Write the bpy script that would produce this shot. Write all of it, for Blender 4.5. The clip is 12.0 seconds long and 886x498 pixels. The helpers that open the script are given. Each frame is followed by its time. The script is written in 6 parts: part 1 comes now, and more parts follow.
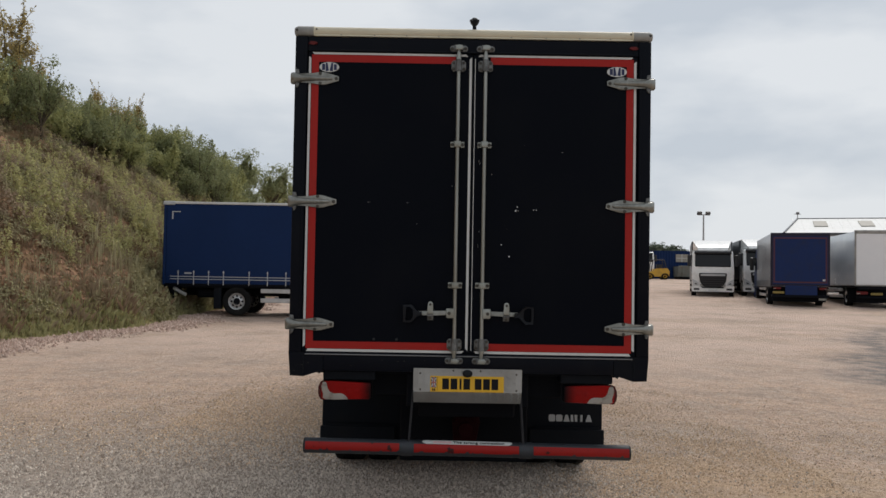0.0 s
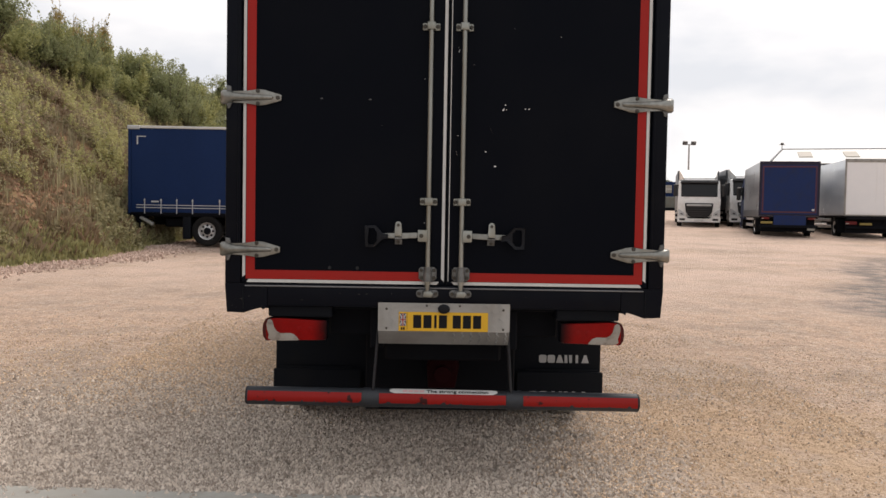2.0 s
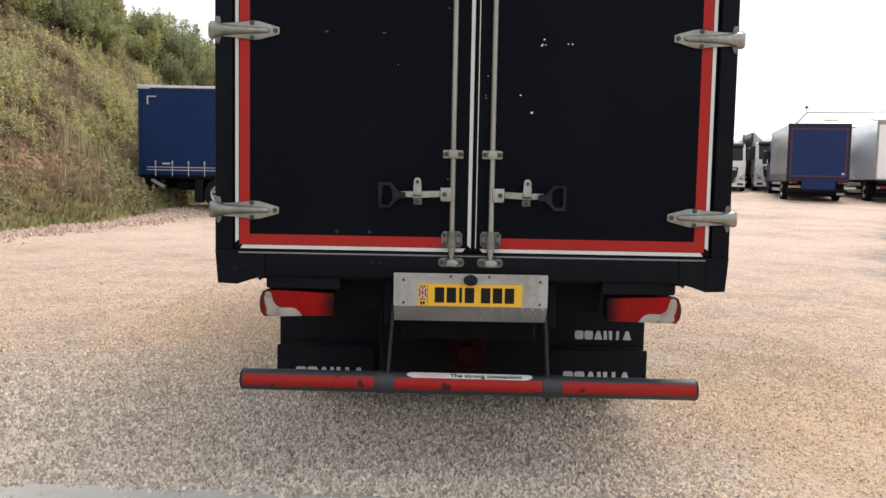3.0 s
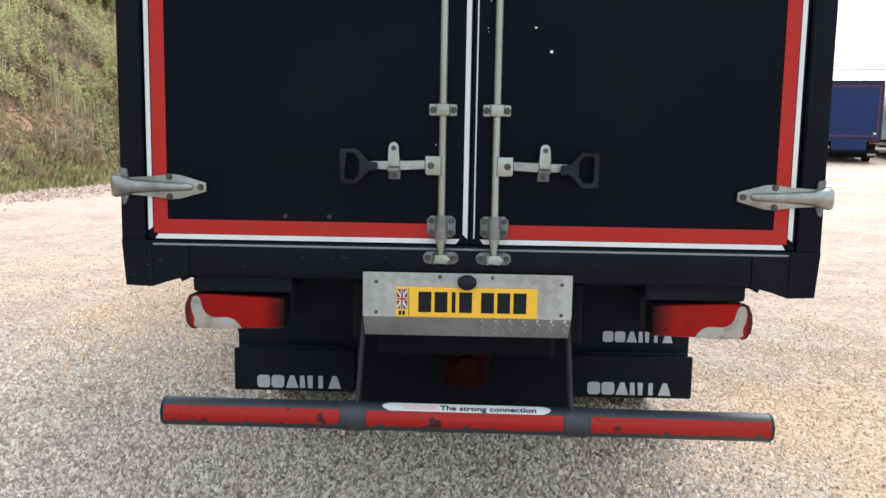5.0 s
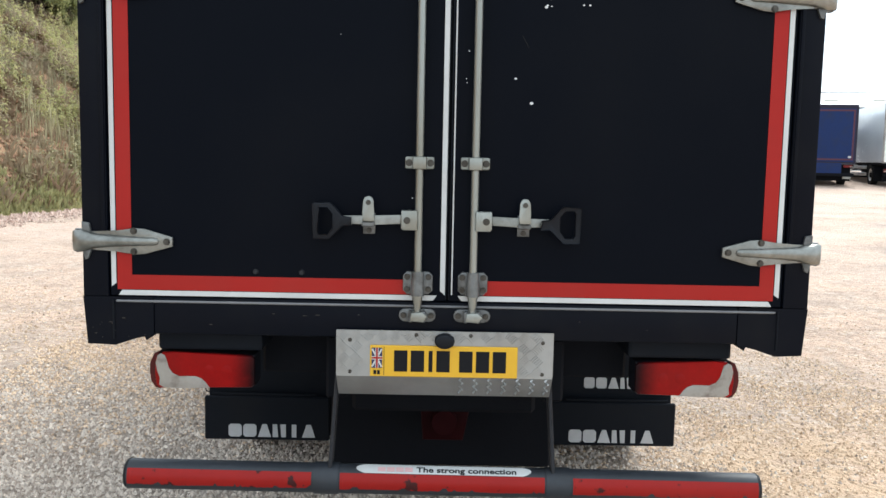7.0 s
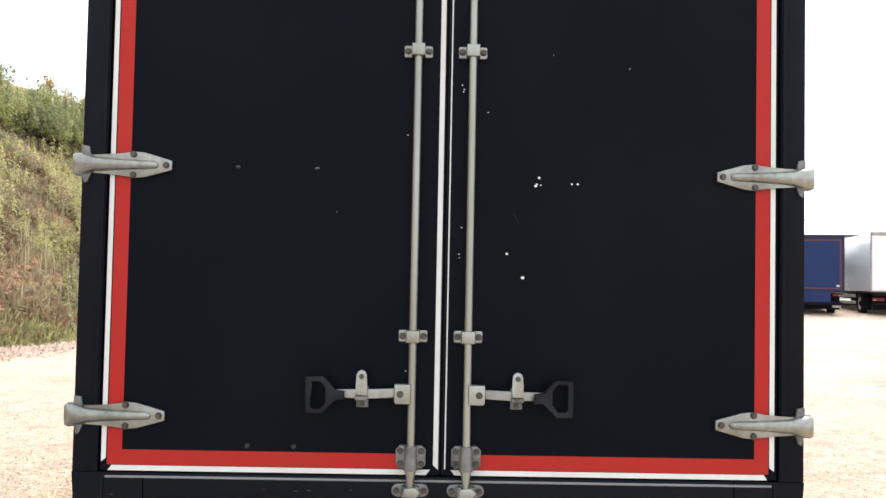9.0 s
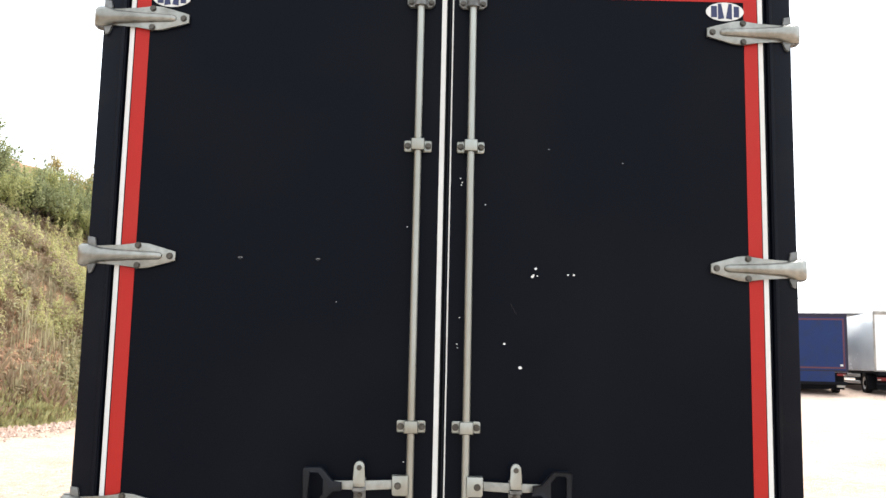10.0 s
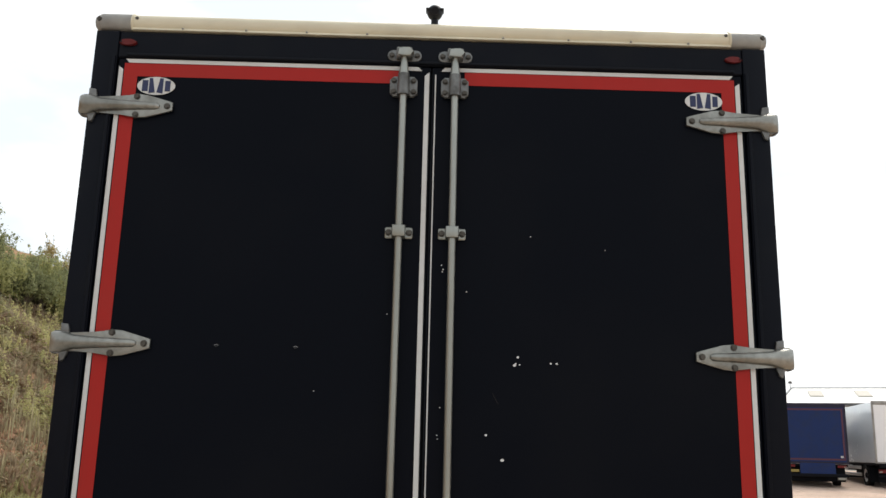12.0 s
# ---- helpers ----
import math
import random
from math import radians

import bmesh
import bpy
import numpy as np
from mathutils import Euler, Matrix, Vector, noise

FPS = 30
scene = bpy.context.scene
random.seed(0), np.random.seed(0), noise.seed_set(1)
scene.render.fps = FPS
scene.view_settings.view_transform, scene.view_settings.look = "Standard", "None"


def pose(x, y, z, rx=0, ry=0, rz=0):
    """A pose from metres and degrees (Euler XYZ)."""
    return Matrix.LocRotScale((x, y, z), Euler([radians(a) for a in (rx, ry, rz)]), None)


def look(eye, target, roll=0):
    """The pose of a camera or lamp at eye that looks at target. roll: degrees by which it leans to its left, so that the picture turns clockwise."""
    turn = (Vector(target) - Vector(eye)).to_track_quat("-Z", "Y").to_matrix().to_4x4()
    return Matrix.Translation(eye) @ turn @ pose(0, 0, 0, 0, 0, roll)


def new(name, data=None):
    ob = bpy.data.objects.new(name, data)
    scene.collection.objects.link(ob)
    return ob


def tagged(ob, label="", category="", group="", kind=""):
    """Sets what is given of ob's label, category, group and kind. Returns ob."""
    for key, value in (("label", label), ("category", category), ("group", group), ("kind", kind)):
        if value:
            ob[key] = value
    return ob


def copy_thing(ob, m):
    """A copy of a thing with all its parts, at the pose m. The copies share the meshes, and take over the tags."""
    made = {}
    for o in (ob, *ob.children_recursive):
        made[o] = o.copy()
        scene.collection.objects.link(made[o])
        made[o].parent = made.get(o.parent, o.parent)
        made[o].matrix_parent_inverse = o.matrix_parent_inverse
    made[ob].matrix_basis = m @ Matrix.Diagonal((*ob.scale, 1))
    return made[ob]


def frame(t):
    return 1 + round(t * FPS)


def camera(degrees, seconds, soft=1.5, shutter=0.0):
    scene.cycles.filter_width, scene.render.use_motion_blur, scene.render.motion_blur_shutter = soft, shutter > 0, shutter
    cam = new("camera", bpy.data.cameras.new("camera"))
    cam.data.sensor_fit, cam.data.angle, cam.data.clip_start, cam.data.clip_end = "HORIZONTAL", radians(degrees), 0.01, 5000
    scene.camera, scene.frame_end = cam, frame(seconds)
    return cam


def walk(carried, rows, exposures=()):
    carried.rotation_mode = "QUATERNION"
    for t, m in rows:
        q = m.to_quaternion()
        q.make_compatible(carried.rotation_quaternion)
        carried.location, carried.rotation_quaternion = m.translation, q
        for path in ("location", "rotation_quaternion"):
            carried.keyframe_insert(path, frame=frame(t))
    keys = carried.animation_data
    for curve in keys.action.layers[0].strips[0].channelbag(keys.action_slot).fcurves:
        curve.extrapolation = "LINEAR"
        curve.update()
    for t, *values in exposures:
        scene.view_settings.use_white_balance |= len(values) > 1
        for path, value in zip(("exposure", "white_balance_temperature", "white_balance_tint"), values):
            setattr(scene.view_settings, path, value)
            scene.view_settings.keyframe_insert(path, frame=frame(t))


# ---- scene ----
# ---- camera ----
cam = camera(53.5, 12.0)
PATH = [
    (0, (-0.197, -6.254, 1.716), (-0.196, -4.255, 1.786), 1.0),
    (0.5, (-0.172, -6.155, 1.689), (-0.173, -4.156, 1.753), 1.0),
    (1, (-0.192, -5.848, 1.661), (-0.195, -3.848, 1.692), 1.0),
    (1.5, (-0.184, -5.518, 1.631), (-0.178, -3.518, 1.596), 1.1),
    (2, (-0.129, -5.107, 1.62), (-0.085, -3.11, 1.536), 1.0),
    (2.5, (-0.138, -4.75, 1.595), (-0.103, -2.753, 1.485), 1.0),
    (3, (-0.161, -4.357, 1.57), (-0.154, -2.363, 1.405), 1.1),
    (3.2, (-0.151, -4.229, 1.547), (-0.146, -2.238, 1.351), 1.1),
    (4.8, (-0.088, -3.28, 1.58), (-0.113, -1.297, 1.323), 1.0),
    (5, (-0.053, -3.194, 1.586), (-0.08, -1.21, 1.331), 1.0),
    (5.5, (-0.033, -3.088, 1.583), (-0.061, -1.104, 1.333), 1.0),
    (6, (-0.05, -3.075, 1.625), (-0.063, -1.091, 1.376), 1.0),
    (6.5, (-0.048, -3.075, 1.679), (-0.045, -1.09, 1.436), 1.0),
    (6.7, (-0.047, -3.066, 1.688), (-0.036, -1.079, 1.455), 1.1),
    (8.5, (-0.052, -3.087, 1.835), (-0.02, -1.087, 1.821), 1.1),
    (9, (-0.053, -3.096, 1.872), (-0.022, -1.097, 1.945), 1.1),
    (9.5, (-0.051, -3.112, 1.896), (-0.024, -1.118, 2.053), 1.2),
    (10, (-0.043, -3.145, 1.915), (-0.019, -1.16, 2.163), 1.2),
    (10.5, (-0.037, -3.157, 1.929), (-0.014, -1.182, 2.245), 1.3),
    (11, (-0.028, -3.152, 1.928), (-0.004, -1.189, 2.31), 1.3),
    (11.5, (-0.016, -3.135, 1.921), (0.012, -1.18, 2.339), 1.3),
    (12, (0.01, -3.104, 1.92), (0.04, -1.155, 2.365), 1.3),
]
EXPOSURES = [(0.0, 0.03, 6550, 11), (1.0, 0.12, 6650, 12), (2.0, 0.52, 7100, 16), (3.0, 1.06, 6750, 12), (5.0, 1.50, 6000, 6), (5.5, 1.50, 5950, 5), (6.0, 1.37, 6000, 5), (6.5, 1.38, 6000, 5), (8.5, 1.68, 6500, 9), (10.0, 1.92, 6600, 10), (11.0, 1.75, 6650, 10), (12.0, 0.84, 6800, 10)]
walk(cam, [(t, look(eye, target, roll)) for t, eye, target, roll in PATH], EXPOSURES)

# ---- daylight: overcast sky, weak and wide sun ----
SUN_AZ, SUN_EL = radians(28), radians(56)      # behind cloud, ahead of the camera and a little to the right
world = bpy.data.worlds.new("overcast_sky")
scene.world = world
world.use_nodes = True
wn, wl = world.node_tree.nodes, world.node_tree.links
wn.clear()
sky = wn.new("ShaderNodeTexSky")
sky.sky_type, sky.sun_disc, sky.sun_elevation, sky.sun_rotation = "NISHITA", False, SUN_EL, SUN_AZ
sky.air_density, sky.dust_density = 1.0, 3.0
w_co = wn.new("ShaderNodeTexCoord")
w_map = wn.new("ShaderNodeMapping")
w_map.inputs["Scale"].default_value = (1.0, 1.0, 2.6)
w_n = wn.new("ShaderNodeTexNoise")
w_n.inputs["Scale"].default_value, w_n.inputs["Detail"].default_value, w_n.inputs["Roughness"].default_value = 3.4, 5.0, 0.5
w_r = wn.new("ShaderNodeValToRGB")
w_r.color_ramp.elements[0].position, w_r.color_ramp.elements[0].color = 0.40, (6.7, 7.45, 8.25, 1)
w_r.color_ramp.elements[1].position, w_r.color_ramp.elements[1].color = 0.60, (9.2, 9.7, 10.1, 1)
w_mix = wn.new("ShaderNodeMix")
w_mix.data_type = "RGBA"
w_mix.inputs["Factor"].default_value = 0.93
w_bg = wn.new("ShaderNodeBackground")
# the overcast is brightest on the side of the hidden sun and dims smoothly away from it
w_dot, w_side = wn.new("ShaderNodeVectorMath"), wn.new("ShaderNodeMapRange")
w_dot.operation = "DOT_PRODUCT"
w_dot.inputs[1].default_value = (0.15, 0.988, 0.0)
for key, v in (("From Min", -1.0), ("From Max", 1.0), ("To Min", 0.060), ("To Max", 0.081)):
    w_side.inputs[key].default_value = v
w_out = wn.new("ShaderNodeOutputWorld")
wl.new(w_co.outputs["Generated"], w_map.inputs["Vector"])
wl.new(w_map.outputs["Vector"], w_n.inputs["Vector"])
wl.new(w_n.outputs["Fac"], w_r.inputs["Fac"])
wl.new(sky.outputs["Color"], w_mix.inputs["A"])
wl.new(w_r.outputs["Color"], w_mix.inputs["B"])
wl.new(w_mix.outputs["Result"], w_bg.inputs["Color"])
wl.new(w_co.outputs["Generated"], w_dot.inputs[0])
wl.new(w_dot.outputs["Value"], w_side.inputs["Value"])
wl.new(w_side.outputs["Result"], w_bg.inputs["Strength"])
wl.new(w_bg.outputs["Background"], w_out.inputs["Surface"])
sun_data = bpy.data.lights.new("sun", "SUN")
sun_data.energy, sun_data.angle, sun_data.color = 1.75, radians(30), (1.0, 0.965, 0.915)
sun = new("sun", sun_data)
sun.matrix_world = look((0, 0, 40), (-math.sin(SUN_AZ) * math.cos(SUN_EL), -math.cos(SUN_AZ) * math.cos(SUN_EL), 40 - math.sin(SUN_EL)))


# ---- materials ----
def material(name, base, other=None, rough=0.5, metal=0.0, coarse=1.2, fine=25.0, spread=0.5, bump=0.0, bump_scale=60.0,
             spec=0.5, rough_var=0.12, dirt=None, dirt_amount=0.0, dirt_scale=3.0, dirt_edge=(0.48, 0.72), coat=0.0, island=0.0, each=0.0, stretch=(1, 1, 1), glow_through=0.0):
    """A surface of two tones mixed at two scales, with grain, uneven gloss and dirt."""
    m = bpy.data.materials.new(name)
    m.use_nodes = True
    n, l = m.node_tree.nodes, m.node_tree.links
    p = n["Principled BSDF"]
    other = other or tuple(c * 0.75 for c in base)
    co, mp = n.new("ShaderNodeTexCoord"), n.new("ShaderNodeMapping")
    mp.inputs["Scale"].default_value = stretch
    l.new(co.outputs["Object"], mp.inputs["Vector"])

    def noise_node(scale, detail=4.0):
        t = n.new("ShaderNodeTexNoise")
        t.inputs["Scale"].default_value, t.inputs["Detail"].default_value = scale, detail
        l.new(mp.outputs["Vector"], t.inputs["Vector"])
        return t.outputs["Fac"]

    def math_node(op, a, b):
        t = n.new("ShaderNodeMath")
        t.operation = op
        for k, v in enumerate((a, b)):
            if isinstance(v, (int, float)):
                t.inputs[k].default_value = v
            else:
                l.new(v, t.inputs[k])
        return t.outputs[0]

    def mix_node(f, a, b):
        t = n.new("ShaderNodeMix")
        t.data_type = "RGBA"
        for key, v in (("Factor", f), ("A", a), ("B", b)):
            if isinstance(v, tuple):
                t.inputs[key].default_value = (*v, 1)
            elif isinstance(v, (int, float)):
                t.inputs[key].default_value = v
            else:
                l.new(v, t.inputs[key])
        return t.outputs["Result"]

    def ramp(v, lo, hi):
        t = n.new("ShaderNodeMapRange")
        t.inputs["From Min"].default_value, t.inputs["From Max"].default_value = lo, hi
        l.new(v, t.inputs["Value"])
        return t.outputs["Result"]

    big, small = noise_node(coarse), noise_node(fine)
    both = math_node("ADD", math_node("MULTIPLY", big, 0.6), math_node("MULTIPLY", small, 0.4))
    if island:
        g = n.new("ShaderNodeNewGeometry")
        both = math_node("ADD", math_node("MULTIPLY", both, 1 - island), math_node("MULTIPLY", g.outputs["Random Per Island"], island))
    if each:
        g = n.new("ShaderNodeObjectInfo")
        both = math_node("ADD", math_node("MULTIPLY", both, 1 - each), math_node("MULTIPLY", g.outputs["Random"], each))
    colour = mix_node(ramp(both, 0.5 - 0.5 * spread, 0.5 + 0.5 * spread), base, other)
    if dirt:
        colour = mix_node(math_node("MULTIPLY", ramp(noise_node(dirt_scale, 8.0), *dirt_edge), dirt_amount), colour, dirt)
    l.new(colour, p.inputs["Base Color"])
    r = n.new("ShaderNodeMapRange")
    r.inputs["To Min"].default_value, r.inputs["To Max"].default_value = max(0.02, rough - rough_var), min(1.0, rough + rough_var)
    l.new(both, r.inputs["Value"])
    l.new(r.outputs["Result"], p.inputs["Roughness"])
    p.inputs["Metallic"].default_value, p.inputs["Specular IOR Level"].default_value = metal, spec
    p.inputs["Coat Weight"].default_value = coat
    p.inputs["Coat Roughness"].default_value = 0.1
    if bump:
        b = n.new("ShaderNodeBump")
        b.inputs["Strength"].default_value, b.inputs["Distance"].default_value = bump, 0.01
        l.new(noise_node(bump_scale, 6.0), b.inputs["Height"])
        l.new(b.outputs["Normal"], p.inputs["Normal"])
    if glow_through:
        t = n.new("ShaderNodeBsdfTranslucent")
        l.new(colour, t.inputs["Color"])
        x = n.new("ShaderNodeMixShader")
        x.inputs["Fac"].default_value = glow_through
        l.new(p.outputs["BSDF"], x.inputs[1])
        l.new(t.outputs["BSDF"], x.inputs[2])
        l.new(x.outputs["Shader"], n["Material Output"].inputs["Surface"])
    return m


def gravel_material():
    """Crushed limestone: cells of stone with their own tone, grey near the middle and sandy to the sides, with a dark
    grey patch.
    """
    m = bpy.data.materials.new("gravel")
    m.use_nodes = True
    n, l = m.node_tree.nodes, m.node_tree.links
    p = n["Principled BSDF"]
    co = n.new("ShaderNodeTexCoord")

    def vor(scale, feature="F1"):
        t = n.new("ShaderNodeTexVoronoi")
        t.inputs["Scale"].default_value, t.feature = scale, feature
        l.new(co.outputs["Object"], t.inputs["Vector"])
        return t

    def noi(scale, detail=4.0, where=None):
        t = n.new("ShaderNodeTexNoise")
        t.inputs["Scale"].default_value, t.inputs["Detail"].default_value = scale, detail
        l.new(where or co.outputs["Object"], t.inputs["Vector"])
        return t.outputs["Fac"]

    def mix(f, a, b, kind="MIX"):
        t = n.new("ShaderNodeMix")
        t.data_type, t.blend_type = "RGBA", kind
        for key, v in (("Factor", f), ("A", a), ("B", b)):
            if isinstance(v, tuple):
                t.inputs[key].default_value = (*v, 1)
            elif isinstance(v, (int, float)):
                t.inputs[key].default_value = v
            else:
                l.new(v, t.inputs[key])
        return t.outputs["Result"]

    def rng(v, a, b, c=0.0, d=1.0):
        t = n.new("ShaderNodeMapRange")
        t.interpolation_type = "SMOOTHSTEP"
        for key, x in (("From Min", a), ("From Max", b), ("To Min", c), ("To Max", d)):
            t.inputs[key].default_value = x
        l.new(v, t.inputs["Value"])
        return t.outputs["Result"]

    def mth(op, a, b):
        t = n.new("ShaderNodeMath")
        t.operation = op
        for k, v in enumerate((a, b)):
            if isinstance(v, (int, float)):
                t.inputs[k].default_value = v
            else:
                l.new(v, t.inputs[k])
        return t.outputs[0]

    sep = n.new("ShaderNodeSeparateXYZ")
    l.new(co.outputs["Object"], sep.inputs["Vector"])
    cells, fines = vor(42.0), vor(110.0)
    tone = n.new("ShaderNodeSeparateColor")
    l.new(cells.outputs["Color"], tone.inputs["Color"])
    tone2 = n.new("ShaderNodeSeparateColor")
    l.new(fines.outputs["Color"], tone2.inputs["Color"])
    wob = mth("MULTIPLY", mth("SUBTRACT", noi(0.45, 5.0), 0.5), 5.0)
    # grey crushed stone under and beside the truck, sandier where vehicles have worn it
    side = mth("ADD", sep.outputs["X"], wob)
    far = mth("ADD", sep.outputs["Y"], wob)
    sandy = mth("MAXIMUM", rng(side, 0.2, 2.6), rng(far, 0.6, 6.0))
    sandy = mth("MULTIPLY", sandy, rng(noi(0.9, 6.0), 0.25, 0.6, 0.55, 1.0))
    stone = mix(tone.outputs["Red"], GREY_DARK, GREY_LIGHT)
    stone = mix(mth("MULTIPLY", tone2.outputs["Green"], 0.45), stone, (0.46, 0.43, 0.39))
    sand = mix(tone2.outputs["Red"], SAND_DARK, SAND_LIGHT)
    sand = mix(mth("MULTIPLY", tone.outputs["Blue"], 0.35), sand, (0.42, 0.37, 0.31))
    colour = mix(mth("MULTIPLY", sandy, 0.85), stone, sand)
    colour = mix(rng(noi(0.22, 6.0), 0.42, 0.70, 0.0, 0.42), colour, (0.33, 0.26, 0.20))
    colour = mix(rng(noi(1.7, 9.0), 0.44, 0.66, 0.0, 0.38), colour, (0.27, 0.205, 0.16))
    colour = mix(rng(noi(6.0, 6.0), 0.50, 0.68, 0.0, 0.40), colour, (0.60, 0.50, 0.42))
    colour = mix(rng(far, 3.0, -2.0, 0.0, 0.35), colour, (0.50, 0.435, 0.375))
    # hand-sized clusters of darker stone and paler fines, and short drifts between wheel tracks
    colour = mix(rng(noi(15.0, 9.0), 0.50, 0.66, 0.0, 0.50), colour, (0.225, 0.17, 0.135))
    colour = mix(rng(noi(23.0, 9.0), 0.54, 0.70, 0.0, 0.50), colour, (0.70, 0.585, 0.48))
    colour = mix(rng(noi(4.2, 10.0), 0.52, 0.68, 0.0, 0.34), colour, (0.27, 0.20, 0.155))
    # paler, pinker colour over the open yard, rising from y 5 to 16 in patches
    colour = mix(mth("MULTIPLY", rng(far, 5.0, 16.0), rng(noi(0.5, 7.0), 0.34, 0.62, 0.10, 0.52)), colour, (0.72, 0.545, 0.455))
    # trodden sandy patch beside the tail of the truck
    qx, qy = mth("DIVIDE", mth("SUBTRACT", side, 2.3), 1.5), mth("DIVIDE", mth("SUBTRACT", sep.outputs["Y"], 1.2), 1.6)
    bare = mth("ADD", mth("MULTIPLY", qx, qx), mth("MULTIPLY", qy, qy))
    colour = mix(mth("MULTIPLY", rng(bare, 0.2, 1.1, 0.75, 0.0), rng(noi(3.1, 6.0), 0.34, 0.60, 0.35, 1.0)), colour, (0.52, 0.365, 0.235))
    # dark grey patch, slanting and broken up by noise
    px = mth("DIVIDE", mth("SUBTRACT", mth("SUBTRACT", side, 11.5), mth("MULTIPLY", mth("SUBTRACT", sep.outputs["Y"], 14.0), 0.42)), 3.0)
    py = mth("DIVIDE", mth("SUBTRACT", sep.outputs["Y"], 14.0), 9.0)
    ring = mth("ADD", mth("MULTIPLY", px, px), mth("MULTIPLY", py, py))
    colour = mix(mth("MULTIPLY", rng(ring, 0.35, 1.15, 0.8, 0.0), rng(noi(2.4, 6.0), 0.36, 0.62, 0.35, 1.0)), colour, (0.15, 0.145, 0.142))
    l.new(colour, p.inputs["Base Color"])
    p.inputs["Roughness"].default_value, p.inputs["Specular IOR Level"].default_value = 0.9, 0.25
    edge = mth("ADD", mth("MULTIPLY", cells.outputs["Distance"], -1.0), mth("MULTIPLY", fines.outputs["Distance"], -0.4))
    edge = mth("ADD", edge, mth("MULTIPLY", tone.outputs["Green"], 0.5))
    b = n.new("ShaderNodeBump")
    b.inputs["Strength"].default_value, b.inputs["Distance"].default_value = 0.9, 0.015
    l.new(edge, b.inputs["Height"])
    b2 = n.new("ShaderNodeBump")
    b2.inputs["Strength"].default_value, b2.inputs["Distance"].default_value = 0.8, 0.05
    l.new(noi(13.0, 9.0), b2.inputs["Height"])
    l.new(b.outputs["Normal"], b2.inputs["Normal"])
    l.new(b2.outputs["Normal"], p.inputs["Normal"])
    return m


GREY_DARK, GREY_LIGHT = (0.17, 0.135, 0.11), (0.42, 0.355, 0.30)
SAND_DARK, SAND_LIGHT = (0.49, 0.305, 0.208), (0.745, 0.515, 0.375)
M_GRAVEL = gravel_material()
M_STONE = material("loose_stone", (0.275, 0.222, 0.182), (0.86, 0.755, 0.655), rough=0.9, spec=0.2, island=0.8, spread=0.9, coarse=3, fine=90)
M_STONE_SAND = material("loose_sandy_stone", (0.42, 0.30, 0.202), (0.83, 0.63, 0.452), rough=0.9, spec=0.2, island=0.8, spread=0.9, coarse=3, fine=90)
M_KERB_STONE = material("pink_rubble", (0.36, 0.245, 0.195), (0.64, 0.49, 0.41), rough=0.9, spec=0.2, island=0.8, spread=0.9)
M_SLAB = material("worn_concrete", (0.36, 0.345, 0.31), (0.47, 0.455, 0.41), rough=0.85, bump=0.3, bump_scale=80, dirt=(0.30, 0.265, 0.225), dirt_amount=0.6)
M_EARTH = material("red_earth", (0.34, 0.18, 0.11), (0.25, 0.17, 0.095), rough=0.95, spec=0.15, coarse=0.55, fine=6, spread=0.35, bump=0.9, bump_scale=9,
                   dirt=(0.17, 0.16, 0.07), dirt_amount=0.6, dirt_scale=0.6)
M_CLOD = material("earth_clod", (0.22, 0.125, 0.08), (0.46, 0.28, 0.18), rough=0.95, spec=0.1, island=0.6, spread=0.8, coarse=3, fine=30)
M_PANEL = material("black_door_panel", (0.0015, 0.0025, 0.0058), (0.0021, 0.0033, 0.0068), rough=0.42, spec=0.065, coarse=0.9, fine=40, bump=0.03, bump_scale=250, dirt=(0.0085, 0.0088, 0.0105), dirt_amount=0.30, dirt_scale=1.2)
M_FRAME = material("navy_black_frame", (0.0024, 0.0036, 0.0080), (0.0034, 0.0046, 0.0085), rough=0.38, spec=0.10, coarse=2, fine=60, dirt=(0.014, 0.014, 0.014), dirt_amount=0.25, dirt_scale=5)
M_LIP = material("dusty_highlit_edge", (0.008, 0.009, 0.012), (0.022, 0.022, 0.024), rough=0.6, spec=0.15, coarse=6, fine=50, spread=0.6)
M_CHASSIS = material("black_underbody", (0.0056, 0.0064, 0.0094), (0.0090, 0.0098, 0.0125), rough=0.7, spec=0.08, coarse=3, fine=30, bump=0.1)
M_STRUT = material("dusty_strut", (0.018, 0.019, 0.023), (0.040, 0.040, 0.044), rough=0.55, spec=0.2, coarse=6, fine=40)
M_RUBBER = material("black_rubber", (0.0058, 0.0076, 0.0118), (0.0090, 0.0112, 0.0155), rough=0.6, spec=0.10, coarse=4, fine=40, dirt=(0.022, 0.02, 0.019), dirt_amount=0.3)
M_RED = material("red_tape", (0.401, 0.0176, 0.0132), (0.342, 0.0154, 0.0121), rough=0.42, spec=0.2, coarse=2, fine=30, spread=0.8, dirt=(0.30, 0.035, 0.025), dirt_amount=0.3)
M_WHITE = material("white_tape", (0.68, 0.68, 0.67), (0.60, 0.60, 0.58), rough=0.45, spec=0.3, coarse=3, fine=40, dirt=(0.45, 0.44, 0.42), dirt_amount=0.3)
M_GALV = material("galvanised_steel", (0.175, 0.173, 0.155), (0.39, 0.39, 0.36), rough=0.36, metal=0.85, coarse=9, fine=55, spread=0.5, bump=0.1, bump_scale=120, dirt=(0.12, 0.11, 0.09), dirt_amount=0.45, dirt_scale=11)
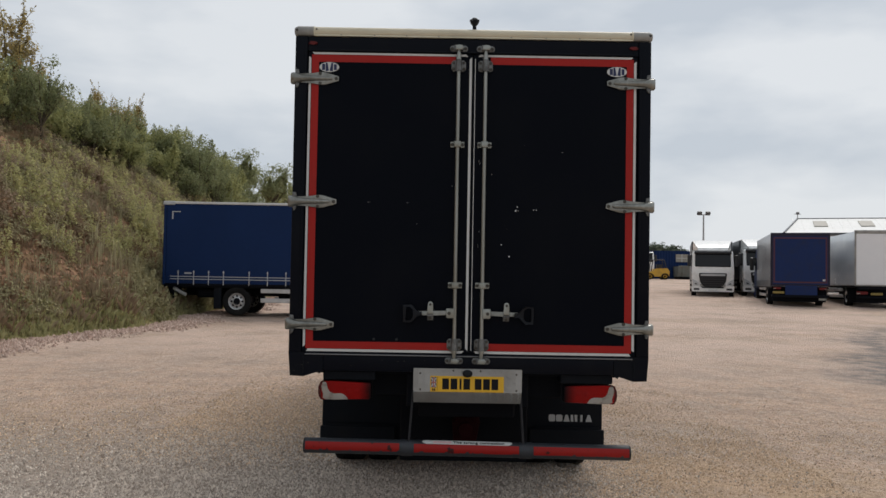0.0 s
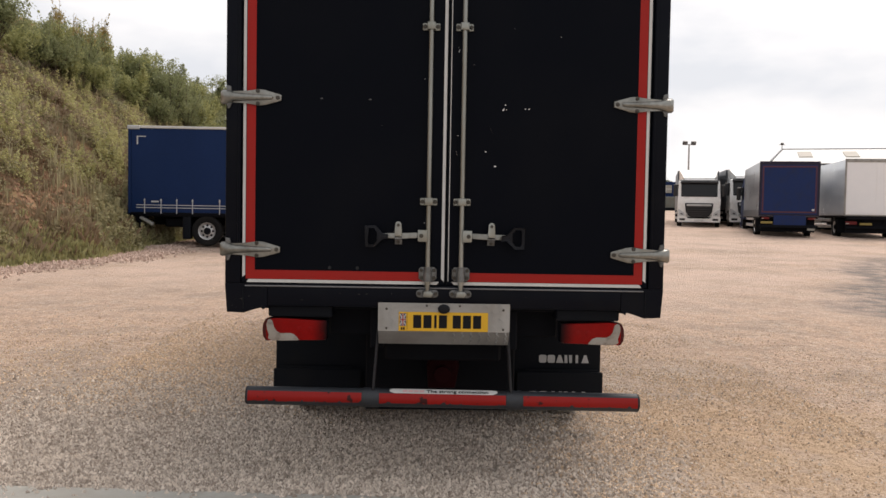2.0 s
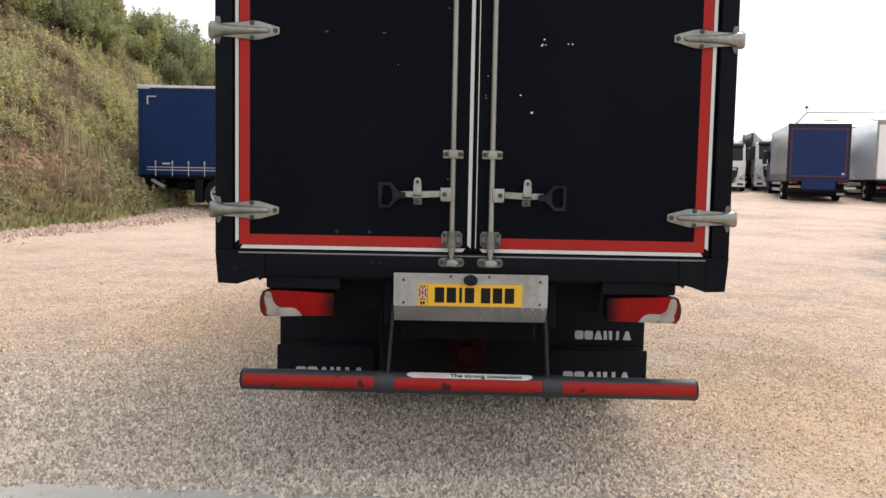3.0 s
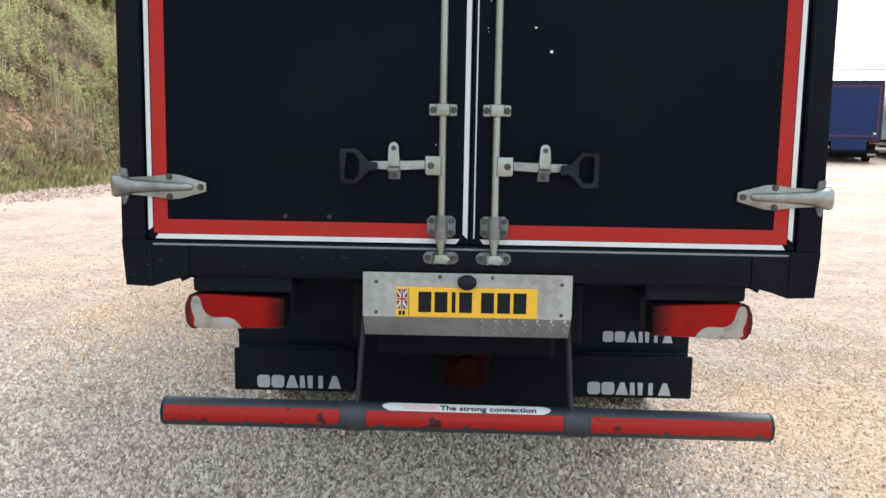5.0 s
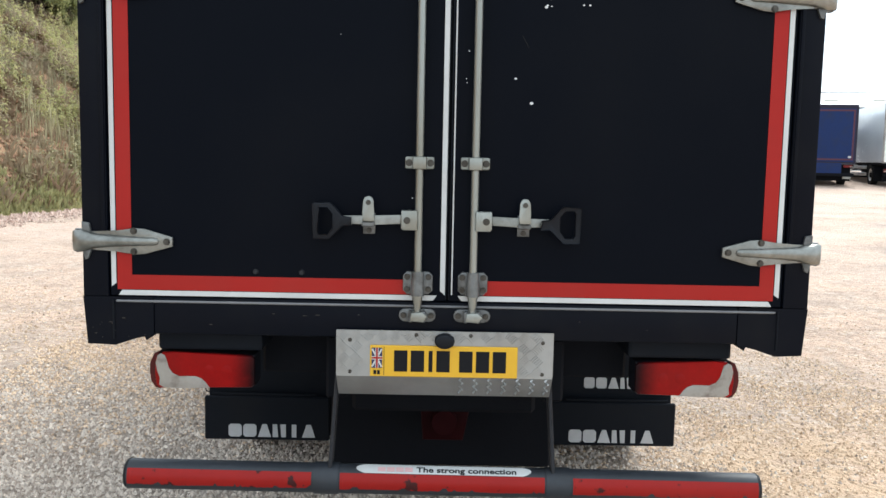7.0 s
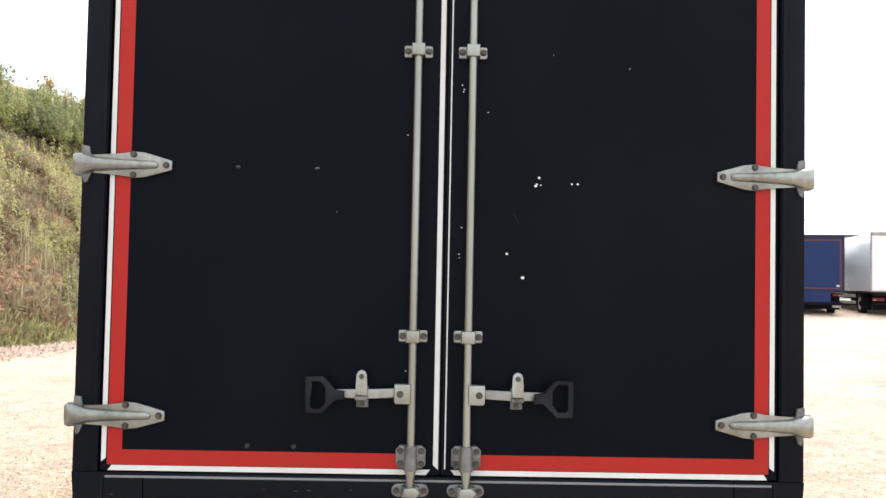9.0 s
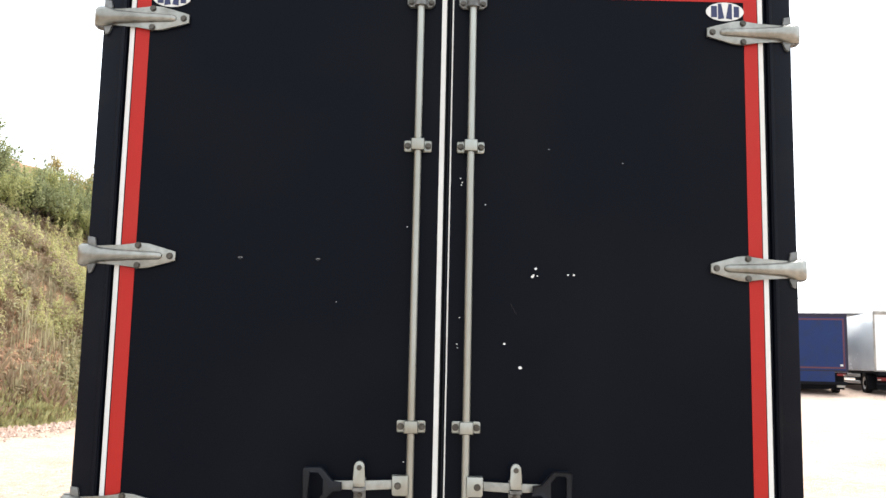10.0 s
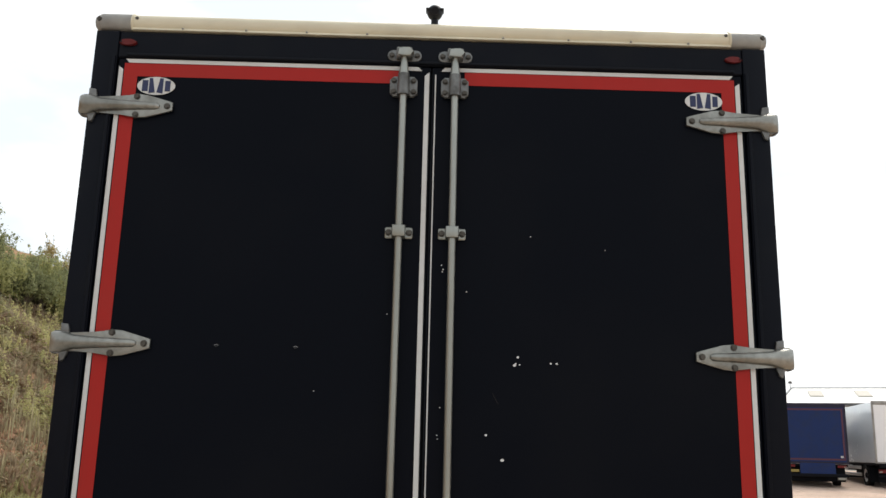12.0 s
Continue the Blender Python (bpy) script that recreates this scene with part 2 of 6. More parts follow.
M_GALV_DIRTY = material("grimy_galvanised_steel", (0.10, 0.102, 0.10), (0.27, 0.275, 0.27), rough=0.5, metal=0.7, coarse=12, fine=60, spread=0.6, bump=0.15, bump_scale=120, dirt=(0.045, 0.04, 0.034), dirt_amount=0.75, dirt_scale=20)
M_ROD = material("pale_steel_rod", (0.262, 0.272, 0.25), (0.425, 0.435, 0.40), rough=0.38, metal=0.8, coarse=3, fine=30, spread=0.5, stretch=(1, 1, 0.2), dirt=(0.20, 0.18, 0.135), dirt_amount=0.7, dirt_scale=6)
M_BOLT = material("dull_bolt", (0.040, 0.034, 0.028), (0.13, 0.12, 0.105), rough=0.5, metal=0.8, coarse=30, fine=90)
M_CREAM = material("cream_roof_trim", (0.62, 0.545, 0.39), (0.72, 0.665, 0.52), rough=0.5, coarse=1.5, fine=18, dirt=(0.30, 0.27, 0.21), dirt_amount=0.55, dirt_scale=4, stretch=(0.6, 1, 1))
M_CAP = material("grey_corner_cap", (0.36, 0.35, 0.32), (0.25, 0.245, 0.23), rough=0.5, coarse=6, fine=40, dirt=(0.12, 0.11, 0.10), dirt_amount=0.5)
M_PLASTIC = material("dark_grey_plastic", (0.00382, 0.00476, 0.00807), (0.00595, 0.00723, 0.011), rough=0.5, spec=0.25, coarse=8, fine=120, bump=0.08, bump_scale=300)
M_TUBE = material("grey_tube", (0.020, 0.0235, 0.030), (0.038, 0.043, 0.052), rough=0.5, coarse=4, fine=40, dirt=(0.02, 0.02, 0.022), dirt_amount=0.6, dirt_scale=9)
M_TUBE_RED = material("worn_red_tape", (0.34, 0.010, 0.007), (0.28, 0.009, 0.007), rough=0.4, spec=0.25, coarse=3, fine=40, dirt=(0.022, 0.010, 0.010), dirt_amount=0.9, dirt_scale=19, dirt_edge=(0.615, 0.66))
M_ALU = material("chequer_aluminium", (0.36, 0.36, 0.355), (0.47, 0.47, 0.455), rough=0.46, metal=0.85, coarse=4, fine=35, dirt=(0.26, 0.24, 0.21), dirt_amount=0.5, dirt_scale=5)
M_PLATE = material("yellow_plate", (0.80, 0.455, 0.022), (0.74, 0.42, 0.022), rough=0.35, coarse=4, fine=50, spread=0.9)
M_INK = material("black_ink", (0.010, 0.010, 0.012), (0.015, 0.015, 0.017), rough=0.55, spec=0.12)
def darker_inwards(m, x_in, x_out, inner_tone):
    """Darkens a lens towards its inner end, with an uneven edge."""
    n, l = m.node_tree.nodes, m.node_tree.links
    p = n["Principled BSDF"]
    src = p.inputs["Base Color"].links[0].from_socket
    co, sep, ab = n.new("ShaderNodeTexCoord"), n.new("ShaderNodeSeparateXYZ"), n.new("ShaderNodeMath")
    no, add, rg, mx = n.new("ShaderNodeTexNoise"), n.new("ShaderNodeMath"), n.new("ShaderNodeMapRange"), n.new("ShaderNodeMix")
    ab.operation, add.operation, mx.data_type = "ABSOLUTE", "MULTIPLY_ADD", "RGBA"
    no.inputs["Scale"].default_value = 30.0
    l.new(co.outputs["Object"], sep.inputs["Vector"])
    l.new(co.outputs["Object"], no.inputs["Vector"])
    l.new(sep.outputs["X"], ab.inputs[0])
    l.new(no.outputs["Fac"], add.inputs[0])
    add.inputs[1].default_value = 0.03
    l.new(ab.outputs[0], add.inputs[2])
    rg.interpolation_type = "SMOOTHSTEP"
    rg.inputs["From Min"].default_value, rg.inputs["From Max"].default_value = x_in + 0.015, x_out + 0.015
    l.new(add.outputs[0], rg.inputs["Value"])
    l.new(rg.outputs["Result"], mx.inputs["Factor"])
    mx.inputs["A"].default_value = (*inner_tone, 1)
    l.new(src, mx.inputs["B"])
    l.new(mx.outputs["Result"], p.inputs["Base Color"])
    return m


M_TAIL = darker_inwards(material("inward_dark_red_lens", (0.36, 0.009, 0.008), (0.22, 0.006, 0.006), rough=0.35, spec=0.08, coarse=12, fine=90, spread=0.8, dirt=(0.16, 0.02, 0.015), dirt_amount=0.5), 0.685, 0.79, (0.010, 0.004, 0.005))
M_RIM_LENS = material("grimy_lens_rim", (0.10, 0.008, 0.007), (0.035, 0.005, 0.005), rough=0.35, spec=0.25, coarse=14, fine=60, spread=0.6)
M_CLEAR = material("clear_lens", (0.297, 0.264, 0.228), (0.378, 0.343, 0.301), rough=0.3, coarse=14, fine=90, coat=0.2, dirt=(0.13, 0.09, 0.07), dirt_amount=0.7, dirt_scale=17, dirt_edge=(0.56, 0.70))
# plate and lens darkened in colour for the weak light they stand in
M_PLATE_DULL = material("underlit_plate", (0.30, 0.22, 0.05), (0.24, 0.18, 0.05), rough=0.5)
M_LENS_DULL = material("dimmed_red_lens", (0.15, 0.012, 0.012), (0.10, 0.010, 0.010), rough=0.4, spec=0.25)
M_NAVY = material("navy_print", (0.010, 0.017, 0.070), (0.013, 0.022, 0.085), rough=0.45)
M_PINK = material("faded_pink_print", (0.75, 0.42, 0.42), (0.72, 0.5, 0.5), rough=0.5)
M_GREYPRINT = material("grey_white_print", (0.55, 0.56, 0.57), (0.42, 0.43, 0.44), rough=0.5, coarse=20, fine=90, spread=0.8)
# pale colour that carries painted glints on small edges
M_LIP = material("pale_edge_glint", (0.16, 0.16, 0.165), (0.25, 0.25, 0.255), rough=0.45, spec=0.3)
M_CHIP = material("bare_chip", (0.72, 0.72, 0.72), (0.6, 0.6, 0.6), rough=0.5)
M_HITCH = material("red_hitch_paint", (0.030, 0.0030, 0.0045), (0.018, 0.0020, 0.0030), rough=0.6, spec=0.06, coarse=8, fine=40, dirt=(0.004, 0.002, 0.0025), dirt_amount=0.5)
M_TYRE = material("tyre_rubber", (0.008, 0.008, 0.009), (0.014, 0.0135, 0.013), rough=0.75, spec=0.15, coarse=6, fine=50, dirt=(0.04, 0.036, 0.03), dirt_amount=0.35)
M_RIM = material("silver_wheel", (0.50, 0.50, 0.50), (0.62, 0.62, 0.62), rough=0.4, metal=0.6, coarse=6, fine=40, dirt=(0.2, 0.18, 0.16), dirt_amount=0.4)
M_CURTAIN = material("blue_curtain", (0.0045, 0.021, 0.080), (0.007, 0.027, 0.10), rough=0.5, spec=0.15, coarse=0.9, fine=9, bump=0.15, bump_scale=3)
M_BLUE = material("blue_paint", (0.0070, 0.022, 0.092), (0.0095, 0.027, 0.108), rough=0.42, spec=0.2, coarse=1, fine=12, dirt=(0.022, 0.027, 0.05), dirt_amount=0.4)
M_PORTAL = material("dark_violet_portal", (0.014, 0.013, 0.030), (0.020, 0.018, 0.038), rough=0.45, spec=0.25, coarse=1, fine=12)
M_HEADLAMP = material("headlamp_glass", (0.50, 0.52, 0.53), (0.62, 0.63, 0.63), rough=0.2, coarse=5, fine=30, coat=0.4)
M_VIOLET = material("violet_grey_side", (0.17, 0.18, 0.20), (0.26, 0.27, 0.29), rough=0.3, coarse=0.7, fine=9, coat=0.3)
M_SILVER = material("silver_side", (0.74, 0.78, 0.82), (0.84, 0.87, 0.89), rough=0.24, metal=0.35, coarse=0.6, fine=9, coat=0.3)
M_MAROON = material("maroon_band", (0.055, 0.010, 0.030), (0.07, 0.014, 0.036), rough=0.45)
M_PAINT = material("white_paint", (0.88, 0.88, 0.86), (0.82, 0.82, 0.80), rough=0.28, coarse=1.5, fine=15, coat=0.4, dirt=(0.5, 0.48, 0.44), dirt_amount=0.35)
M_DOORWHITE = material("white_shutter", (0.80, 0.82, 0.84), (0.86, 0.87, 0.88), rough=0.4, coarse=1.5, fine=15)
M_GLASS = material("dark_windscreen", (0.010, 0.012, 0.014), (0.016, 0.019, 0.022), rough=0.06, rough_var=0.03, spec=0.3)
M_GRILLE = material("black_grille", (0.014, 0.014, 0.015), (0.022, 0.022, 0.023), rough=0.5)
M_GREYBODY = material("grey_box_side", (0.06, 0.066, 0.075), (0.09, 0.096, 0.105), rough=0.4, coarse=0.8, fine=9)
M_SHEET = material("pale_roof_sheet", (0.72, 0.72, 0.70), (0.80, 0.80, 0.78), rough=0.5, coarse=0.3, fine=3, dirt=(0.42, 0.41, 0.38), dirt_amount=0.4)
M_CLAD = material("grey_cladding", (0.36, 0.38, 0.39), (0.43, 0.45, 0.46), rough=0.55, coarse=0.3, fine=3)
M_SKYLIGHT = material("dusty_skylight", (0.36, 0.33, 0.27), (0.30, 0.28, 0.24), rough=0.5)
M_POLE = material("steel_pole", (0.34, 0.35, 0.36), (0.42, 0.43, 0.44), rough=0.5, metal=0.5)
M_SKIP = material("grey_green_skip", (0.12, 0.14, 0.13), (0.17, 0.19, 0.175), rough=0.6, dirt=(0.16, 0.09, 0.05), dirt_amount=0.4)
M_YELLOW = material("yellow_machine_paint", (0.62, 0.36, 0.03), (0.5, 0.29, 0.03), rough=0.45, dirt=(0.18, 0.12, 0.04), dirt_amount=0.4)
M_BARK = material("bark", (0.085, 0.07, 0.05), (0.15, 0.125, 0.095), rough=0.9, spec=0.2, coarse=4, fine=30, bump=0.5, bump_scale=25)
M_LEAF = material("leaf_green", (0.26, 0.285, 0.12), (0.485, 0.475, 0.22), glow_through=0.45, rough=0.6, spec=0.2, island=0.35, spread=0.55, coarse=0.7, fine=2.5)
M_LEAF_DARK = material("leaf_dark_green", (0.177, 0.207, 0.109), (0.355, 0.37, 0.188), glow_through=0.45, rough=0.6, spec=0.2, island=0.35, spread=0.55, coarse=0.7, fine=2.5)
# far leaves: distance haze is mixed into the greyish green
M_LEAF_FAR = material("leaf_far_green", (0.10, 0.125, 0.09), (0.17, 0.19, 0.135), glow_through=0.3, rough=0.7, spec=0.15, island=0.6, spread=0.8, coarse=0.5, fine=4)
M_LEAF_GOLD = material("leaf_turning", (0.27, 0.235, 0.115), (0.56, 0.43, 0.175), glow_through=0.4, rough=0.6, spec=0.2, island=0.65, spread=0.8, coarse=0.5, fine=4)
M_GRASS = material("bank_grass", (0.251, 0.197, 0.122), (0.481, 0.389, 0.27), glow_through=0.3, rough=0.75, spec=0.15, island=0.2, spread=0.42, coarse=0.9, fine=4.0, dirt=(0.27, 0.175, 0.11), dirt_amount=0.8, dirt_scale=0.38, dirt_edge=(0.45, 0.58))
M_WEED = material("bank_weed", (0.214, 0.213, 0.116), (0.481, 0.424, 0.239), glow_through=0.3, rough=0.7, spec=0.15, island=0.22, spread=0.42, coarse=1.3, fine=5, dirt=(0.27, 0.18, 0.115), dirt_amount=0.55, dirt_scale=0.5, dirt_edge=(0.48, 0.60))
M_BRAMBLE = material("bank_bramble", (0.235, 0.139, 0.109), (0.385, 0.311, 0.2), glow_through=0.3, rough=0.7, spec=0.15, island=0.2, spread=0.42, coarse=1.1, fine=4, dirt=(0.21, 0.23, 0.11), dirt_amount=0.75, dirt_scale=0.7, dirt_edge=(0.46, 0.60))
M_TALL = material("tall_weed", (0.345, 0.352, 0.155), (0.644, 0.58, 0.294), glow_through=0.35, rough=0.7, spec=0.15, island=0.2, spread=0.42, coarse=1.4, fine=6)
M_NETTLE = material("nettle", (0.275, 0.262, 0.146), (0.5, 0.451, 0.264), glow_through=0.35, rough=0.65, spec=0.2, island=0.25, spread=0.5, coarse=1.2, fine=6)
M_FRINGE = material("fresh_grass", (0.325, 0.326, 0.154), (0.6, 0.546, 0.293), glow_through=0.3, rough=0.7, spec=0.15, island=0.25, spread=0.5, coarse=0.8, fine=5)
M_STALK = material("dry_stalk", (0.27, 0.245, 0.14), (0.50, 0.44, 0.27), rough=0.8, spec=0.15, island=0.5, spread=0.7)
M_PLUG = material("dull_plug", (0.014, 0.015, 0.018), (0.024, 0.025, 0.028), rough=0.45, spec=0.3)


# ---- tools ----
def part(name, bm, mat, parent=None, label="", smooth=None):
    """One mesh object from a bmesh, under a thing or a part."""
    me = bpy.data.meshes.new(name)
    bmesh.ops.recalc_face_normals(bm, faces=bm.faces)
    bm.to_mesh(me)
    bm.free()
    me.materials.append(mat)
    if smooth is not None:
        me.shade_smooth()
        me.set_sharp_from_angle(angle=radians(smooth))
    ob = new(name, me)
    if parent:
        ob.parent = parent
    return tagged(ob, label)


def thing(name, label, category, m=None, group="", kind=""):
    ob = new(name)
    ob.empty_display_size = 0.3
    if m is not None:
        ob.matrix_basis = m
    return tagged(ob, label, category, group, kind)


def box(bm, x0, x1, y0, y1, z0, z1, bevel=0.0, m=None, segs=1):
    """A block, its edges rounded by bevel."""
    made = bmesh.ops.create_cube(bm, size=1.0, matrix=Matrix.Translation(((x0 + x1) / 2, (y0 + y1) / 2, (z0 + z1) / 2))
                                 @ Matrix.Diagonal((abs(x1 - x0), abs(y1 - y0), abs(z1 - z0), 1)))
    verts = made["verts"]
    if bevel:
        edges = list({e for v in verts for e in v.link_edges})
        out = bmesh.ops.bevel(bm, geom=edges, offset=bevel, segments=segs, affect="EDGES", profile=0.5)
        verts = list({v for f in out["faces"] for v in f.verts} | {v for v in verts if v.is_valid})
    if m is not None:
        bmesh.ops.transform(bm, matrix=m, verts=verts)
    return bm


def rod(bm, a, b, r, segs=16, r2=None, flat=1.0):
    """A round bar from a to b."""
    a, b = Vector(a), Vector(b)
    m = Matrix.Translation((a + b) / 2) @ (b - a).to_track_quat("Z", "Y").to_matrix().to_4x4() @ Matrix.Diagonal((1, flat, 1, 1))
    bmesh.ops.create_cone(bm, cap_ends=True, segments=segs, radius1=r, radius2=r if r2 is None else r2, depth=(b - a).length, matrix=m)
    return bm


def slab(bm, outline, y0, y1, bevel=0.0):
    """A plate cut to an outline of (x, z), from y0 to y1."""
    front = [bm.verts.new((x, y0, z)) for x, z in outline]
    back = [bm.verts.new((x, y1, z)) for x, z in outline]
    faces = [bm.faces.new(front), bm.faces.new(back[::-1])]
    k = len(outline)
    for i in range(k):
        faces.append(bm.faces.new((front[i], back[i], back[(i + 1) % k], front[(i + 1) % k])))
    if bevel:
        edges = list(faces[0].edges)
        bmesh.ops.bevel(bm, geom=edges, offset=bevel, segments=2, affect="EDGES", profile=0.5)
    return bm


def profile_x(bm, outline, x0, x1):
    """A section of (y, z) drawn out along x."""
    a = [bm.verts.new((x0, y, z)) for y, z in outline]
    b = [bm.verts.new((x1, y, z)) for y, z in outline]
    bm.faces.new(a)
    bm.faces.new(b[::-1])
    k = len(outline)
    for i in range(k):
        bm.faces.new((a[i], b[i], b[(i + 1) % k], a[(i + 1) % k]))
    return bm


def arc(cx, cz, r, a0, a1, n, rz=None):
    return [(cx + r * math.cos(radians(a0 + (a1 - a0) * i / n)), cz + (rz or r) * math.sin(radians(a0 + (a1 - a0) * i / n))) for i in range(n + 1)]


def soft(x, k):
    return k * np.log1p(np.exp(np.clip(x / k, -40, 40)))


def ground_z(x, y):
    """The yard: level round the truck, then rising by three in a hundred, level again far off."""
    y = np.asarray(y, float)
    return 0.03 * (soft(y - 7.0, 2.0) - soft(y - 85.0, 6.0)) + 0 * np.asarray(x, float)


def foot_x(y):
    """The foot of the bank."""
    y = np.asarray(y, float)
    return -9.5 + 0.25 * (y - 13.5) - 0.27 * soft(y - 19.5, 1.5) + 0.25 * np.sin(y * 0.8) + 0.12 * np.sin(y * 2.3)


def bank_z(x, y):
    """The bank's height: a short steep toe, a long slope and a rounded crest."""
    d = np.maximum(foot_x(y) - np.asarray(x, float), -1.0)
    rise = 0.82 * d - 0.82 * soft(d - 8.1, 1.0) - 0.10 * soft(d - 9.6, 1.0)
    toe = 0.35 * (1 - np.exp(-np.maximum(d, 0) * 2.5))
    lump = 0.22 * np.sin(x * 1.3 + y * 0.7) * np.sin(y * 0.9 - x * 0.4) + 0.12 * np.sin(x * 2.9 + 1.0) * np.sin(y * 2.3)
    return ground_z(x, y) + rise + toe + lump * np.clip(d, 0, 1) - 0.06


def grid_mesh(name, xs, ys, height, mat):
    gx, gy = np.meshgrid(xs, ys)
    gz = height(gx, gy)
    verts = np.stack([gx, gy, gz], -1).reshape(-1, 3)
    nx, ny = len(xs), len(ys)
    i = (np.arange(ny - 1)[:, None] * nx + np.arange(nx - 1)[None]).ravel()
    faces = np.stack([i, i + 1, i + nx + 1, i + nx], -1)
    me = bpy.data.meshes.new(name)
    me.from_pydata(verts.tolist(), [], faces.tolist())
    me.shade_smooth()
    me.materials.append(mat)
    return new(name, me)


def raw_mesh(name, verts, faces, mat, parent=None):
    me = bpy.data.meshes.new(name)
    me.from_pydata(np.asarray(verts).tolist(), [], np.asarray(faces).tolist())
    me.materials.append(mat)
    ob = new(name, me)
    if parent:
        ob.parent = parent
    return ob


def lettering(name, words, size, mat, parent, m, depth=0.001):
    """Words in the built-in font, as a mesh."""
    cu = bpy.data.curves.new(name, "FONT")
    cu.offset = size * 0.022
    cu.body, cu.size, cu.extrude, cu.align_x, cu.align_y = words, size, depth, "CENTER", "CENTER"
    tmp = bpy.data.objects.new(name, cu)
    me = bpy.data.meshes.new_from_object(tmp)
    bpy.data.objects.remove(tmp)
    me.transform(m)
    me.materials.clear()
    me.materials.append(mat)
    ob = new(name, me)
    ob.parent = parent
    return ob


# ---- ground and bank ----
def steps(parts):
    return np.unique(np.concatenate([np.arange(a, b, s) for a, b, s in parts]))


def yard_top(x, y):
    return ground_z(x, y) + 0.012 * np.sin(x * 1.7 + 0.5) * np.sin(y * 1.3) - 0.012


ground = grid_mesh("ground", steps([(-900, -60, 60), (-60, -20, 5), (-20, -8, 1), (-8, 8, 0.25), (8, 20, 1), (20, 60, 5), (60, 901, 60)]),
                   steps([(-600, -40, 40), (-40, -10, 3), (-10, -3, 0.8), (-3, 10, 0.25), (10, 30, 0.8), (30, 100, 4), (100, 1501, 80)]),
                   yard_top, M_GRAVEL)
tagged(ground, "sandy grey crushed gravel yard with darker and sandier patches", "ground", kind="structure")

bank_ys = steps([(-60, 5, 2.5), (5, 50, 0.35), (50, 170, 2.5)])
bank_ds = steps([(-1.0, 0.5, 0.25), (0.5, 14, 0.35), (14, 30, 2), (30, 91, 12)])
bd, by = np.meshgrid(bank_ds, bank_ys)
bx = foot_x(by) - bd
bz = bank_z(bx, by)
nb = len(bank_ds)
bi = (np.arange(len(bank_ys) - 1)[:, None] * nb + np.arange(nb - 1)[None]).ravel()
bank = raw_mesh("bank", np.stack([bx, by, bz], -1).reshape(-1, 3), np.stack([bi, bi + 1, bi + nb + 1, bi + nb], -1), M_EARTH)
bank.data.shade_smooth()
tagged(bank, "steep overgrown bank of bare reddish earth", "bank", kind="structure")

slab_strip = part("concrete_strip", profile_x(bmesh.new(), [(-0.50, -0.05), (0.50, -0.05), (0.50, 0.012), (0.47, 0.020), (-0.47, 0.020), (-0.50, 0.012)], -6.0, 3.6), M_SLAB)
slab_strip.matrix_basis = pose(-2.2, -0.575, -0.008, 0, 0, -3.2)
tagged(slab_strip, "worn grey concrete strip flush with the gravel", "pavement", kind="structure")


def stone_field(name, xs, ys, sizes, height, mat, rng, flat=1.0):
    """Loose stones: each an uneven five-sided lump, its foot sunk in the ground."""
    k = len(xs)
    ang = 2 * np.pi * (np.arange(5)[None] + rng.uniform(-0.32, 0.32, (k, 5))) / 5 + rng.uniform(0, 2 * np.pi, (k, 1))
    rad = rng.uniform(0.7, 1.25, (k, 5))
    v = np.zeros((k, 6, 3))
    v[:, :5, 0], v[:, :5, 1] = rad * np.cos(ang) * rng.uniform(0.8, 1.3, (k, 1)), rad * np.sin(ang)
    v[:, :5, 2] = rng.uniform(-0.55, 0.15, (k, 5))
    v[:, 5] = np.stack([rng.uniform(-0.45, 0.45, k), rng.uniform(-0.45, 0.45, k), rng.uniform(0.6, 1.3, k)], -1)
    out = v * sizes[:, None, None] * np.array([1, 1, flat])
    out += np.stack([xs, ys, height(xs, ys) + sizes * 0.16], -1)[:, None]
    f = np.array([(i, (i + 1) % 5, 5) for i in range(5)])
    faces = (f[None] + 6 * np.arange(k)[:, None, None]).reshape(-1, 3)
    return raw_mesh(name, out.reshape(-1, 3), faces, mat)


rng = np.random.default_rng(4)
n_st = 440000
wide_st = rng.uniform(0, 1, n_st) < 0.4
sx = np.where(wide_st, rng.uniform(-7.5, 7.5, n_st), rng.uniform(-3.3, 3.3, n_st))
sy = -0.55 + 10.0 * rng.uniform(0, 1, n_st) ** 1.65
patch = 0.5 + 0.5 * np.sin(sx * 1.15 + 0.6 + 0.8 * np.sin(sy * 0.7)) * np.sin(sy * 1.05 + sx * 0.35)
blotch = np.clip(0.5 + 0.45 * np.sin(sx * 2.1 + 1.3 * np.sin(sy * 1.6)) * np.sin(sy * 2.7 + 0.9 * sx) + 0.35 * np.sin(sx * 0.9 - sy * 1.3 + 2.0) + 0.2 * np.sin(sx * 5.3 + sy * 4.1), 0, 1)
thick = np.where(sx < 0.9, 0.50 + 0.18 * patch, 0.10 + 0.55 * blotch ** 1.3)
thick = thick + (0.58 - thick) * np.clip((0.9 - np.abs(sx - 0.3)) * (sy < 1.5), 0, 1)
thick *= 1.0 - 0.55 * np.exp(-((sx - 2.2) / 0.8) ** 2 - ((sy - 1.1) / 0.9) ** 2)
thick *= np.exp(-np.maximum(sy - 3.2, 0) / 3.6) * np.clip((7.5 - np.abs(sx)) / 2.5, 0, 1) * np.clip((9.3 - sy) / 3, 0, 1)
sy = np.where(rng.uniform(0, 1, n_st) < 0.10, -0.5 - 4.5 * rng.uniform(0, 1, n_st) ** 1.7, sy)
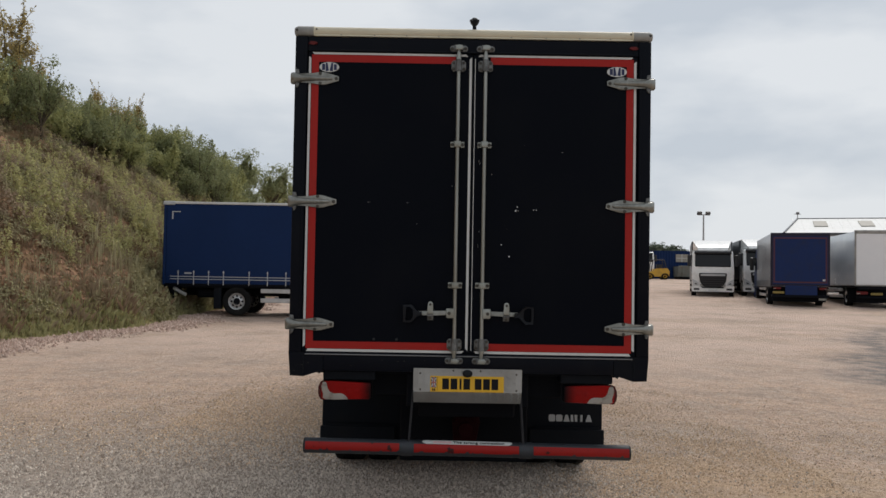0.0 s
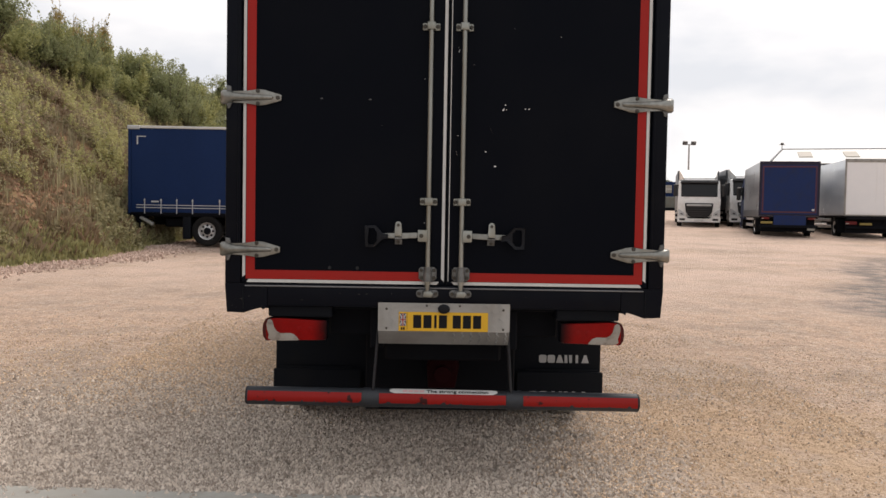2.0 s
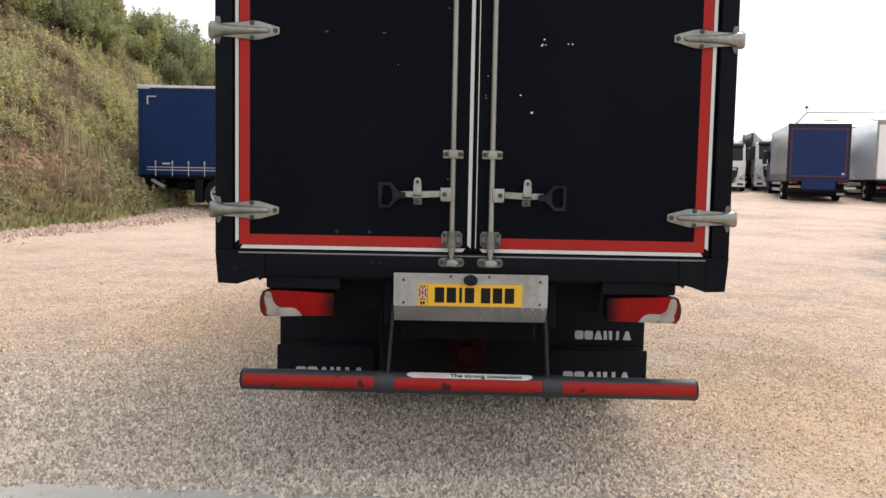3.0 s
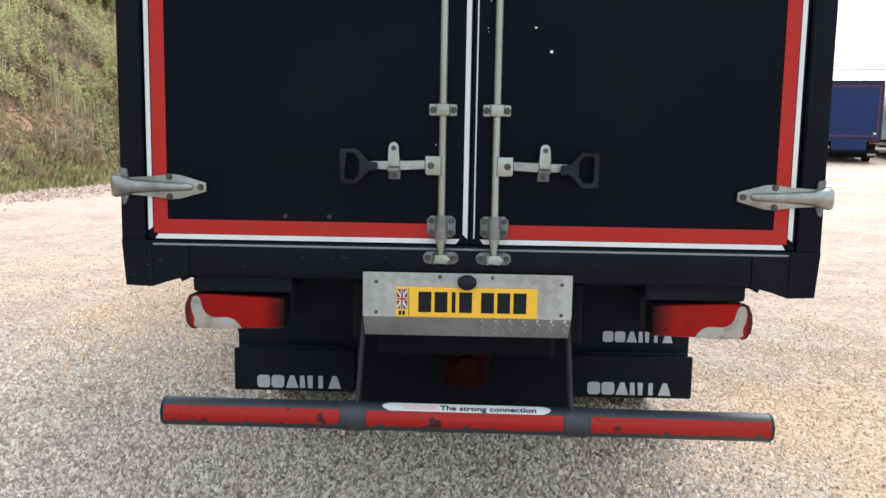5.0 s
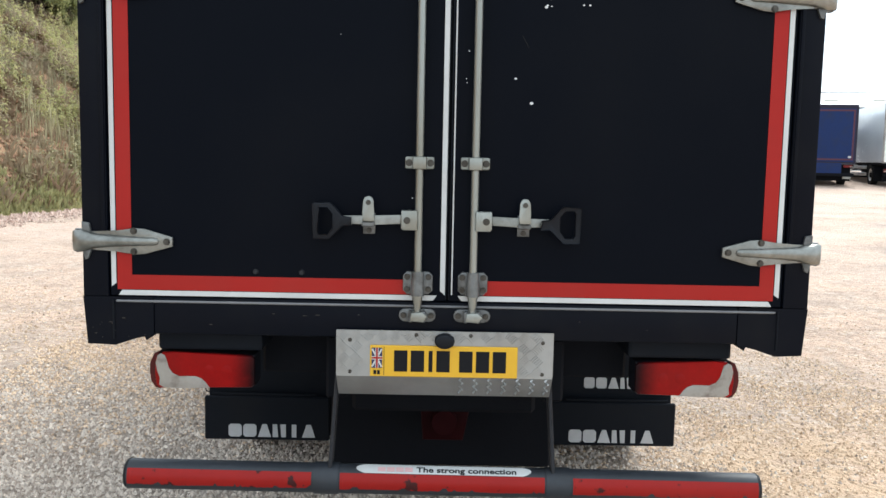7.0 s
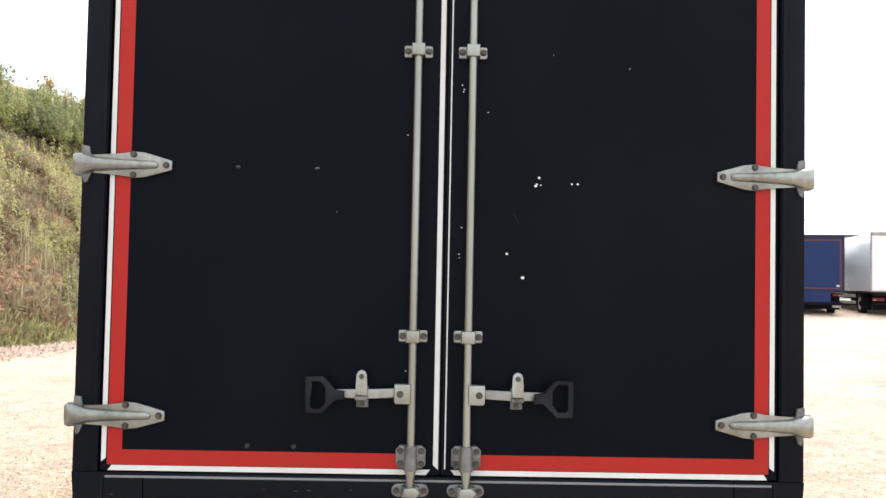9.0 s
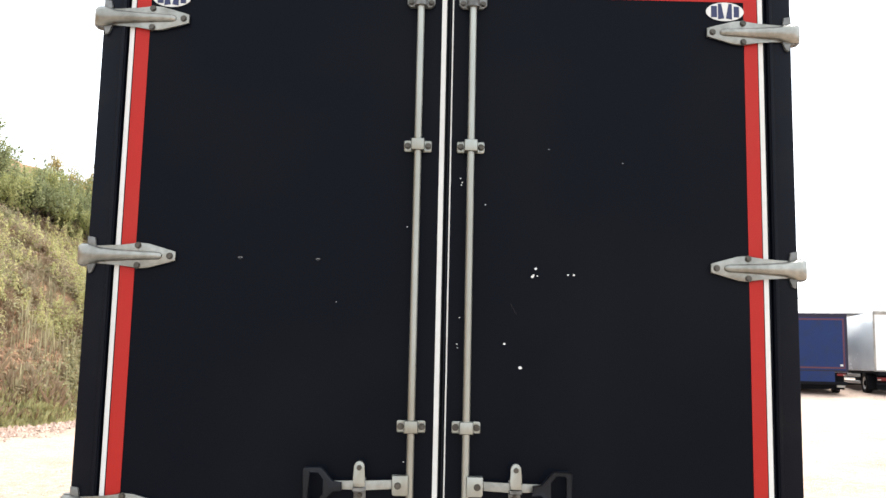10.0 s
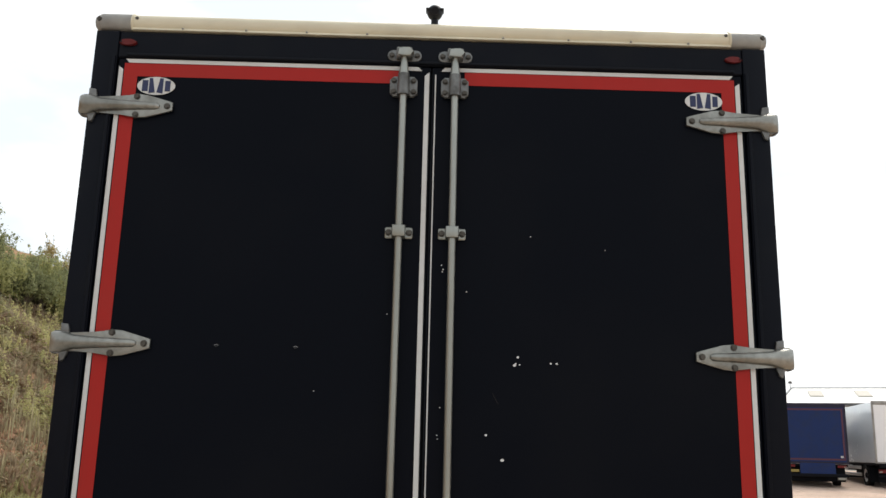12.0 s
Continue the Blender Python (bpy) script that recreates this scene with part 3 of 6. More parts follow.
# the loose layer thins out unevenly past the end of the concrete strip
sy = np.where((sx > 1.3) & (sy > -0.6), sy - 1.1 * rng.uniform(0, 1, n_st) ** 2 * np.exp(-np.maximum(sy, 0) / 0.8), sy)
keep = rng.uniform(0, 1, n_st) < thick
strip_off = sy + 0.575 + 0.056 * (sx + 2.2)
on_strip = (np.abs(strip_off) < 0.50) & (sx > -8.0) & (sx < 1.6)
keep &= ~on_strip | (rng.uniform(0, 1, n_st) < 0.9 * np.exp(-(0.50 + 0.03 * np.sin(sx * 9) + 0.02 * np.sin(sx * 23) - np.abs(strip_off)) / 0.022)) | (rng.uniform(0, 1, n_st) < 0.012)
size_st = rng.uniform(0.0050, 0.0125, n_st) * np.where(sx < 0.9, 1.22, 0.98) * np.where(rng.uniform(0, 1, n_st) < 0.03, 1.4, 1.0)
sandy_st = rng.uniform(0, 1, n_st) < np.maximum(np.clip((sx - 0.4) / 1.6, 0, 0.9), np.clip((sy - 1.5) / 3.0, 0, 0.9))
for nm, pick, mt_, low_, txt in (("loose_gravel", keep & ~sandy_st, M_STONE, 1.15, "loose grey and buff crushed gravel on the yard"), ("sandy_gravel", keep & sandy_st, M_STONE_SAND, 0.8, "loose sandy brown pebbles on the yard")):
    stones = stone_field(nm, sx[pick], sy[pick], size_st[pick], lambda x, y: np.where(np.abs(y + 0.575 + 0.056 * (x + 2.2)) < 0.50, 0.012, yard_top(x, y) + 0.001), mt_, rng, low_)
    tagged(stones, txt, "gravel", kind="stuff")
n_f = 4000
fx, fy = rng.uniform(-9, 14, n_f), 3.5 + 24 * rng.uniform(0, 1, n_f) ** 1.5
# outline of the dark grey patch, kept free of scattered stones
worn = ((fx - 11.5 - 0.42 * (fy - 14)) / 3.4) ** 2 + ((fy - 14) / 10) ** 2
keep = (fx > foot_x(fy) + 0.3) & (worn > 1.2) & (rng.uniform(0, 1, n_f) < 0.35 + 0.65 * (np.sin(fx * 0.7 + 1.0) * np.sin(fy * 0.5 + fx * 0.2) > -0.1))
scatter = stone_field("scattered_stones", fx[keep], fy[keep], rng.uniform(0.008, 0.020, int(keep.sum())), lambda x, y: yard_top(x, y) - 0.004, M_STONE_SAND, rng, 0.6)
tagged(scatter, "larger loose stones scattered over the yard", "gravel", kind="stuff")
n_k = 15000
ky = rng.uniform(5, 36, n_k)
kx = foot_x(ky) + rng.normal(0.50, 0.45, n_k)
rubble = stone_field("rubble", kx, ky, 0.012 + 0.045 * rng.uniform(0, 1, n_k) ** 2, ground_z, M_KERB_STONE, rng)
tagged(rubble, "strip of loose pinkish rubble along the foot of the bank", "rubble", kind="stuff")


# ---- the black box truck ----
def bolt_head(bm, x, y, z, r=0.008, h=0.006):
    """A hexagon head on a washer, facing the rear."""
    rod(bm, (x, y, z), (x, y - h * 0.3, z), r * 1.35, 12)
    rod(bm, (x, y - h * 0.3, z), (x, y - h, z), r, 6)
    return bm


def strip_poly(name, outline, y0, y1, mat, parent, label=""):
    return part(name, slab(bmesh.new(), outline, y0, y1), mat, parent, label)


truck = thing("box_truck", "black box-bodied lorry with red and white edged rear doors", "truck")
W, TOP, SILL = 1.275, 3.44, 1.06

# body shell with raised corner posts, header and sill
body = part("body", box(bmesh.new(), -W + 0.012, W - 0.012, 0.03, 7.3, SILL + 0.02, TOP + 0.03, 0.01), M_FRAME, truck)
for s in (-1, 1):
    bm = slab(bmesh.new(), [(s * 1.186, 1.19), (s * W, 1.19), (s * W, TOP + 0.004), (s * 1.186, TOP + 0.004)], -0.012, 0.10, 0.006)
    slab(bm, [(s * 1.19, 1.40), (s * 1.203, 1.40), (s * 1.203, TOP - 0.1), (s * 1.19, TOP - 0.1)], -0.02, -0.006, 0.003)
    part("corner_post", bm, M_FRAME, body, smooth=30)
    # foot of the post with its torn lower edge
    torn = [(s * W, 1.19), (s * 1.262, 1.022), (s * 1.165, 1.018), (s * 1.10, 1.040), (s * 1.062, 1.050), (s * 1.056, 1.036), (s * 1.045, 1.055),
            (s * 1.036, 1.049), (s * 1.03, 1.062), (s * 1.03, 1.19)]
    part("post_foot", slab(bmesh.new(), torn, -0.012, 0.09), M_FRAME, body)
    part("seam_strip", box(bmesh.new(), s * 1.166, s * 1.172, -0.018, -0.011, 1.04, 1.18, 0.002), M_RUBBER, body)
part("sill", box(bmesh.new(), -1.03, 1.03, -0.010, 0.10, 1.06, 1.190, 0.006, segs=2), M_FRAME, body, smooth=30)
# the strip's lighter colour holds both dust and the sill's edge highlight
part("sill_lip", box(bmesh.new(), -1.16, 1.16, -0.019, -0.008, 1.172, 1.180, 0.003), M_LIP, body, "dusty lip above the sill, edge highlight in its colour")
part("header", box(bmesh.new(), -1.186, 1.186, -0.010, 0.09, 3.336, TOP + 0.002, 0.005), M_FRAME, body)
part("gutter", box(bmesh.new(), -1.15, 1.15, -0.022, -0.008, 3.339, 3.350, 0.003), M_RUBBER, body)

# cream roof trim, with lashing lugs and moulded corner caps
roof_sec = [(0.35, TOP + 0.080), (0.02, TOP + 0.080), *[(0.02 + 0.036 * math.cos(radians(a)), 3.484 + 0.036 * math.sin(radians(a))) for a in range(100, 235, 15)], (-0.018, 3.448), (0.35, 3.448)]
trim = part("roof_trim", profile_x(bmesh.new(), roof_sec, -1.142, 1.142), M_CREAM, truck, "weathered cream roof trim", smooth=40)
for x in (-0.95, -0.71, -0.48, -0.25, 0.27, 0.52, 0.76, 0.98):
    part("rivet", rod(bmesh.new(), (x, -0.012, 3.458), (x, -0.018, 3.457), 0.005, 10, 0.003), M_CAP, trim)
for s in (-1, 1):
    sec = [(0.35, TOP + 0.083), (0.02, TOP + 0.083), *[(0.02 + 0.039 * math.cos(radians(a)), 3.484 + 0.039 * math.sin(radians(a))) for a in range(100, 250, 15)], (0.35, 3.443)]
    bm = profile_x(bmesh.new(), sec, s * 1.143, s * 1.262)
    geom = [v for v in bm.verts if abs(v.co.x) > 1.2]
    out = bmesh.ops.extrude_face_region(bm, geom=[f for f in bm.faces if all(abs(v.co.x) > 1.2 for v in f.verts)])
    for v in out["geom"]:
        if isinstance(v, bmesh.types.BMVert):
            v.co = Vector((s * 1.285, 0.06 + (v.co.y - 0.06) * 0.86, 3.486 + (v.co.z - 3.486) * 0.72))
    cap = part("corner_cap", bm, M_CAP, truck, "grey moulded roof corner cap", smooth=50)
    part("cap_joint", profile_x(bmesh.new(), [(0.02, 3.5245)] + [(0.02 + 0.0405 * math.cos(radians(a)), 3.484 + 0.0405 * math.sin(radians(a))) for a in range(100, 236, 15)] + [(0.02, 3.46)], s * 1.1405, s * 1.1475), M_CREAM, cap, smooth=40)
    part("cap_screw", rod(bmesh.new(), (s * 1.126, -0.009, 3.4935), (s * 1.126, -0.0175, 3.496), 0.0065, 10), M_BOLT, cap)
    part("cap_plug", rod(bmesh.new(), (s * 1.262, -0.006, 3.488), (s * 1.268, -0.0215, 3.488), 0.011, 12, 0.009), M_BOLT, cap)
    lamp = part("marker_lamp", slab(bmesh.new(), arc(s * 1.149, 3.394, 0.033, 0, 342, 19, 0.012), -0.022, -0.010, 0.004), M_LENS_DULL, truck, "small red marker lamp", smooth=40)
    part("lamp_screw", rod(bmesh.new(), (s * 1.174, -0.020, 3.394), (s * 1.174, -0.025, 3.394), 0.004, 8), M_INK, lamp)

# rear-view camera on its bracket, over the middle of the roof trim
eye_bm = rod(bmesh.new(), (0.006, 0.045, 3.52), (0.006, 0.045, 3.56), 0.014, 12)
bmesh.ops.create_uvsphere(eye_bm, u_segments=18, v_segments=12, radius=0.031, matrix=Matrix.Translation((0.006, 0.04, 3.583)))
rear_eye = part("reversing_camera", eye_bm, M_PLASTIC, truck, "small dark reversing camera", smooth=40)
part("camera_lens", rod(bmesh.new(), (0.006, 0.015, 3.578), (0.006, 0.004, 3.574), 0.015, 14), M_INK, rear_eye)
part("camera_visor", box(bmesh.new(), -0.029, 0.041, 0.015, 0.06, 3.586, 3.594, 0.003), M_PLASTIC, rear_eye)


def hinge_parts(s, z, door):
    """A forged strap hinge: a ribbed, pointed strap with three bolts and a forked knuckle round the post."""
    y = -0.012
    pts = [(0.958, 0.016), (0.972, 0.020), (1.055, 0.044), (1.095, 0.047), (1.15, 0.034), (1.262, 0.032), (1.262, -0.032), (1.15, -0.034), (1.095, -0.047), (1.055, -0.044), (0.972, -0.020), (0.958, -0.016)]
    strap = part("hinge", slab(bmesh.new(), [(s * x, z + h) for x, h in pts], y - 0.010, y, 0.003), M_GALV, door, smooth=35)
    bm = bmesh.new()
    rings = []
    for x, hh, dep in ((1.004, 0.004, 0.001), (1.010, 0.009, 0.006), (1.022, 0.012, 0.010), (1.08, 0.014, 0.013), (1.13, 0.016, 0.014), (1.18, 0.019, 0.016), (1.225, 0.022, 0.018), (1.245, 0.028, 0.020), (1.27, 0.031, 0.021), (1.293, 0.031, 0.016), (1.303, 0.027, 0.004)):
        rings.append([bm.verts.new((s * x, y - 0.008 - dep * 1.5 * math.sin(math.pi * k / 10), z + hh * 1.2 * math.cos(math.pi * k / 10))) for k in range(11)])
    for p_, q_ in zip(rings, rings[1:]):
        for k in range(10):
            bm.faces.new((p_[k], p_[k + 1], q_[k + 1], q_[k]))
        bm.faces.new((p_[10], p_[0], q_[0], q_[10]))
    bm.faces.new(rings[0])
    bm.faces.new(rings[-1][::-1])
    part("rib", bm, M_GALV, strap, smooth=60)
    bm = rod(bmesh.new(), (s * 1.280, y + 0.008, z - 0.040), (s * 1.280, y + 0.008, z + 0.040), 0.019, 16)
    slab(bm, [(s * 1.240, z + 0.030), (s * 1.272, z + 0.030), (s * 1.272, z + 0.066), (s * 1.246, z + 0.062)], y - 0.012, y + 0.004, 0.003)
    slab(bm, [(s * 1.238, z - 0.030), (s * 1.272, z - 0.030), (s * 1.262, z - 0.068), (s * 1.250, z - 0.062)], y - 0.012, y + 0.004, 0.003)
    slab(bm, [(s * 1.288, z - 0.042), (s * 1.302, z - 0.036), (s * 1.303, z + 0.030), (s * 1.288, z + 0.034)], y - 0.012, y + 0.02, 0.004)
    part("knuckle", bm, M_GALV_DIRTY, strap, smooth=40)
    for bx_, bz_ in ((0.978, 0.0), (1.092, 0.036), (1.092, -0.036)):
        part("hinge_bolt", bolt_head(bmesh.new(), s * bx_, y - 0.010, z + bz_, 0.009, 0.008), M_BOLT, strap)
    return strap


def lock_set(s, rx, door):
    """A full-height lock rod with guides, cam keepers, lever and catch."""
    y = -0.040
    bm = rod(bmesh.new(), (rx, y, 1.30), (rx, y, 3.21), 0.0135, 20)
    rod(bm, (rx, y, 1.13), (rx, y, 1.30), 0.0115, 16)
    rod(bm, (rx, y, 3.21), (rx, y, 3.392), 0.0115, 16)
    part("lock_rod", bm, M_ROD, door, smooth=40)
    for z in (2.680, 1.678):
        bm = box(bmesh.new(), rx - 0.050, rx + 0.050, -0.020, -0.012, z - 0.021, z + 0.021, 0.004)
        slab(bm, [(rx + a, b) for a, b in ((-0.024, z - 0.022), (0.024, z - 0.022), (0.024, z + 0.022), (-0.024, z + 0.022))], -0.062, -0.016, 0.008)
        guide = part("rod_guide", bm, M_ROD, door, smooth=40)
        for d in (-0.037, 0.037):
            part("guide_bolt", bolt_head(bmesh.new(), rx + d, -0.020, z, 0.009, 0.011), M_BOLT, guide)
    for z, zk, t in ((1.260, 1.145, 1), (3.245, 3.370, -1)):
        bm = slab(bmesh.new(), [(rx - 0.052, z - 0.026), (rx - 0.038, z - 0.040), (rx + 0.038, z - 0.040), (rx + 0.052, z - 0.026), (rx + 0.052, z + 0.026), (rx + 0.038, z + 0.040), (rx - 0.038, z + 0.040), (rx - 0.052, z + 0.026)], -0.024, -0.010, 0.004)
        rod(bm, (rx, y, z - 0.042), (rx, y, z + 0.042), 0.024, 20, 0.021)
        bearing = part("rod_bearing", bm, M_GALV_DIRTY, door, smooth=40)
        for dx in (-0.037, 0.037):
            for dz in (-0.022, 0.022):
                part("bearing_bolt", bolt_head(bmesh.new(), rx + dx, -0.024, z + dz, 0.008, 0.009), M_BOLT, bearing)
        bm = rod(bmesh.new(), (rx, y, z - t * 0.04), (rx, y, zk + t * 0.02), 0.019, 16, 0.011)
        part("rod_taper", bm, M_ROD, door, smooth=40)
        bm = slab(bmesh.new(), arc(rx - 0.042, zk, 0.023, 90, 270, 8) + arc(rx + 0.042, zk, 0.023, -90, 90, 8), -0.022, -0.010, 0.003)
        box(bm, rx - 0.030, rx - 0.016, -0.058, -0.018, zk - 0.020, zk + 0.020, 0.004)
        box(bm, rx + 0.016, rx + 0.030, -0.058, -0.018, zk - 0.020, zk + 0.020, 0.004)
        keeper = part("cam_keeper", bm, M_GALV_DIRTY, door, smooth=40)
        part("cam", slab(bmesh.new(), [(rx - 0.024, zk - 0.014), (rx + 0.020, zk - 0.018), (rx + 0.036, zk + 0.002), (rx + 0.018, zk + 0.018), (rx - 0.020, zk + 0.015)], -0.064, -0.028, 0.004), M_ROD, keeper, smooth=40)
        for dx in (-0.048, 0.048):
            part("keeper_bolt", bolt_head(bmesh.new(), rx + dx, -0.022, zk, 0.008, 0.010), M_BOLT, keeper)
    # lever with its hub, catch and plastic grip
    z = 1.481
    hub = part("lever_hub", slab(bmesh.new(), [(rx + s * 0.004, z - 0.034), (rx + s * 0.054, z - 0.034), (rx + s * 0.060, z - 0.027), (rx + s * 0.060, z + 0.034), (rx + s * 0.004, z + 0.034)], -0.066, -0.030, 0.004), M_ROD, door, smooth=40)
    part("hub_bolt", bolt_head(bmesh.new(), rx + s * 0.040, -0.066, z, 0.009, 0.007), M_BOLT, hub)
    bar = part("lever", slab(bmesh.new(), [(rx + s * 0.060, z - 0.014), (rx + s * 0.16, z - 0.018), (rx + s * 0.26, z - 0.016), (rx + s * 0.26, z + 0.012), (rx + s * 0.16, z + 0.014), (rx + s * 0.060, z + 0.018)], -0.054, -0.046, 0.002), M_GALV, door, smooth=30)
    gx = rx + s * 0.232
    outer = [(0.0, -0.017), (0.028, -0.020), (0.062, -0.058), (0.075, -0.072), (0.130, -0.070), (0.134, 0.060), (0.130, 0.068), (0.072, 0.070), (0.058, 0.056), (0.030, 0.020), (0.0, 0.016)]
    inner = [(0.062, -0.026), (0.080, -0.052), (0.108, -0.052), (0.114, -0.040), (0.114, 0.044), (0.108, 0.052), (0.080, 0.052), (0.062, 0.028)]
    bm = bmesh.new()
    rings = []
    for pts, y_ in ((outer, -0.068), (inner, -0.068), (inner, -0.042), (outer, -0.042)):
        vs = [bm.verts.new((gx + s * a, y_, z - 0.006 + 0.90 * b)) for a, b in pts]
        rings.append([bm.edges.new((vs[i], vs[(i + 1) % len(vs)])) for i in range(len(vs))])
    for a, b in ((0, 1), (2, 3)):
        bmesh.ops.triangle_fill(bm, use_beauty=True, edges=rings[a] + rings[b])
    for a, b in ((0, 3), (1, 2)):
        bmesh.ops.bridge_loops(bm, edges=rings[a] + rings[b])
    bm.normal_update()
    rim_edges = [e for e in bm.edges if all(abs(v.co.y + 0.068) < 1e-6 for v in e.verts) and any(abs(f.normal.y) < 0.5 for f in e.link_faces)]
    bmesh.ops.bevel(bm, geom=rim_edges, offset=0.005, segments=2, affect="EDGES", profile=0.5)
    part("grip", bm, M_PLASTIC, bar, "dark grey plastic grip", smooth=50)
    kx_ = rx + s * 0.172
    bm = slab(bmesh.new(), [(kx_ - 0.021, z - 0.052), (kx_ + 0.021, z - 0.052), (kx_ + 0.021, z + 0.02), (kx_ - 0.021, z + 0.02)], -0.020, -0.012, 0.002)
    box(bm, kx_ - 0.023, kx_ + 0.023, -0.066, -0.018, z - 0.024, z - 0.006, 0.004)
    catch = part("catch", bm, M_GALV_DIRTY, door, smooth=40)
    bm = slab(bmesh.new(), [(kx_ - 0.020, z - 0.005), (kx_ + 0.020, z - 0.005), (kx_ + 0.021, z + 0.012), (kx_ + 0.017, z + 0.024), *arc(kx_, z + 0.064, 0.0175, 0, 180, 10), (kx_ - 0.017, z + 0.024), (kx_ - 0.019, z + 0.012)], -0.072, -0.060, 0.003)
    tongue = part("tongue", bm, M_ROD, catch, smooth=40)
    part("tongue_pin", rod(bmesh.new(), (kx_, -0.072, z + 0.060), (kx_, -0.079, z + 0.060), 0.009, 12), M_BOLT, tongue)
    part("catch_bolt", bolt_head(bmesh.new(), kx_, -0.020, z - 0.040, 0.007, 0.006), M_BOLT, catch)


for s in (-1, 1):
    side = "left" if s < 0 else "right"
    door = part("rear_door", box(bmesh.new(), s * 0.003, s * 1.182, -0.006, 0.03, 1.192, 3.334, 0.004), M_PANEL, truck, "black rear door with red and white edging")
    # white edging, cut off at the corners
    e0, e1, lo, hi = (1.160, 1.176, 1.196, 3.331) if s < 0 else (1.153, 1.170, 1.196, 3.331)
    strip_poly("white_edge", [(s * e1, lo + 0.030), (s * e1, hi - 0.030), (s * e0, hi - 0.042), (s * e0, lo + 0.042)], -0.0085, -0.005, M_WHITE, door)
    strip_poly("white_edge", [(s * 0.050, lo), (s * (e1 - 0.024), lo), (s * (e1 - 0.036), lo + 0.018), (s * 0.036, lo + 0.018)], -0.0085, -0.005, M_WHITE, door)
    strip_poly("white_edge", [(s * 0.036, hi - 0.015), (s * (e1 - 0.036), hi - 0.015), (s * (e1 - 0.024), hi), (s * 0.050, hi)], -0.0085, -0.005, M_WHITE, door)
    if s < 0:
        strip_poly("white_edge", [(-0.026, lo + 0.035), (-0.008, lo + 0.018), (-0.008, hi - 0.02), (-0.026, hi - 0.035)], -0.0085, -0.005, M_WHITE, door)
    else:
        strip_poly("white_edge", [(0.013, lo + 0.020), (0.0175, lo + 0.022), (0.0175, hi - 0.03), (0.013, hi - 0.028)], -0.0085, -0.005, M_WHITE, door)
    # red band round three sides
    r0, r1 = (1.105, 1.156) if s < 0 else (1.100, 1.150)
    strip_poly("red_band", [(s * r1, 1.2160), (s * r1, 3.314), (s * r0, 3.262), (s * r0, 1.268)], -0.0078, -0.005, M_RED, door)
    strip_poly("red_band", [(s * 0.125, 1.2160), (s * r1, 1.2160), (s * r0, 1.268), (s * 0.125, 1.268)], -0.0078, -0.005, M_RED, door)
    strip_poly("red_band", [(s * 0.125, 3.262), (s * r0, 3.262), (s * r1, 3.314), (s * 0.125, 3.314)], -0.0078, -0.005, M_RED, door)
    # centre seal
    part("door_seal", box(bmesh.new(), s * 0.0035, s * 0.0075, -0.012, -0.004, 1.20, 3.325, 0.001), M_RUBBER, door)
    # oval maker's badge, its mark as plain shapes
    cx, cz = s * 1.030, 3.224
    badge = part("badge", slab(bmesh.new(), arc(cx, cz, 0.071, 0, 348, 29, 0.036), -0.0098, -0.0080), M_WHITE, door, "white oval badge with a navy mark")
    for dx, w, h in ((-0.041, 0.022, 0.022), (0.043, 0.020, 0.021)):
        part("badge_mark", slab(bmesh.new(), [(cx + dx - w / 2, cz - h), (cx + dx + w / 2, cz - h), (cx + dx + w / 2, cz + h), (cx + dx - w / 2, cz + h)], -0.0112, -0.0096, 0.0006), M_NAVY, badge)
    for t in (-1, 1):
        part("badge_mark", slab(bmesh.new(), [(cx + t * 0.003, cz - 0.026), (cx + t * 0.026, cz - 0.030), (cx + t * 0.026, cz + 0.030), (cx + t * 0.014, cz + 0.031)], -0.0112, -0.0096), M_NAVY, badge)
    for z in (3.139, 2.258, 1.387):
        hinge_parts(s, z, door)
    lock_set(s, -0.104 if s < 0 else 0.088, door)
    if s > 0:
        for x, z, r in ((0.318, 2.214, 0.0075), (0.322, 2.220, 0.005), (0.330, 2.243, 0.0065), (0.336, 2.217, 0.004), (0.446, 2.223, 0.005), (0.467, 2.223, 0.0055), (0.220, 1.972, 0.006), (0.277, 1.889, 0.0085),
                        (0.053, 2.567, 0.0035), (0.060, 2.552, 0.004), (0.057, 2.543, 0.0035), (0.145, 2.472, 0.003), (0.059, 2.062, 0.0035), (0.051, 1.968, 0.003), (0.053, 1.955, 0.0025), (0.646, 2.638, 0.0025), (0.375, 2.682, 0.0025)):
            part("paint_chip", slab(bmesh.new(), arc(x, z, r * 0.8, 0, 300, 5, r * 0.66), -0.0072, -0.005), M_CHIP, door)
        part("scratch", slab(bmesh.new(), [(0.2402, 2.116), (0.2412, 2.1155), (0.2627, 2.077), (0.2617, 2.0775)], -0.0070, -0.005), M_BOLT, door)
    else:
        for x, z, r in ((-0.136, 2.385, 0.003), (-0.381, 2.109, 0.0022), (-0.128, 1.555, 0.0035)):
            part("paint_chip", slab(bmesh.new(), arc(x, z, r * 0.8, 0, 300, 5, r * 0.66), -0.0072, -0.005), M_CHIP, door)
        for x, z, r in ((-0.730, 2.258, 0.0055), (-0.452, 2.258, 0.0055), (-0.673, 1.287, 0.0105), (-0.512, 1.287, 0.0105)):
            plug = part("door_plug", rod(bmesh.new(), (x, -0.005, z), (x, -0.011, z), r, 14, r * 0.75), M_PLUG, door, smooth=40)
            if z > 2:
                # crescent painted on as the sky's reflection along the plug's top
                lip = arc(x, z - 0.001, 0.0088, 18, 162, 8, 0.0068) + arc(x, z - 0.001, 0.0066, 158, 22, 8, 0.0046)
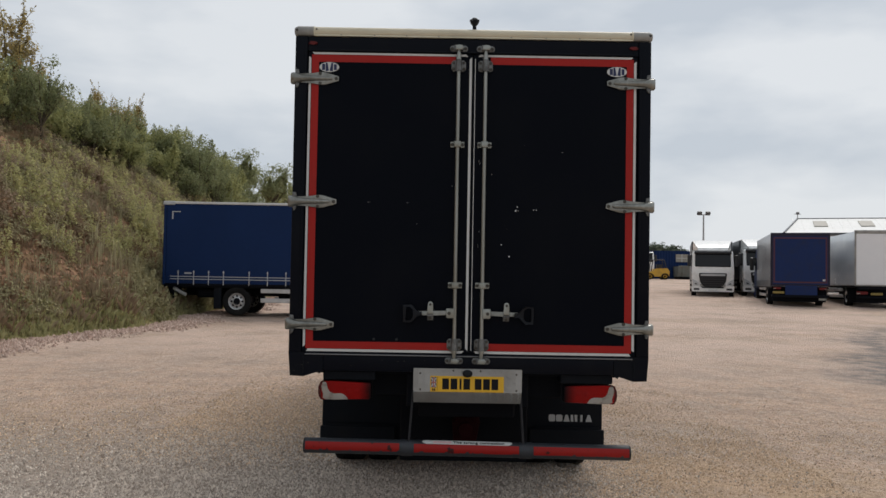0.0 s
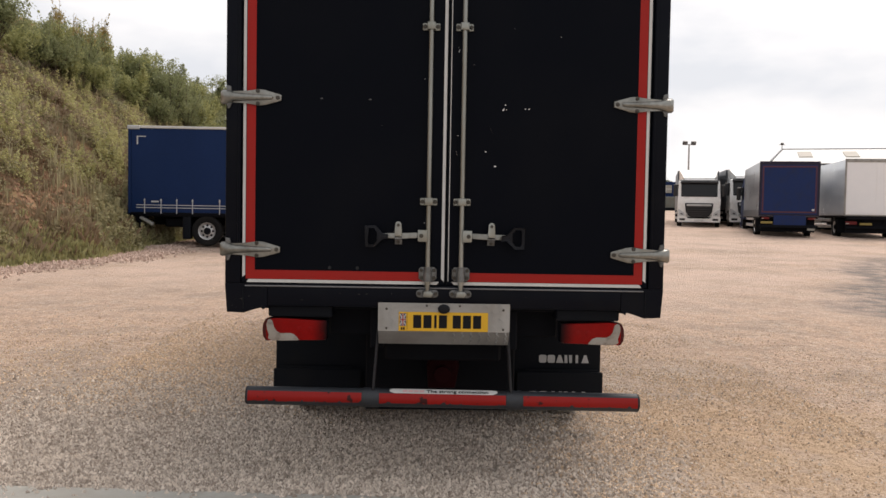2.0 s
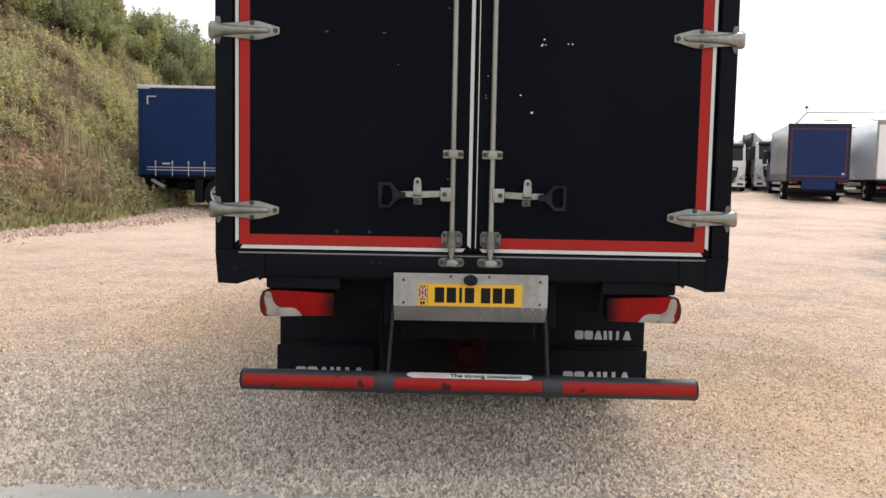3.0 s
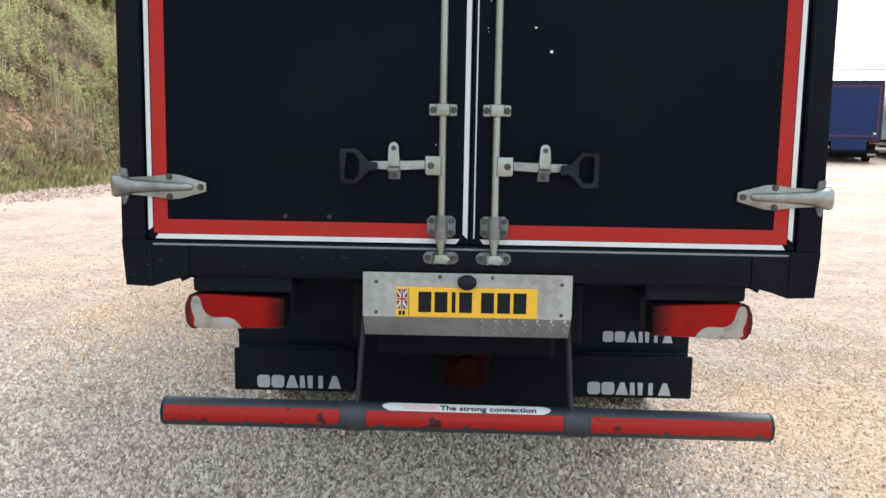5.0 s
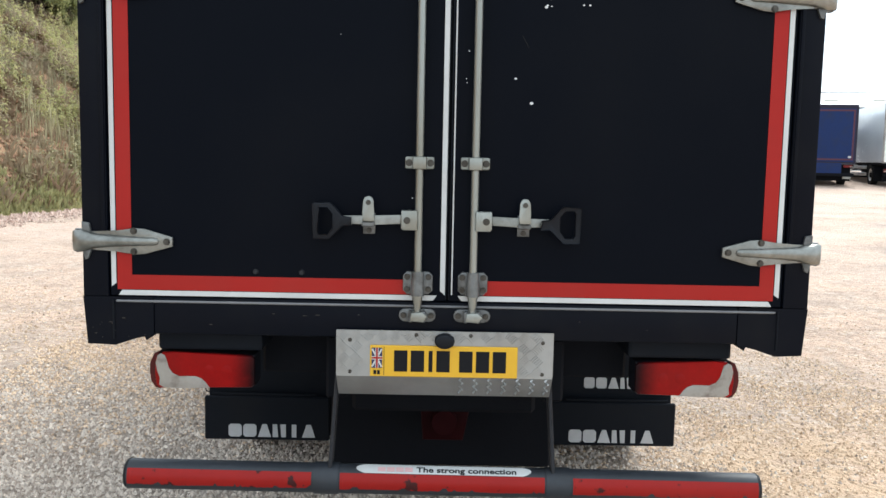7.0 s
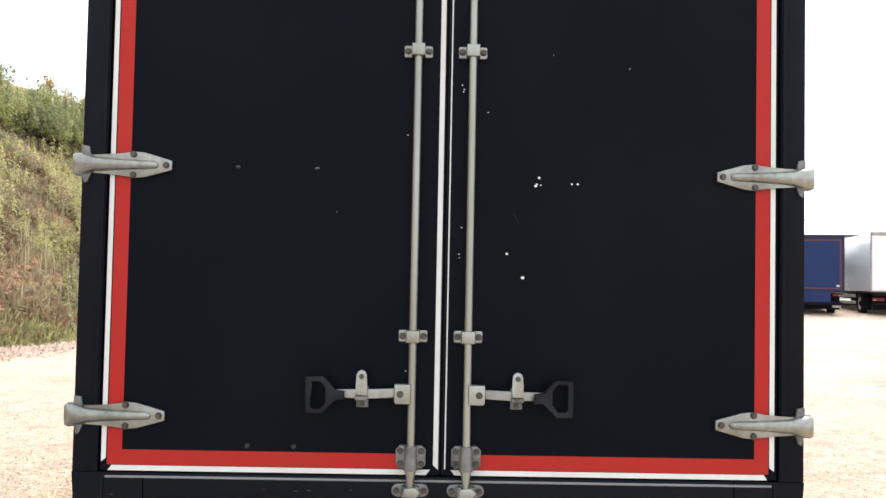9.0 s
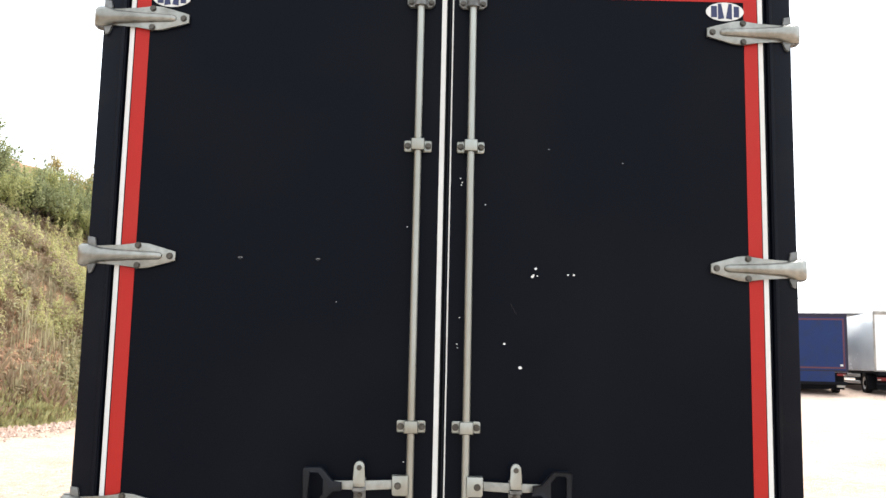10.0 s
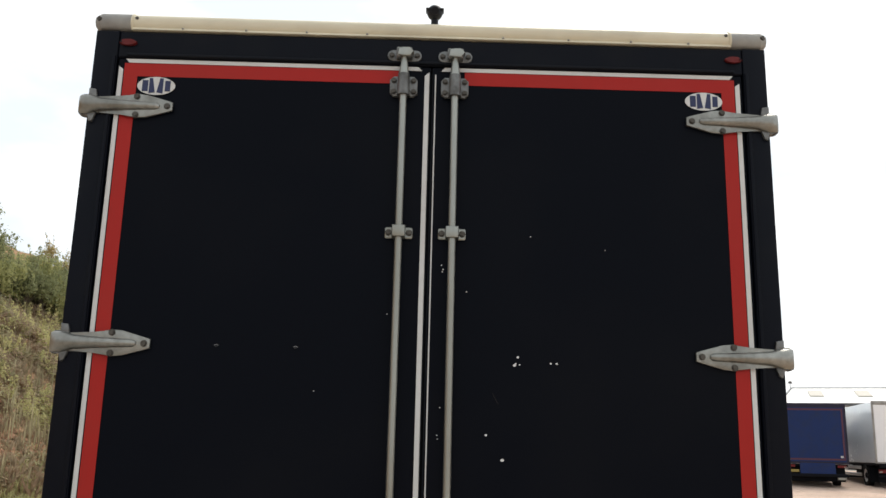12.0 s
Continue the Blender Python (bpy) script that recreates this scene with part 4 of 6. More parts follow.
                part("plug_lip", slab(bmesh.new(), lip, -0.0100, -0.005), M_LIP, plug, "pale crescent standing in for the sky's glint")
        random.seed(8)
        for k in range(9):
            x, z, r = random.uniform(-1.255, -1.06), random.uniform(1.045, 1.10), random.uniform(0.0010, 0.0022)
            part("paint_scuff", slab(bmesh.new(), [(x - r * 2.2, z), (x, z - r), (x + r * 1.6, z + r * 0.2), (x, z + r)], -0.0128, -0.0115), M_BOLT, body)

random.seed(17)
for x, z in ((-0.61, 1.139), (-0.50, 1.134), (-0.455, 1.137), (-0.31, 1.141), (-1.18, 1.10), (-1.135, 1.115), (-0.83, 1.097), (0.47, 1.13), (0.71, 1.105)):
    w = random.uniform(0.002, 0.009)
    part("paint_scuff", slab(bmesh.new(), [(x - w, z - 0.0008), (x + w * 0.7, z - 0.0015), (x + w, z + 0.0004), (x - w * 0.6, z + 0.0012)], -0.0130 if abs(x) > 1.03 else -0.0112, -0.009), M_BOLT, body)

# chequer-plate carrier with folded lower edge, plate and lamp
carrier_sec = [(-0.028, 1.090), (-0.030, 0.926), (0.040, 0.842), (0.044, 0.846), (-0.024, 0.929), (-0.022, 1.090)]
carrier = part("plate_carrier", profile_x(bmesh.new(), carrier_sec, -0.385, 0.377), M_ALU, truck, "bright chequer-plate number plate carrier", smooth=20)
for s, x in ((-1, -0.385), (1, 0.377)):
    part("carrier_cheek", box(bmesh.new(), x - 0.002, x + 0.002, -0.024, 0.10, 0.93, 1.088), M_ALU, carrier)
bm = bmesh.new()
for gi in range(17):
    for gj in range(4):
        cx, cz = -0.362 + gi * 0.0455, 0.948 + gj * 0.041
        if cx > 0.357 or -0.275 < cx < 0.262 and cz < 1.045:
            continue
        tilt = 45 if (gi + gj) % 2 else -45
        m = Matrix.Translation((cx, -0.0305, cz)) @ Matrix.Rotation(radians(tilt), 4, "Y")
        for k in range(5):
            box(bm, -0.014, 0.014, -0.0028, 0.002, -0.0185 + k * 0.0082, -0.0155 + k * 0.0082, 0, m)
for gi in range(7):
    x_ = 0.055 + gi * 0.0505
    for k in range(5):
        f = 0.10 + 0.17 * k
        m = Matrix.Translation((x_, -0.0285 + 0.068 * f, 0.927 - 0.084 * f)) @ Matrix.Rotation(radians(-39.8), 4, "X") @ Matrix.Rotation(radians(52 if k % 2 else -52), 4, "Y")
        box(bm, -0.0125, 0.0125, -0.0070, 0.002, -0.0030, 0.0030, 0, m)
tagged(part("tread_pattern", bm, M_ALU, carrier), kind="stuff")
for x, z in ((-0.338, 1.055), (-0.338, 0.942), (0.340, 1.055), (0.340, 0.942), (-0.105, 1.076), (0.086, 1.076)):
    part("carrier_screw", bolt_head(bmesh.new(), x, -0.029, z, 0.0055, 0.005), M_BOLT, carrier)
plate = part("number_plate", box(bmesh.new(), -0.267, 0.252, -0.036, -0.030, 0.927, 1.039, 0.0025), M_PLATE, truck, "yellow rear number plate")
part("plate_bar", box(bmesh.new(), -0.2185, -0.2170, -0.0372, -0.0355, 0.932, 1.034), M_INK, plate)
for x in (-0.159, -0.100, -0.054, -0.010, 0.070, 0.129, 0.188):
    w = 0.007 if abs(x + 0.054) < 0.001 else 0.0235
    part("plate_bar", box(bmesh.new(), x - w, x + w, -0.0378, -0.0355, 0.946, 1.022, 0.001), M_INK, plate)
part("plate_flag", box(bmesh.new(), -0.261, -0.224, -0.0372, -0.0355, 0.958, 1.030), M_NAVY, plate, "small flag panel")
for a0, a1, mt, d in ((-0.2480, -0.2370, M_WHITE, -0.0378), (-0.2455, -0.2395, M_RED, -0.0384)):
    part("flag_band", box(bmesh.new(), a0, a1, d, -0.0368, 0.958, 1.030), mt, plate)
for a0, a1, mt, d in ((0.988, 1.000, M_WHITE, -0.0380), (0.991, 0.997, M_RED, -0.0386)):
    part("flag_band", box(bmesh.new(), -0.261, -0.224, d, -0.0368, a0, a1), mt, plate)
for t in (-1, 1):
    m = Matrix.Translation((-0.2425, -0.0376, 0.994)) @ Matrix.Rotation(radians(t * 62), 4, "Y")
    part("flag_band", box(bmesh.new(), -0.036, 0.036, -0.0002, 0.0008, -0.003, 0.003, 0, m), M_WHITE, plate)
part("plate_bar", box(bmesh.new(), -0.254, -0.2445, -0.0374, -0.0355, 0.935, 0.950), M_INK, plate)
part("plate_bar", box(bmesh.new(), -0.241, -0.2315, -0.0374, -0.0355, 0.935, 0.950), M_INK, plate)
bm = slab(bmesh.new(), arc(-0.006, 1.059, 0.035, 0, 345, 23, 0.026), -0.062, -0.026, 0.008)
part("plate_lamp", bm, M_PLASTIC, truck, "dark oval number plate lamp", smooth=50)

# tail lamps: housing, red lens, pale outer lens
for s in (-1, 1):
    def tx(v):
        return s * v
    drop = 0.013
    shape = [(0.69, 0.872), (1.02, 0.860), (1.050, 0.870), (1.062, 0.90), (1.062, 0.96), (1.048, 0.986), (1.015, 0.994), (0.69, 0.986)]
    tail = part("tail_lamp", slab(bmesh.new(), [(tx(a), b - drop) for a, b in shape], 0.062, 0.16, 0.012), M_PLASTIC, truck, "red tail lamp with a pale outer lens", smooth=40)
    red = [(0.690, 0.878), (0.700, 0.868), (1.030, 0.861), (1.045, 0.872), (1.050, 0.920), (1.046, 0.972), (1.022, 0.992), (0.98, 0.994), (0.700, 0.984), (0.690, 0.974)]
    part("red_lens", slab(bmesh.new(), [(tx(a), b - drop) for a, b in red], 0.050, 0.066, 0.006), M_TAIL, tail, "red lens, darker towards its inner end", smooth=40)
    pale = [(0.852, 0.865), (0.95, 0.862), (1.016, 0.864), (1.034, 0.874), (1.029, 0.900), (1.040, 0.925), (1.045, 0.955), (1.038, 0.982), (1.025, 0.989), (1.011, 0.982), (1.005, 0.965), (0.999, 0.937), (0.985, 0.917), (0.960, 0.905), (0.930, 0.907), (0.902, 0.907), (0.880, 0.899), (0.865, 0.884)]
    part("pale_lens", slab(bmesh.new(), [(tx(a), b - drop) for a, b in pale], 0.0475, 0.060, 0.0015), M_CLEAR, tail, "pale clear lens", smooth=40)
    rim = [(1.030, 0.858), (1.048, 0.862), (1.064, 0.885), (1.069, 0.92), (1.066, 0.955), (1.052, 0.988), (1.030, 0.998), (1.040, 0.978), (1.046, 0.94), (1.039, 0.915), (1.047, 0.895), (1.042, 0.868)]
    part("rim_lens", slab(bmesh.new(), [(tx(a), b - drop) for a, b in rim], 0.054, 0.066, 0.003), M_RIM_LENS, tail, "dark red lens rim")
    bm = bmesh.new()
    for k in range(2):
        bmesh.ops.create_uvsphere(bm, u_segments=14, v_segments=8, radius=0.026, matrix=Matrix.Translation((tx(0.790 + 0.062 * k), 0.056, 0.930 - drop)) @ Matrix.Diagonal((1, 0.35, 1, 1)))
    part("reflector_bowl", bm, M_TAIL, tail, smooth=60)
    part("lamp_shroud", box(bmesh.new(), tx(0.66), tx(1.035), 0.05, 0.30, 0.990, 1.062, 0.012, segs=2), M_RUBBER, truck)
    part("lamp_bracket", box(bmesh.new(), tx(0.42), tx(0.70), 0.26, 0.40, 0.86, 1.06, 0.01), M_CHASSIS, truck)
    # mudflaps, each with a moulded mark as plain shapes
    flap = part("mudflap", box(bmesh.new(), tx(0.58), tx(1.228), 1.400, 1.420, 0.209, 0.440, 0.006), M_RUBBER, truck, "black rubber mudflap with a pale mark")
    rear_flap = part("mudflap", box(bmesh.new(), tx(0.50), tx(1.222), 1.475, 1.49, 0.215, 1.02, 0.006), M_RUBBER, truck, "black rubber mudflap behind the wheel")
    part("flap_rail", box(bmesh.new(), tx(0.65), tx(1.19), 1.410, 1.423, 0.443, 0.455, 0.002), M_RUBBER, truck)

    def mark(x0, x1, z0, z1, y, owner):
        w, h = (x1 - x0) / 6, z1 - z0
        for k in range(6):
            a, b = x0 + k * w + 0.004, x0 + (k + 1) * w - 0.004
            if k < 2:
                c = 0.14 * w
                pieces = [[(a + c, z0), (b - c, z0), (b, z0 + c), (b, z1 - c), (b - c, z1), (a + c, z1), (a, z1 - c), (a, z0 + c)]]
            elif k == 3:
                pieces = [[(a, z0), (a + 0.42 * (b - a), z0), (a + 0.34 * (b - a), z1), (a, z1)], [(b - 0.34 * (b - a), z0), (b, z0), (b, z1), (b - 0.42 * (b - a), z1)]]
            elif k == 4:
                pieces = [[(a + 0.30 * w, z0), (b - 0.28 * w, z0), (b - 0.28 * w, z1), (a + 0.30 * w, z1)]]
            else:
                pieces = [[(a, z0), (b, z0), (b - 0.30 * w, z1), (a + 0.30 * w, z1)]]
            for shape_ in pieces:
                part("mark_bar", slab(bmesh.new(), shape_, y - 0.003, y + 0.001), M_GREYPRINT, owner)

    if s > 0:
        mark(0.668, 1.122, 0.226, 0.294, 1.400, flap)
        mark(0.752, 1.138, 0.497, 0.556, 1.475, rear_flap)
    else:
        mark(-1.107, -0.648, 0.226, 0.294, 1.400, flap)

# under-run bar: tube with red tape, clamps, end plugs, sticker
bar_y, bar_z, bar_r = 0.072, 0.511, 0.054
bar = part("underrun_bar", rod(bmesh.new(), (-1.152, bar_y, bar_z), (1.156, bar_y, bar_z), bar_r, 32), M_TUBE, truck, "grey under-run bar with worn red tape", smooth=40)
# knocked out of level, its right end hangs lower
bar.matrix_basis = pose(0, bar_y, bar_z) @ pose(0, 0, 0, 0, 0.45, 0) @ pose(0, -bar_y, -bar_z)
for s, x in ((-1, -1.152), (1, 1.156)):
    part("end_plug", rod(bmesh.new(), (x, bar_y, bar_z), (x + s * 0.010, bar_y, bar_z), bar_r + 0.002, 28, bar_r - 0.004), M_PLASTIC, bar, smooth=40)


def wrap(x0, x1, a0, a1, r, ends=0.0):
    """A band on the tube, from angle a0 to a1 above the level facing the rear."""
    n_ = 12
    bm = bmesh.new()
    rows_ = []
    for k in range(n_ + 1):
        a = radians(a0 + (a1 - a0) * k / n_)
        cut = ends * abs(2 * k / n_ - 1) ** 2
        rows_.append([bm.verts.new((x, bar_y - rr * math.cos(a), bar_z + rr * math.sin(a))) for x in (x0 + cut, x1 - cut) for rr in (r, r - 0.003)])
    for p_, q_ in zip(rows_, rows_[1:]):
        for i, j in ((0, 2), (2, 3), (3, 1), (1, 0)):
            bm.faces.new((p_[i], p_[j], q_[j], q_[i]))
    for e in (rows_[0], rows_[-1]):
        bm.faces.new((e[0], e[2], e[3], e[1]))
    return bm


def tape(x0, x1, r):
    """Tape along the tube, its lower edge bitten away in places."""
    n_ = int((x1 - x0) / 0.005)
    bites = [(random.uniform(x0, x1), random.uniform(0.003, 0.020), random.uniform(4, 20)) for _ in range(int((x1 - x0) * 13))]
    bm = bmesh.new()
    rows_ = []
    for k in range(n_ + 1):
        x = x0 + (x1 - x0) * k / n_
        low = -25 + 1.5 * math.sin(x * 21) + random.uniform(0, 2)
        for c, w, dep in bites:
            if abs(x - c) < w:
                low = max(low, -25 + dep * (1 - (abs(x - c) / w) ** 2) ** 0.8 * random.uniform(0.7, 1.0))
        col = [radians(low + (40 - low) * i / 8) for i in range(9)]
        rows_.append([bm.verts.new((x, bar_y - q * math.cos(a), bar_z + q * math.sin(a))) for a in col for q in (r,)]
                     + [bm.verts.new((x, bar_y - (r - 0.003) * math.cos(a), bar_z + (r - 0.003) * math.sin(a))) for a in col[::-1]])
    for p_, q_ in zip(rows_, rows_[1:]):
        for i in range(18):
            j = (i + 1) % 18
            bm.faces.new((p_[i], p_[j], q_[j], q_[i]))
    for e in (rows_[0], rows_[-1]):
        bm.faces.new(e)
    return bm


random.seed(21)
for x0, x1 in ((-1.146, -0.480), (-0.376, 0.370), (0.474, 1.152)):
    part("red_tape", tape(x0, x1, bar_r + 0.0016), M_TUBE_RED, bar, "worn red reflective tape", smooth=40)
for x in (-0.427, 0.421):
    clamp = part("clamp", rod(bmesh.new(), (x - 0.045, bar_y, bar_z), (x + 0.045, bar_y, bar_z), bar_r + 0.004, 28), M_TUBE, bar, smooth=40)
sticker = part("sticker", wrap(-0.318, 0.322, 42, 86, bar_r + 0.0026, 0.03), M_WHITE, bar, "white sticker with a printed slogan", smooth=40)
mt = Matrix.Translation((0.085, bar_y - (bar_r + 0.0032) * math.cos(radians(58)), bar_z + (bar_r + 0.0032) * math.sin(radians(58)))) @ Matrix.Rotation(radians(90 - 58), 4, "X") @ Matrix.Diagonal((1.28, 1, 1, 1))
lettering("slogan", "The strong connection", 0.031, M_INK, sticker, mt, 0.0006)
for k in range(4):
    a = bar_r + 0.0034
    m = Matrix.Translation((-0.225 + 0.033 * k, bar_y - a * math.cos(radians(58)), bar_z + a * math.sin(radians(58)))) @ Matrix.Rotation(radians(-58), 4, "X")
    part("print_block", box(bmesh.new(), -0.014, 0.014, -0.0006, 0.0006, -0.009, 0.009, 0, m), M_PINK, sticker)

bm = bmesh.new()
for k in range(9):
    a, b = radians(-200 + 32 * k), radians(-168 + 32 * k)
    rod(bm, (-0.862 + 0.009 * math.cos(a), 0.07, 0.846 + 0.014 * math.sin(a)), (-0.862 + 0.009 * math.cos(b), 0.07, 0.846 + 0.014 * math.sin(b)), 0.0022, 8)
part("wire_loop", bm, M_RUBBER, truck)

# hanger struts, chassis, axle, hitch and wheels under the body
for x in (-0.405, 0.392):
    m = Matrix.Translation((x, 0.06, 0.70)) @ Matrix.Rotation(radians(4 if x < 0 else -4), 4, "Y")
    part("bar_strut", box(bmesh.new(), -0.007, 0.007, -0.02, 0.05, -0.16, 0.22, 0.003, m), M_STRUT, truck, "dusty black steel strut")
for s in (-1, 1):
    part("chassis_rail", box(bmesh.new(), s * 0.36, s * 0.44, 0.12, 8.6, 0.80, 1.04, 0.01), M_CHASSIS, truck)
# added dark panel, hung low to block light and stand for the shade
part("crash_panel", box(bmesh.new(), -0.52, 0.52, 0.98, 1.02, 0.238, 1.03, 0.01), M_CHASSIS, truck)
for s in (-1, 1):
    # unseen skirt, added to keep side light from the ground below
    part("side_skirt", box(bmesh.new(), s * 1.17, s * 1.21, 3.45, 6.6, 0.28, 1.03, 0.01), M_FRAME, truck)
    part("air_tank", rod(bmesh.new(), (s * 0.5, 3.3, 0.68), (s * 0.5, 4.6, 0.68), 0.16, 20), M_CHASSIS, truck, smooth=40)
part("cross_member", box(bmesh.new(), -0.36, 0.36, 0.30, 0.42, 0.70, 1.02, 0.015), M_CHASSIS, truck)
part("floor_bearers", box(bmesh.new(), -1.10, 1.10, 0.12, 7.2, 1.03, 1.075, 0.01), M_CHASSIS, truck)
bm = slab(bmesh.new(), [(-0.085, 0.44), (0.095, 0.44), (0.125, 0.60), (0.10, 0.635), (-0.06, 0.635), (-0.095, 0.58)], 0.74, 0.92, 0.015)
rod(bm, (0.01, 0.68, 0.54), (0.01, 0.76, 0.54), 0.055, 20)
part("tow_hitch", bm, M_HITCH, truck, "dull red tow hitch", smooth=40)
bm = rod(bmesh.new(), (-0.95, 2.2, 0.49), (0.95, 2.2, 0.49), 0.075, 20)
bmesh.ops.create_uvsphere(bm, u_segments=20, v_segments=12, radius=0.23, matrix=Matrix.Translation((0, 2.2, 0.5)))
part("rear_axle", bm, M_CHASSIS, truck, smooth=50)


def wheel_at(owner, x, y, z, r, width, s, rim_mat=M_RIM, twin=False):
    """A tyre with rounded shoulders and tread grooves, a dished rim with nuts. s: which side faces out."""
    bm = bmesh.new()
    prof = [(0.56, 0.36), (0.80, 0.50), (0.94, 0.50), (0.99, 0.44), (1.0, 0.30), (1.0, 0.17), (0.975, 0.165), (0.975, 0.13), (1.0, 0.125), (1.0, -0.125), (0.975, -0.13), (0.975, -0.165), (1.0, -0.17), (1.0, -0.30), (0.99, -0.44), (0.94, -0.50), (0.80, -0.50), (0.56, -0.36)]
    n_ = 36
    rings = [[bm.verts.new((x + b * width, y + a * r * math.cos(2 * math.pi * k / n_), z + a * r * math.sin(2 * math.pi * k / n_))) for a, b in prof] for k in range(n_)]
    for k in range(n_):
        p_, q_ = rings[k], rings[(k + 1) % n_]
        for i in range(len(prof)):
            j = (i + 1) % len(prof)
            bm.faces.new((p_[i], p_[j], q_[j], q_[i]))
    hub = part("wheel", bm, M_TYRE, owner, smooth=40)
    bm = bmesh.new()
    disc = [(0.58, 0.42), (0.54, 0.40), (0.50, 0.30), (0.44, 0.16), (0.30, 0.18), (0.26, 0.22), (0.15, 0.24), (0.13, 0.40), (0.0, 0.42)]
    rings = [[bm.verts.new((x + s * b * width, y + max(a, 0.005) * r * math.cos(2 * math.pi * k / 32), z + max(a, 0.005) * r * math.sin(2 * math.pi * k / 32))) for a, b in disc] for k in range(32)]
    for k in range(32):
        for i in range(len(disc) - 1):
            bm.faces.new((rings[k][i], rings[k][i + 1], rings[(k + 1) % 32][i + 1], rings[(k + 1) % 32][i]))
    rim = part("rim", bm, rim_mat, hub, smooth=40)
    bm = bmesh.new()
    for k in range(8):
        a = 2 * math.pi * k / 8
        rod(bm, (x + s * 0.16 * width, y + 0.38 * r * math.cos(a), z + 0.38 * r * math.sin(a)), (x + s * 0.20 * width, y + 0.38 * r * math.cos(a), z + 0.38 * r * math.sin(a)), 0.075 * r, 10)
    part("vent_hole", bm, M_CHASSIS, hub)
    part("hub_cap", rod(bmesh.new(), (x + s * 0.20 * width, y, z), (x + s * 0.47 * width, y, z), 0.25 * r, 18, 0.20 * r), M_CHASSIS, hub, smooth=40)
    return hub


for s in (-1, 1):
    for x in (0.72, 1.03):
        wheel_at(truck, s * x, 2.2, 0.49, 0.49, 0.27, s)
    wheel_at(truck, s * 1.02, 7.3, 0.49, 0.49, 0.30, s)
    part("wing", profile_x(bmesh.new(), [(2.2 + a, 0.49 + b) for a, b in arc(0, 0, 0.60, 20, 160, 12)] + [(2.2 + a, 0.49 + b) for a, b in arc(0, 0, 0.57, 160, 20, 12)], s * 0.54, s * 1.20), M_RUBBER, truck, smooth=40)
bm = profile_x(bmesh.new(), [(7.5, 0.75), (9.3, 0.55), (9.42, 1.2), (9.25, 2.0), (9.0, 2.85), (7.55, 2.95)], -1.2, 1.2)
part("driver_cab", bm, M_FRAME, truck)


# ---- vehicles in the yard ----
def wheels_row(owner, spots, r=0.47, width=0.26, x=1.08):
    for y in spots:
        for s in (-1, 1):
            wheel_at(owner, s * x, y, r, r, width, s)


def rear_frame(owner, w, z0, z1, face, trim_mat, face_mat, band=None):
    """A rear portal with its door face set in, at y = 0."""
    part("rear_frame", slab(bmesh.new(), [(-w, z0), (w, z0), (w, z1), (-w, z1)], 0.0, 0.05, 0.01), trim_mat, owner)
    part("rear_door", box(bmesh.new(), -w + face, w - face, -0.012, 0.02, z0 + face * 0.8, z1 - face * 1.6, 0.006), face_mat, owner)


def underbody(owner, length, z, axle):
    for s in (-1, 1):
        part("chassis_rail", box(bmesh.new(), s * 0.36, s * 0.46, 0.1, length + 1.2, z - 0.34, z - 0.06, 0.02), M_CHASSIS, owner)
        for h in (0.42, 0.72):
            part("side_guard", box(bmesh.new(), s * 1.16, s * 1.20, axle + 0.75, length - 1.3, h, h + 0.14, 0.015), M_RIM, owner)
        part("mudflap", box(bmesh.new(), s * 0.85, s * 1.2, axle - 0.66, axle - 0.62, 0.2, 0.85, 0.01), M_RUBBER, owner)
    part("floor_frame", box(bmesh.new(), -1.2, 1.2, 0.05, length, z - 0.08, z + 0.01, 0.01), M_CHASSIS, owner)
    part("underrun_bar", box(bmesh.new(), -1.15, 1.15, 0.05, 0.15, 0.42, 0.54, 0.02), M_CHASSIS, owner)
    part("bar_hanger", box(bmesh.new(), -0.5, 0.5, 0.16, 0.26, 0.46, z - 0.05, 0.02), M_CHASSIS, owner)
    part("axle_beam", box(bmesh.new(), -0.98, 0.98, axle - 0.12, axle + 0.12, 0.36, 0.64, 0.04), M_CHASSIS, owner)
    # added dark sheet in place of the shade under the body
    part("crash_panel", box(bmesh.new(), -1.12, 1.12, 0.30, 0.36, 0.22, z - 0.05, 0.01), M_CHASSIS, owner)
    part("fuel_tank", box(bmesh.new(), -1.1, -0.5, axle + 1.0, axle + 2.1, 0.42, 0.92, 0.08, segs=2), M_CHASSIS, owner)


def tail_pair(owner, x0, x1, z0, z1, y=-0.02):
    for s in (-1, 1):
        lamp = part("tail_lamp", box(bmesh.new(), s * x0, s * x1, y, 0.06, z0, z1, 0.012), M_LENS_DULL, owner, "red tail lamp in a shaded colour")
        part("pale_lens", box(bmesh.new(), s * (x0 + 0.7 * (x1 - x0)), s * x1 * 0.995, y - 0.008, 0.0, z0 + 0.02, (z0 + z1) / 2, 0.004), M_CLEAR, lamp)


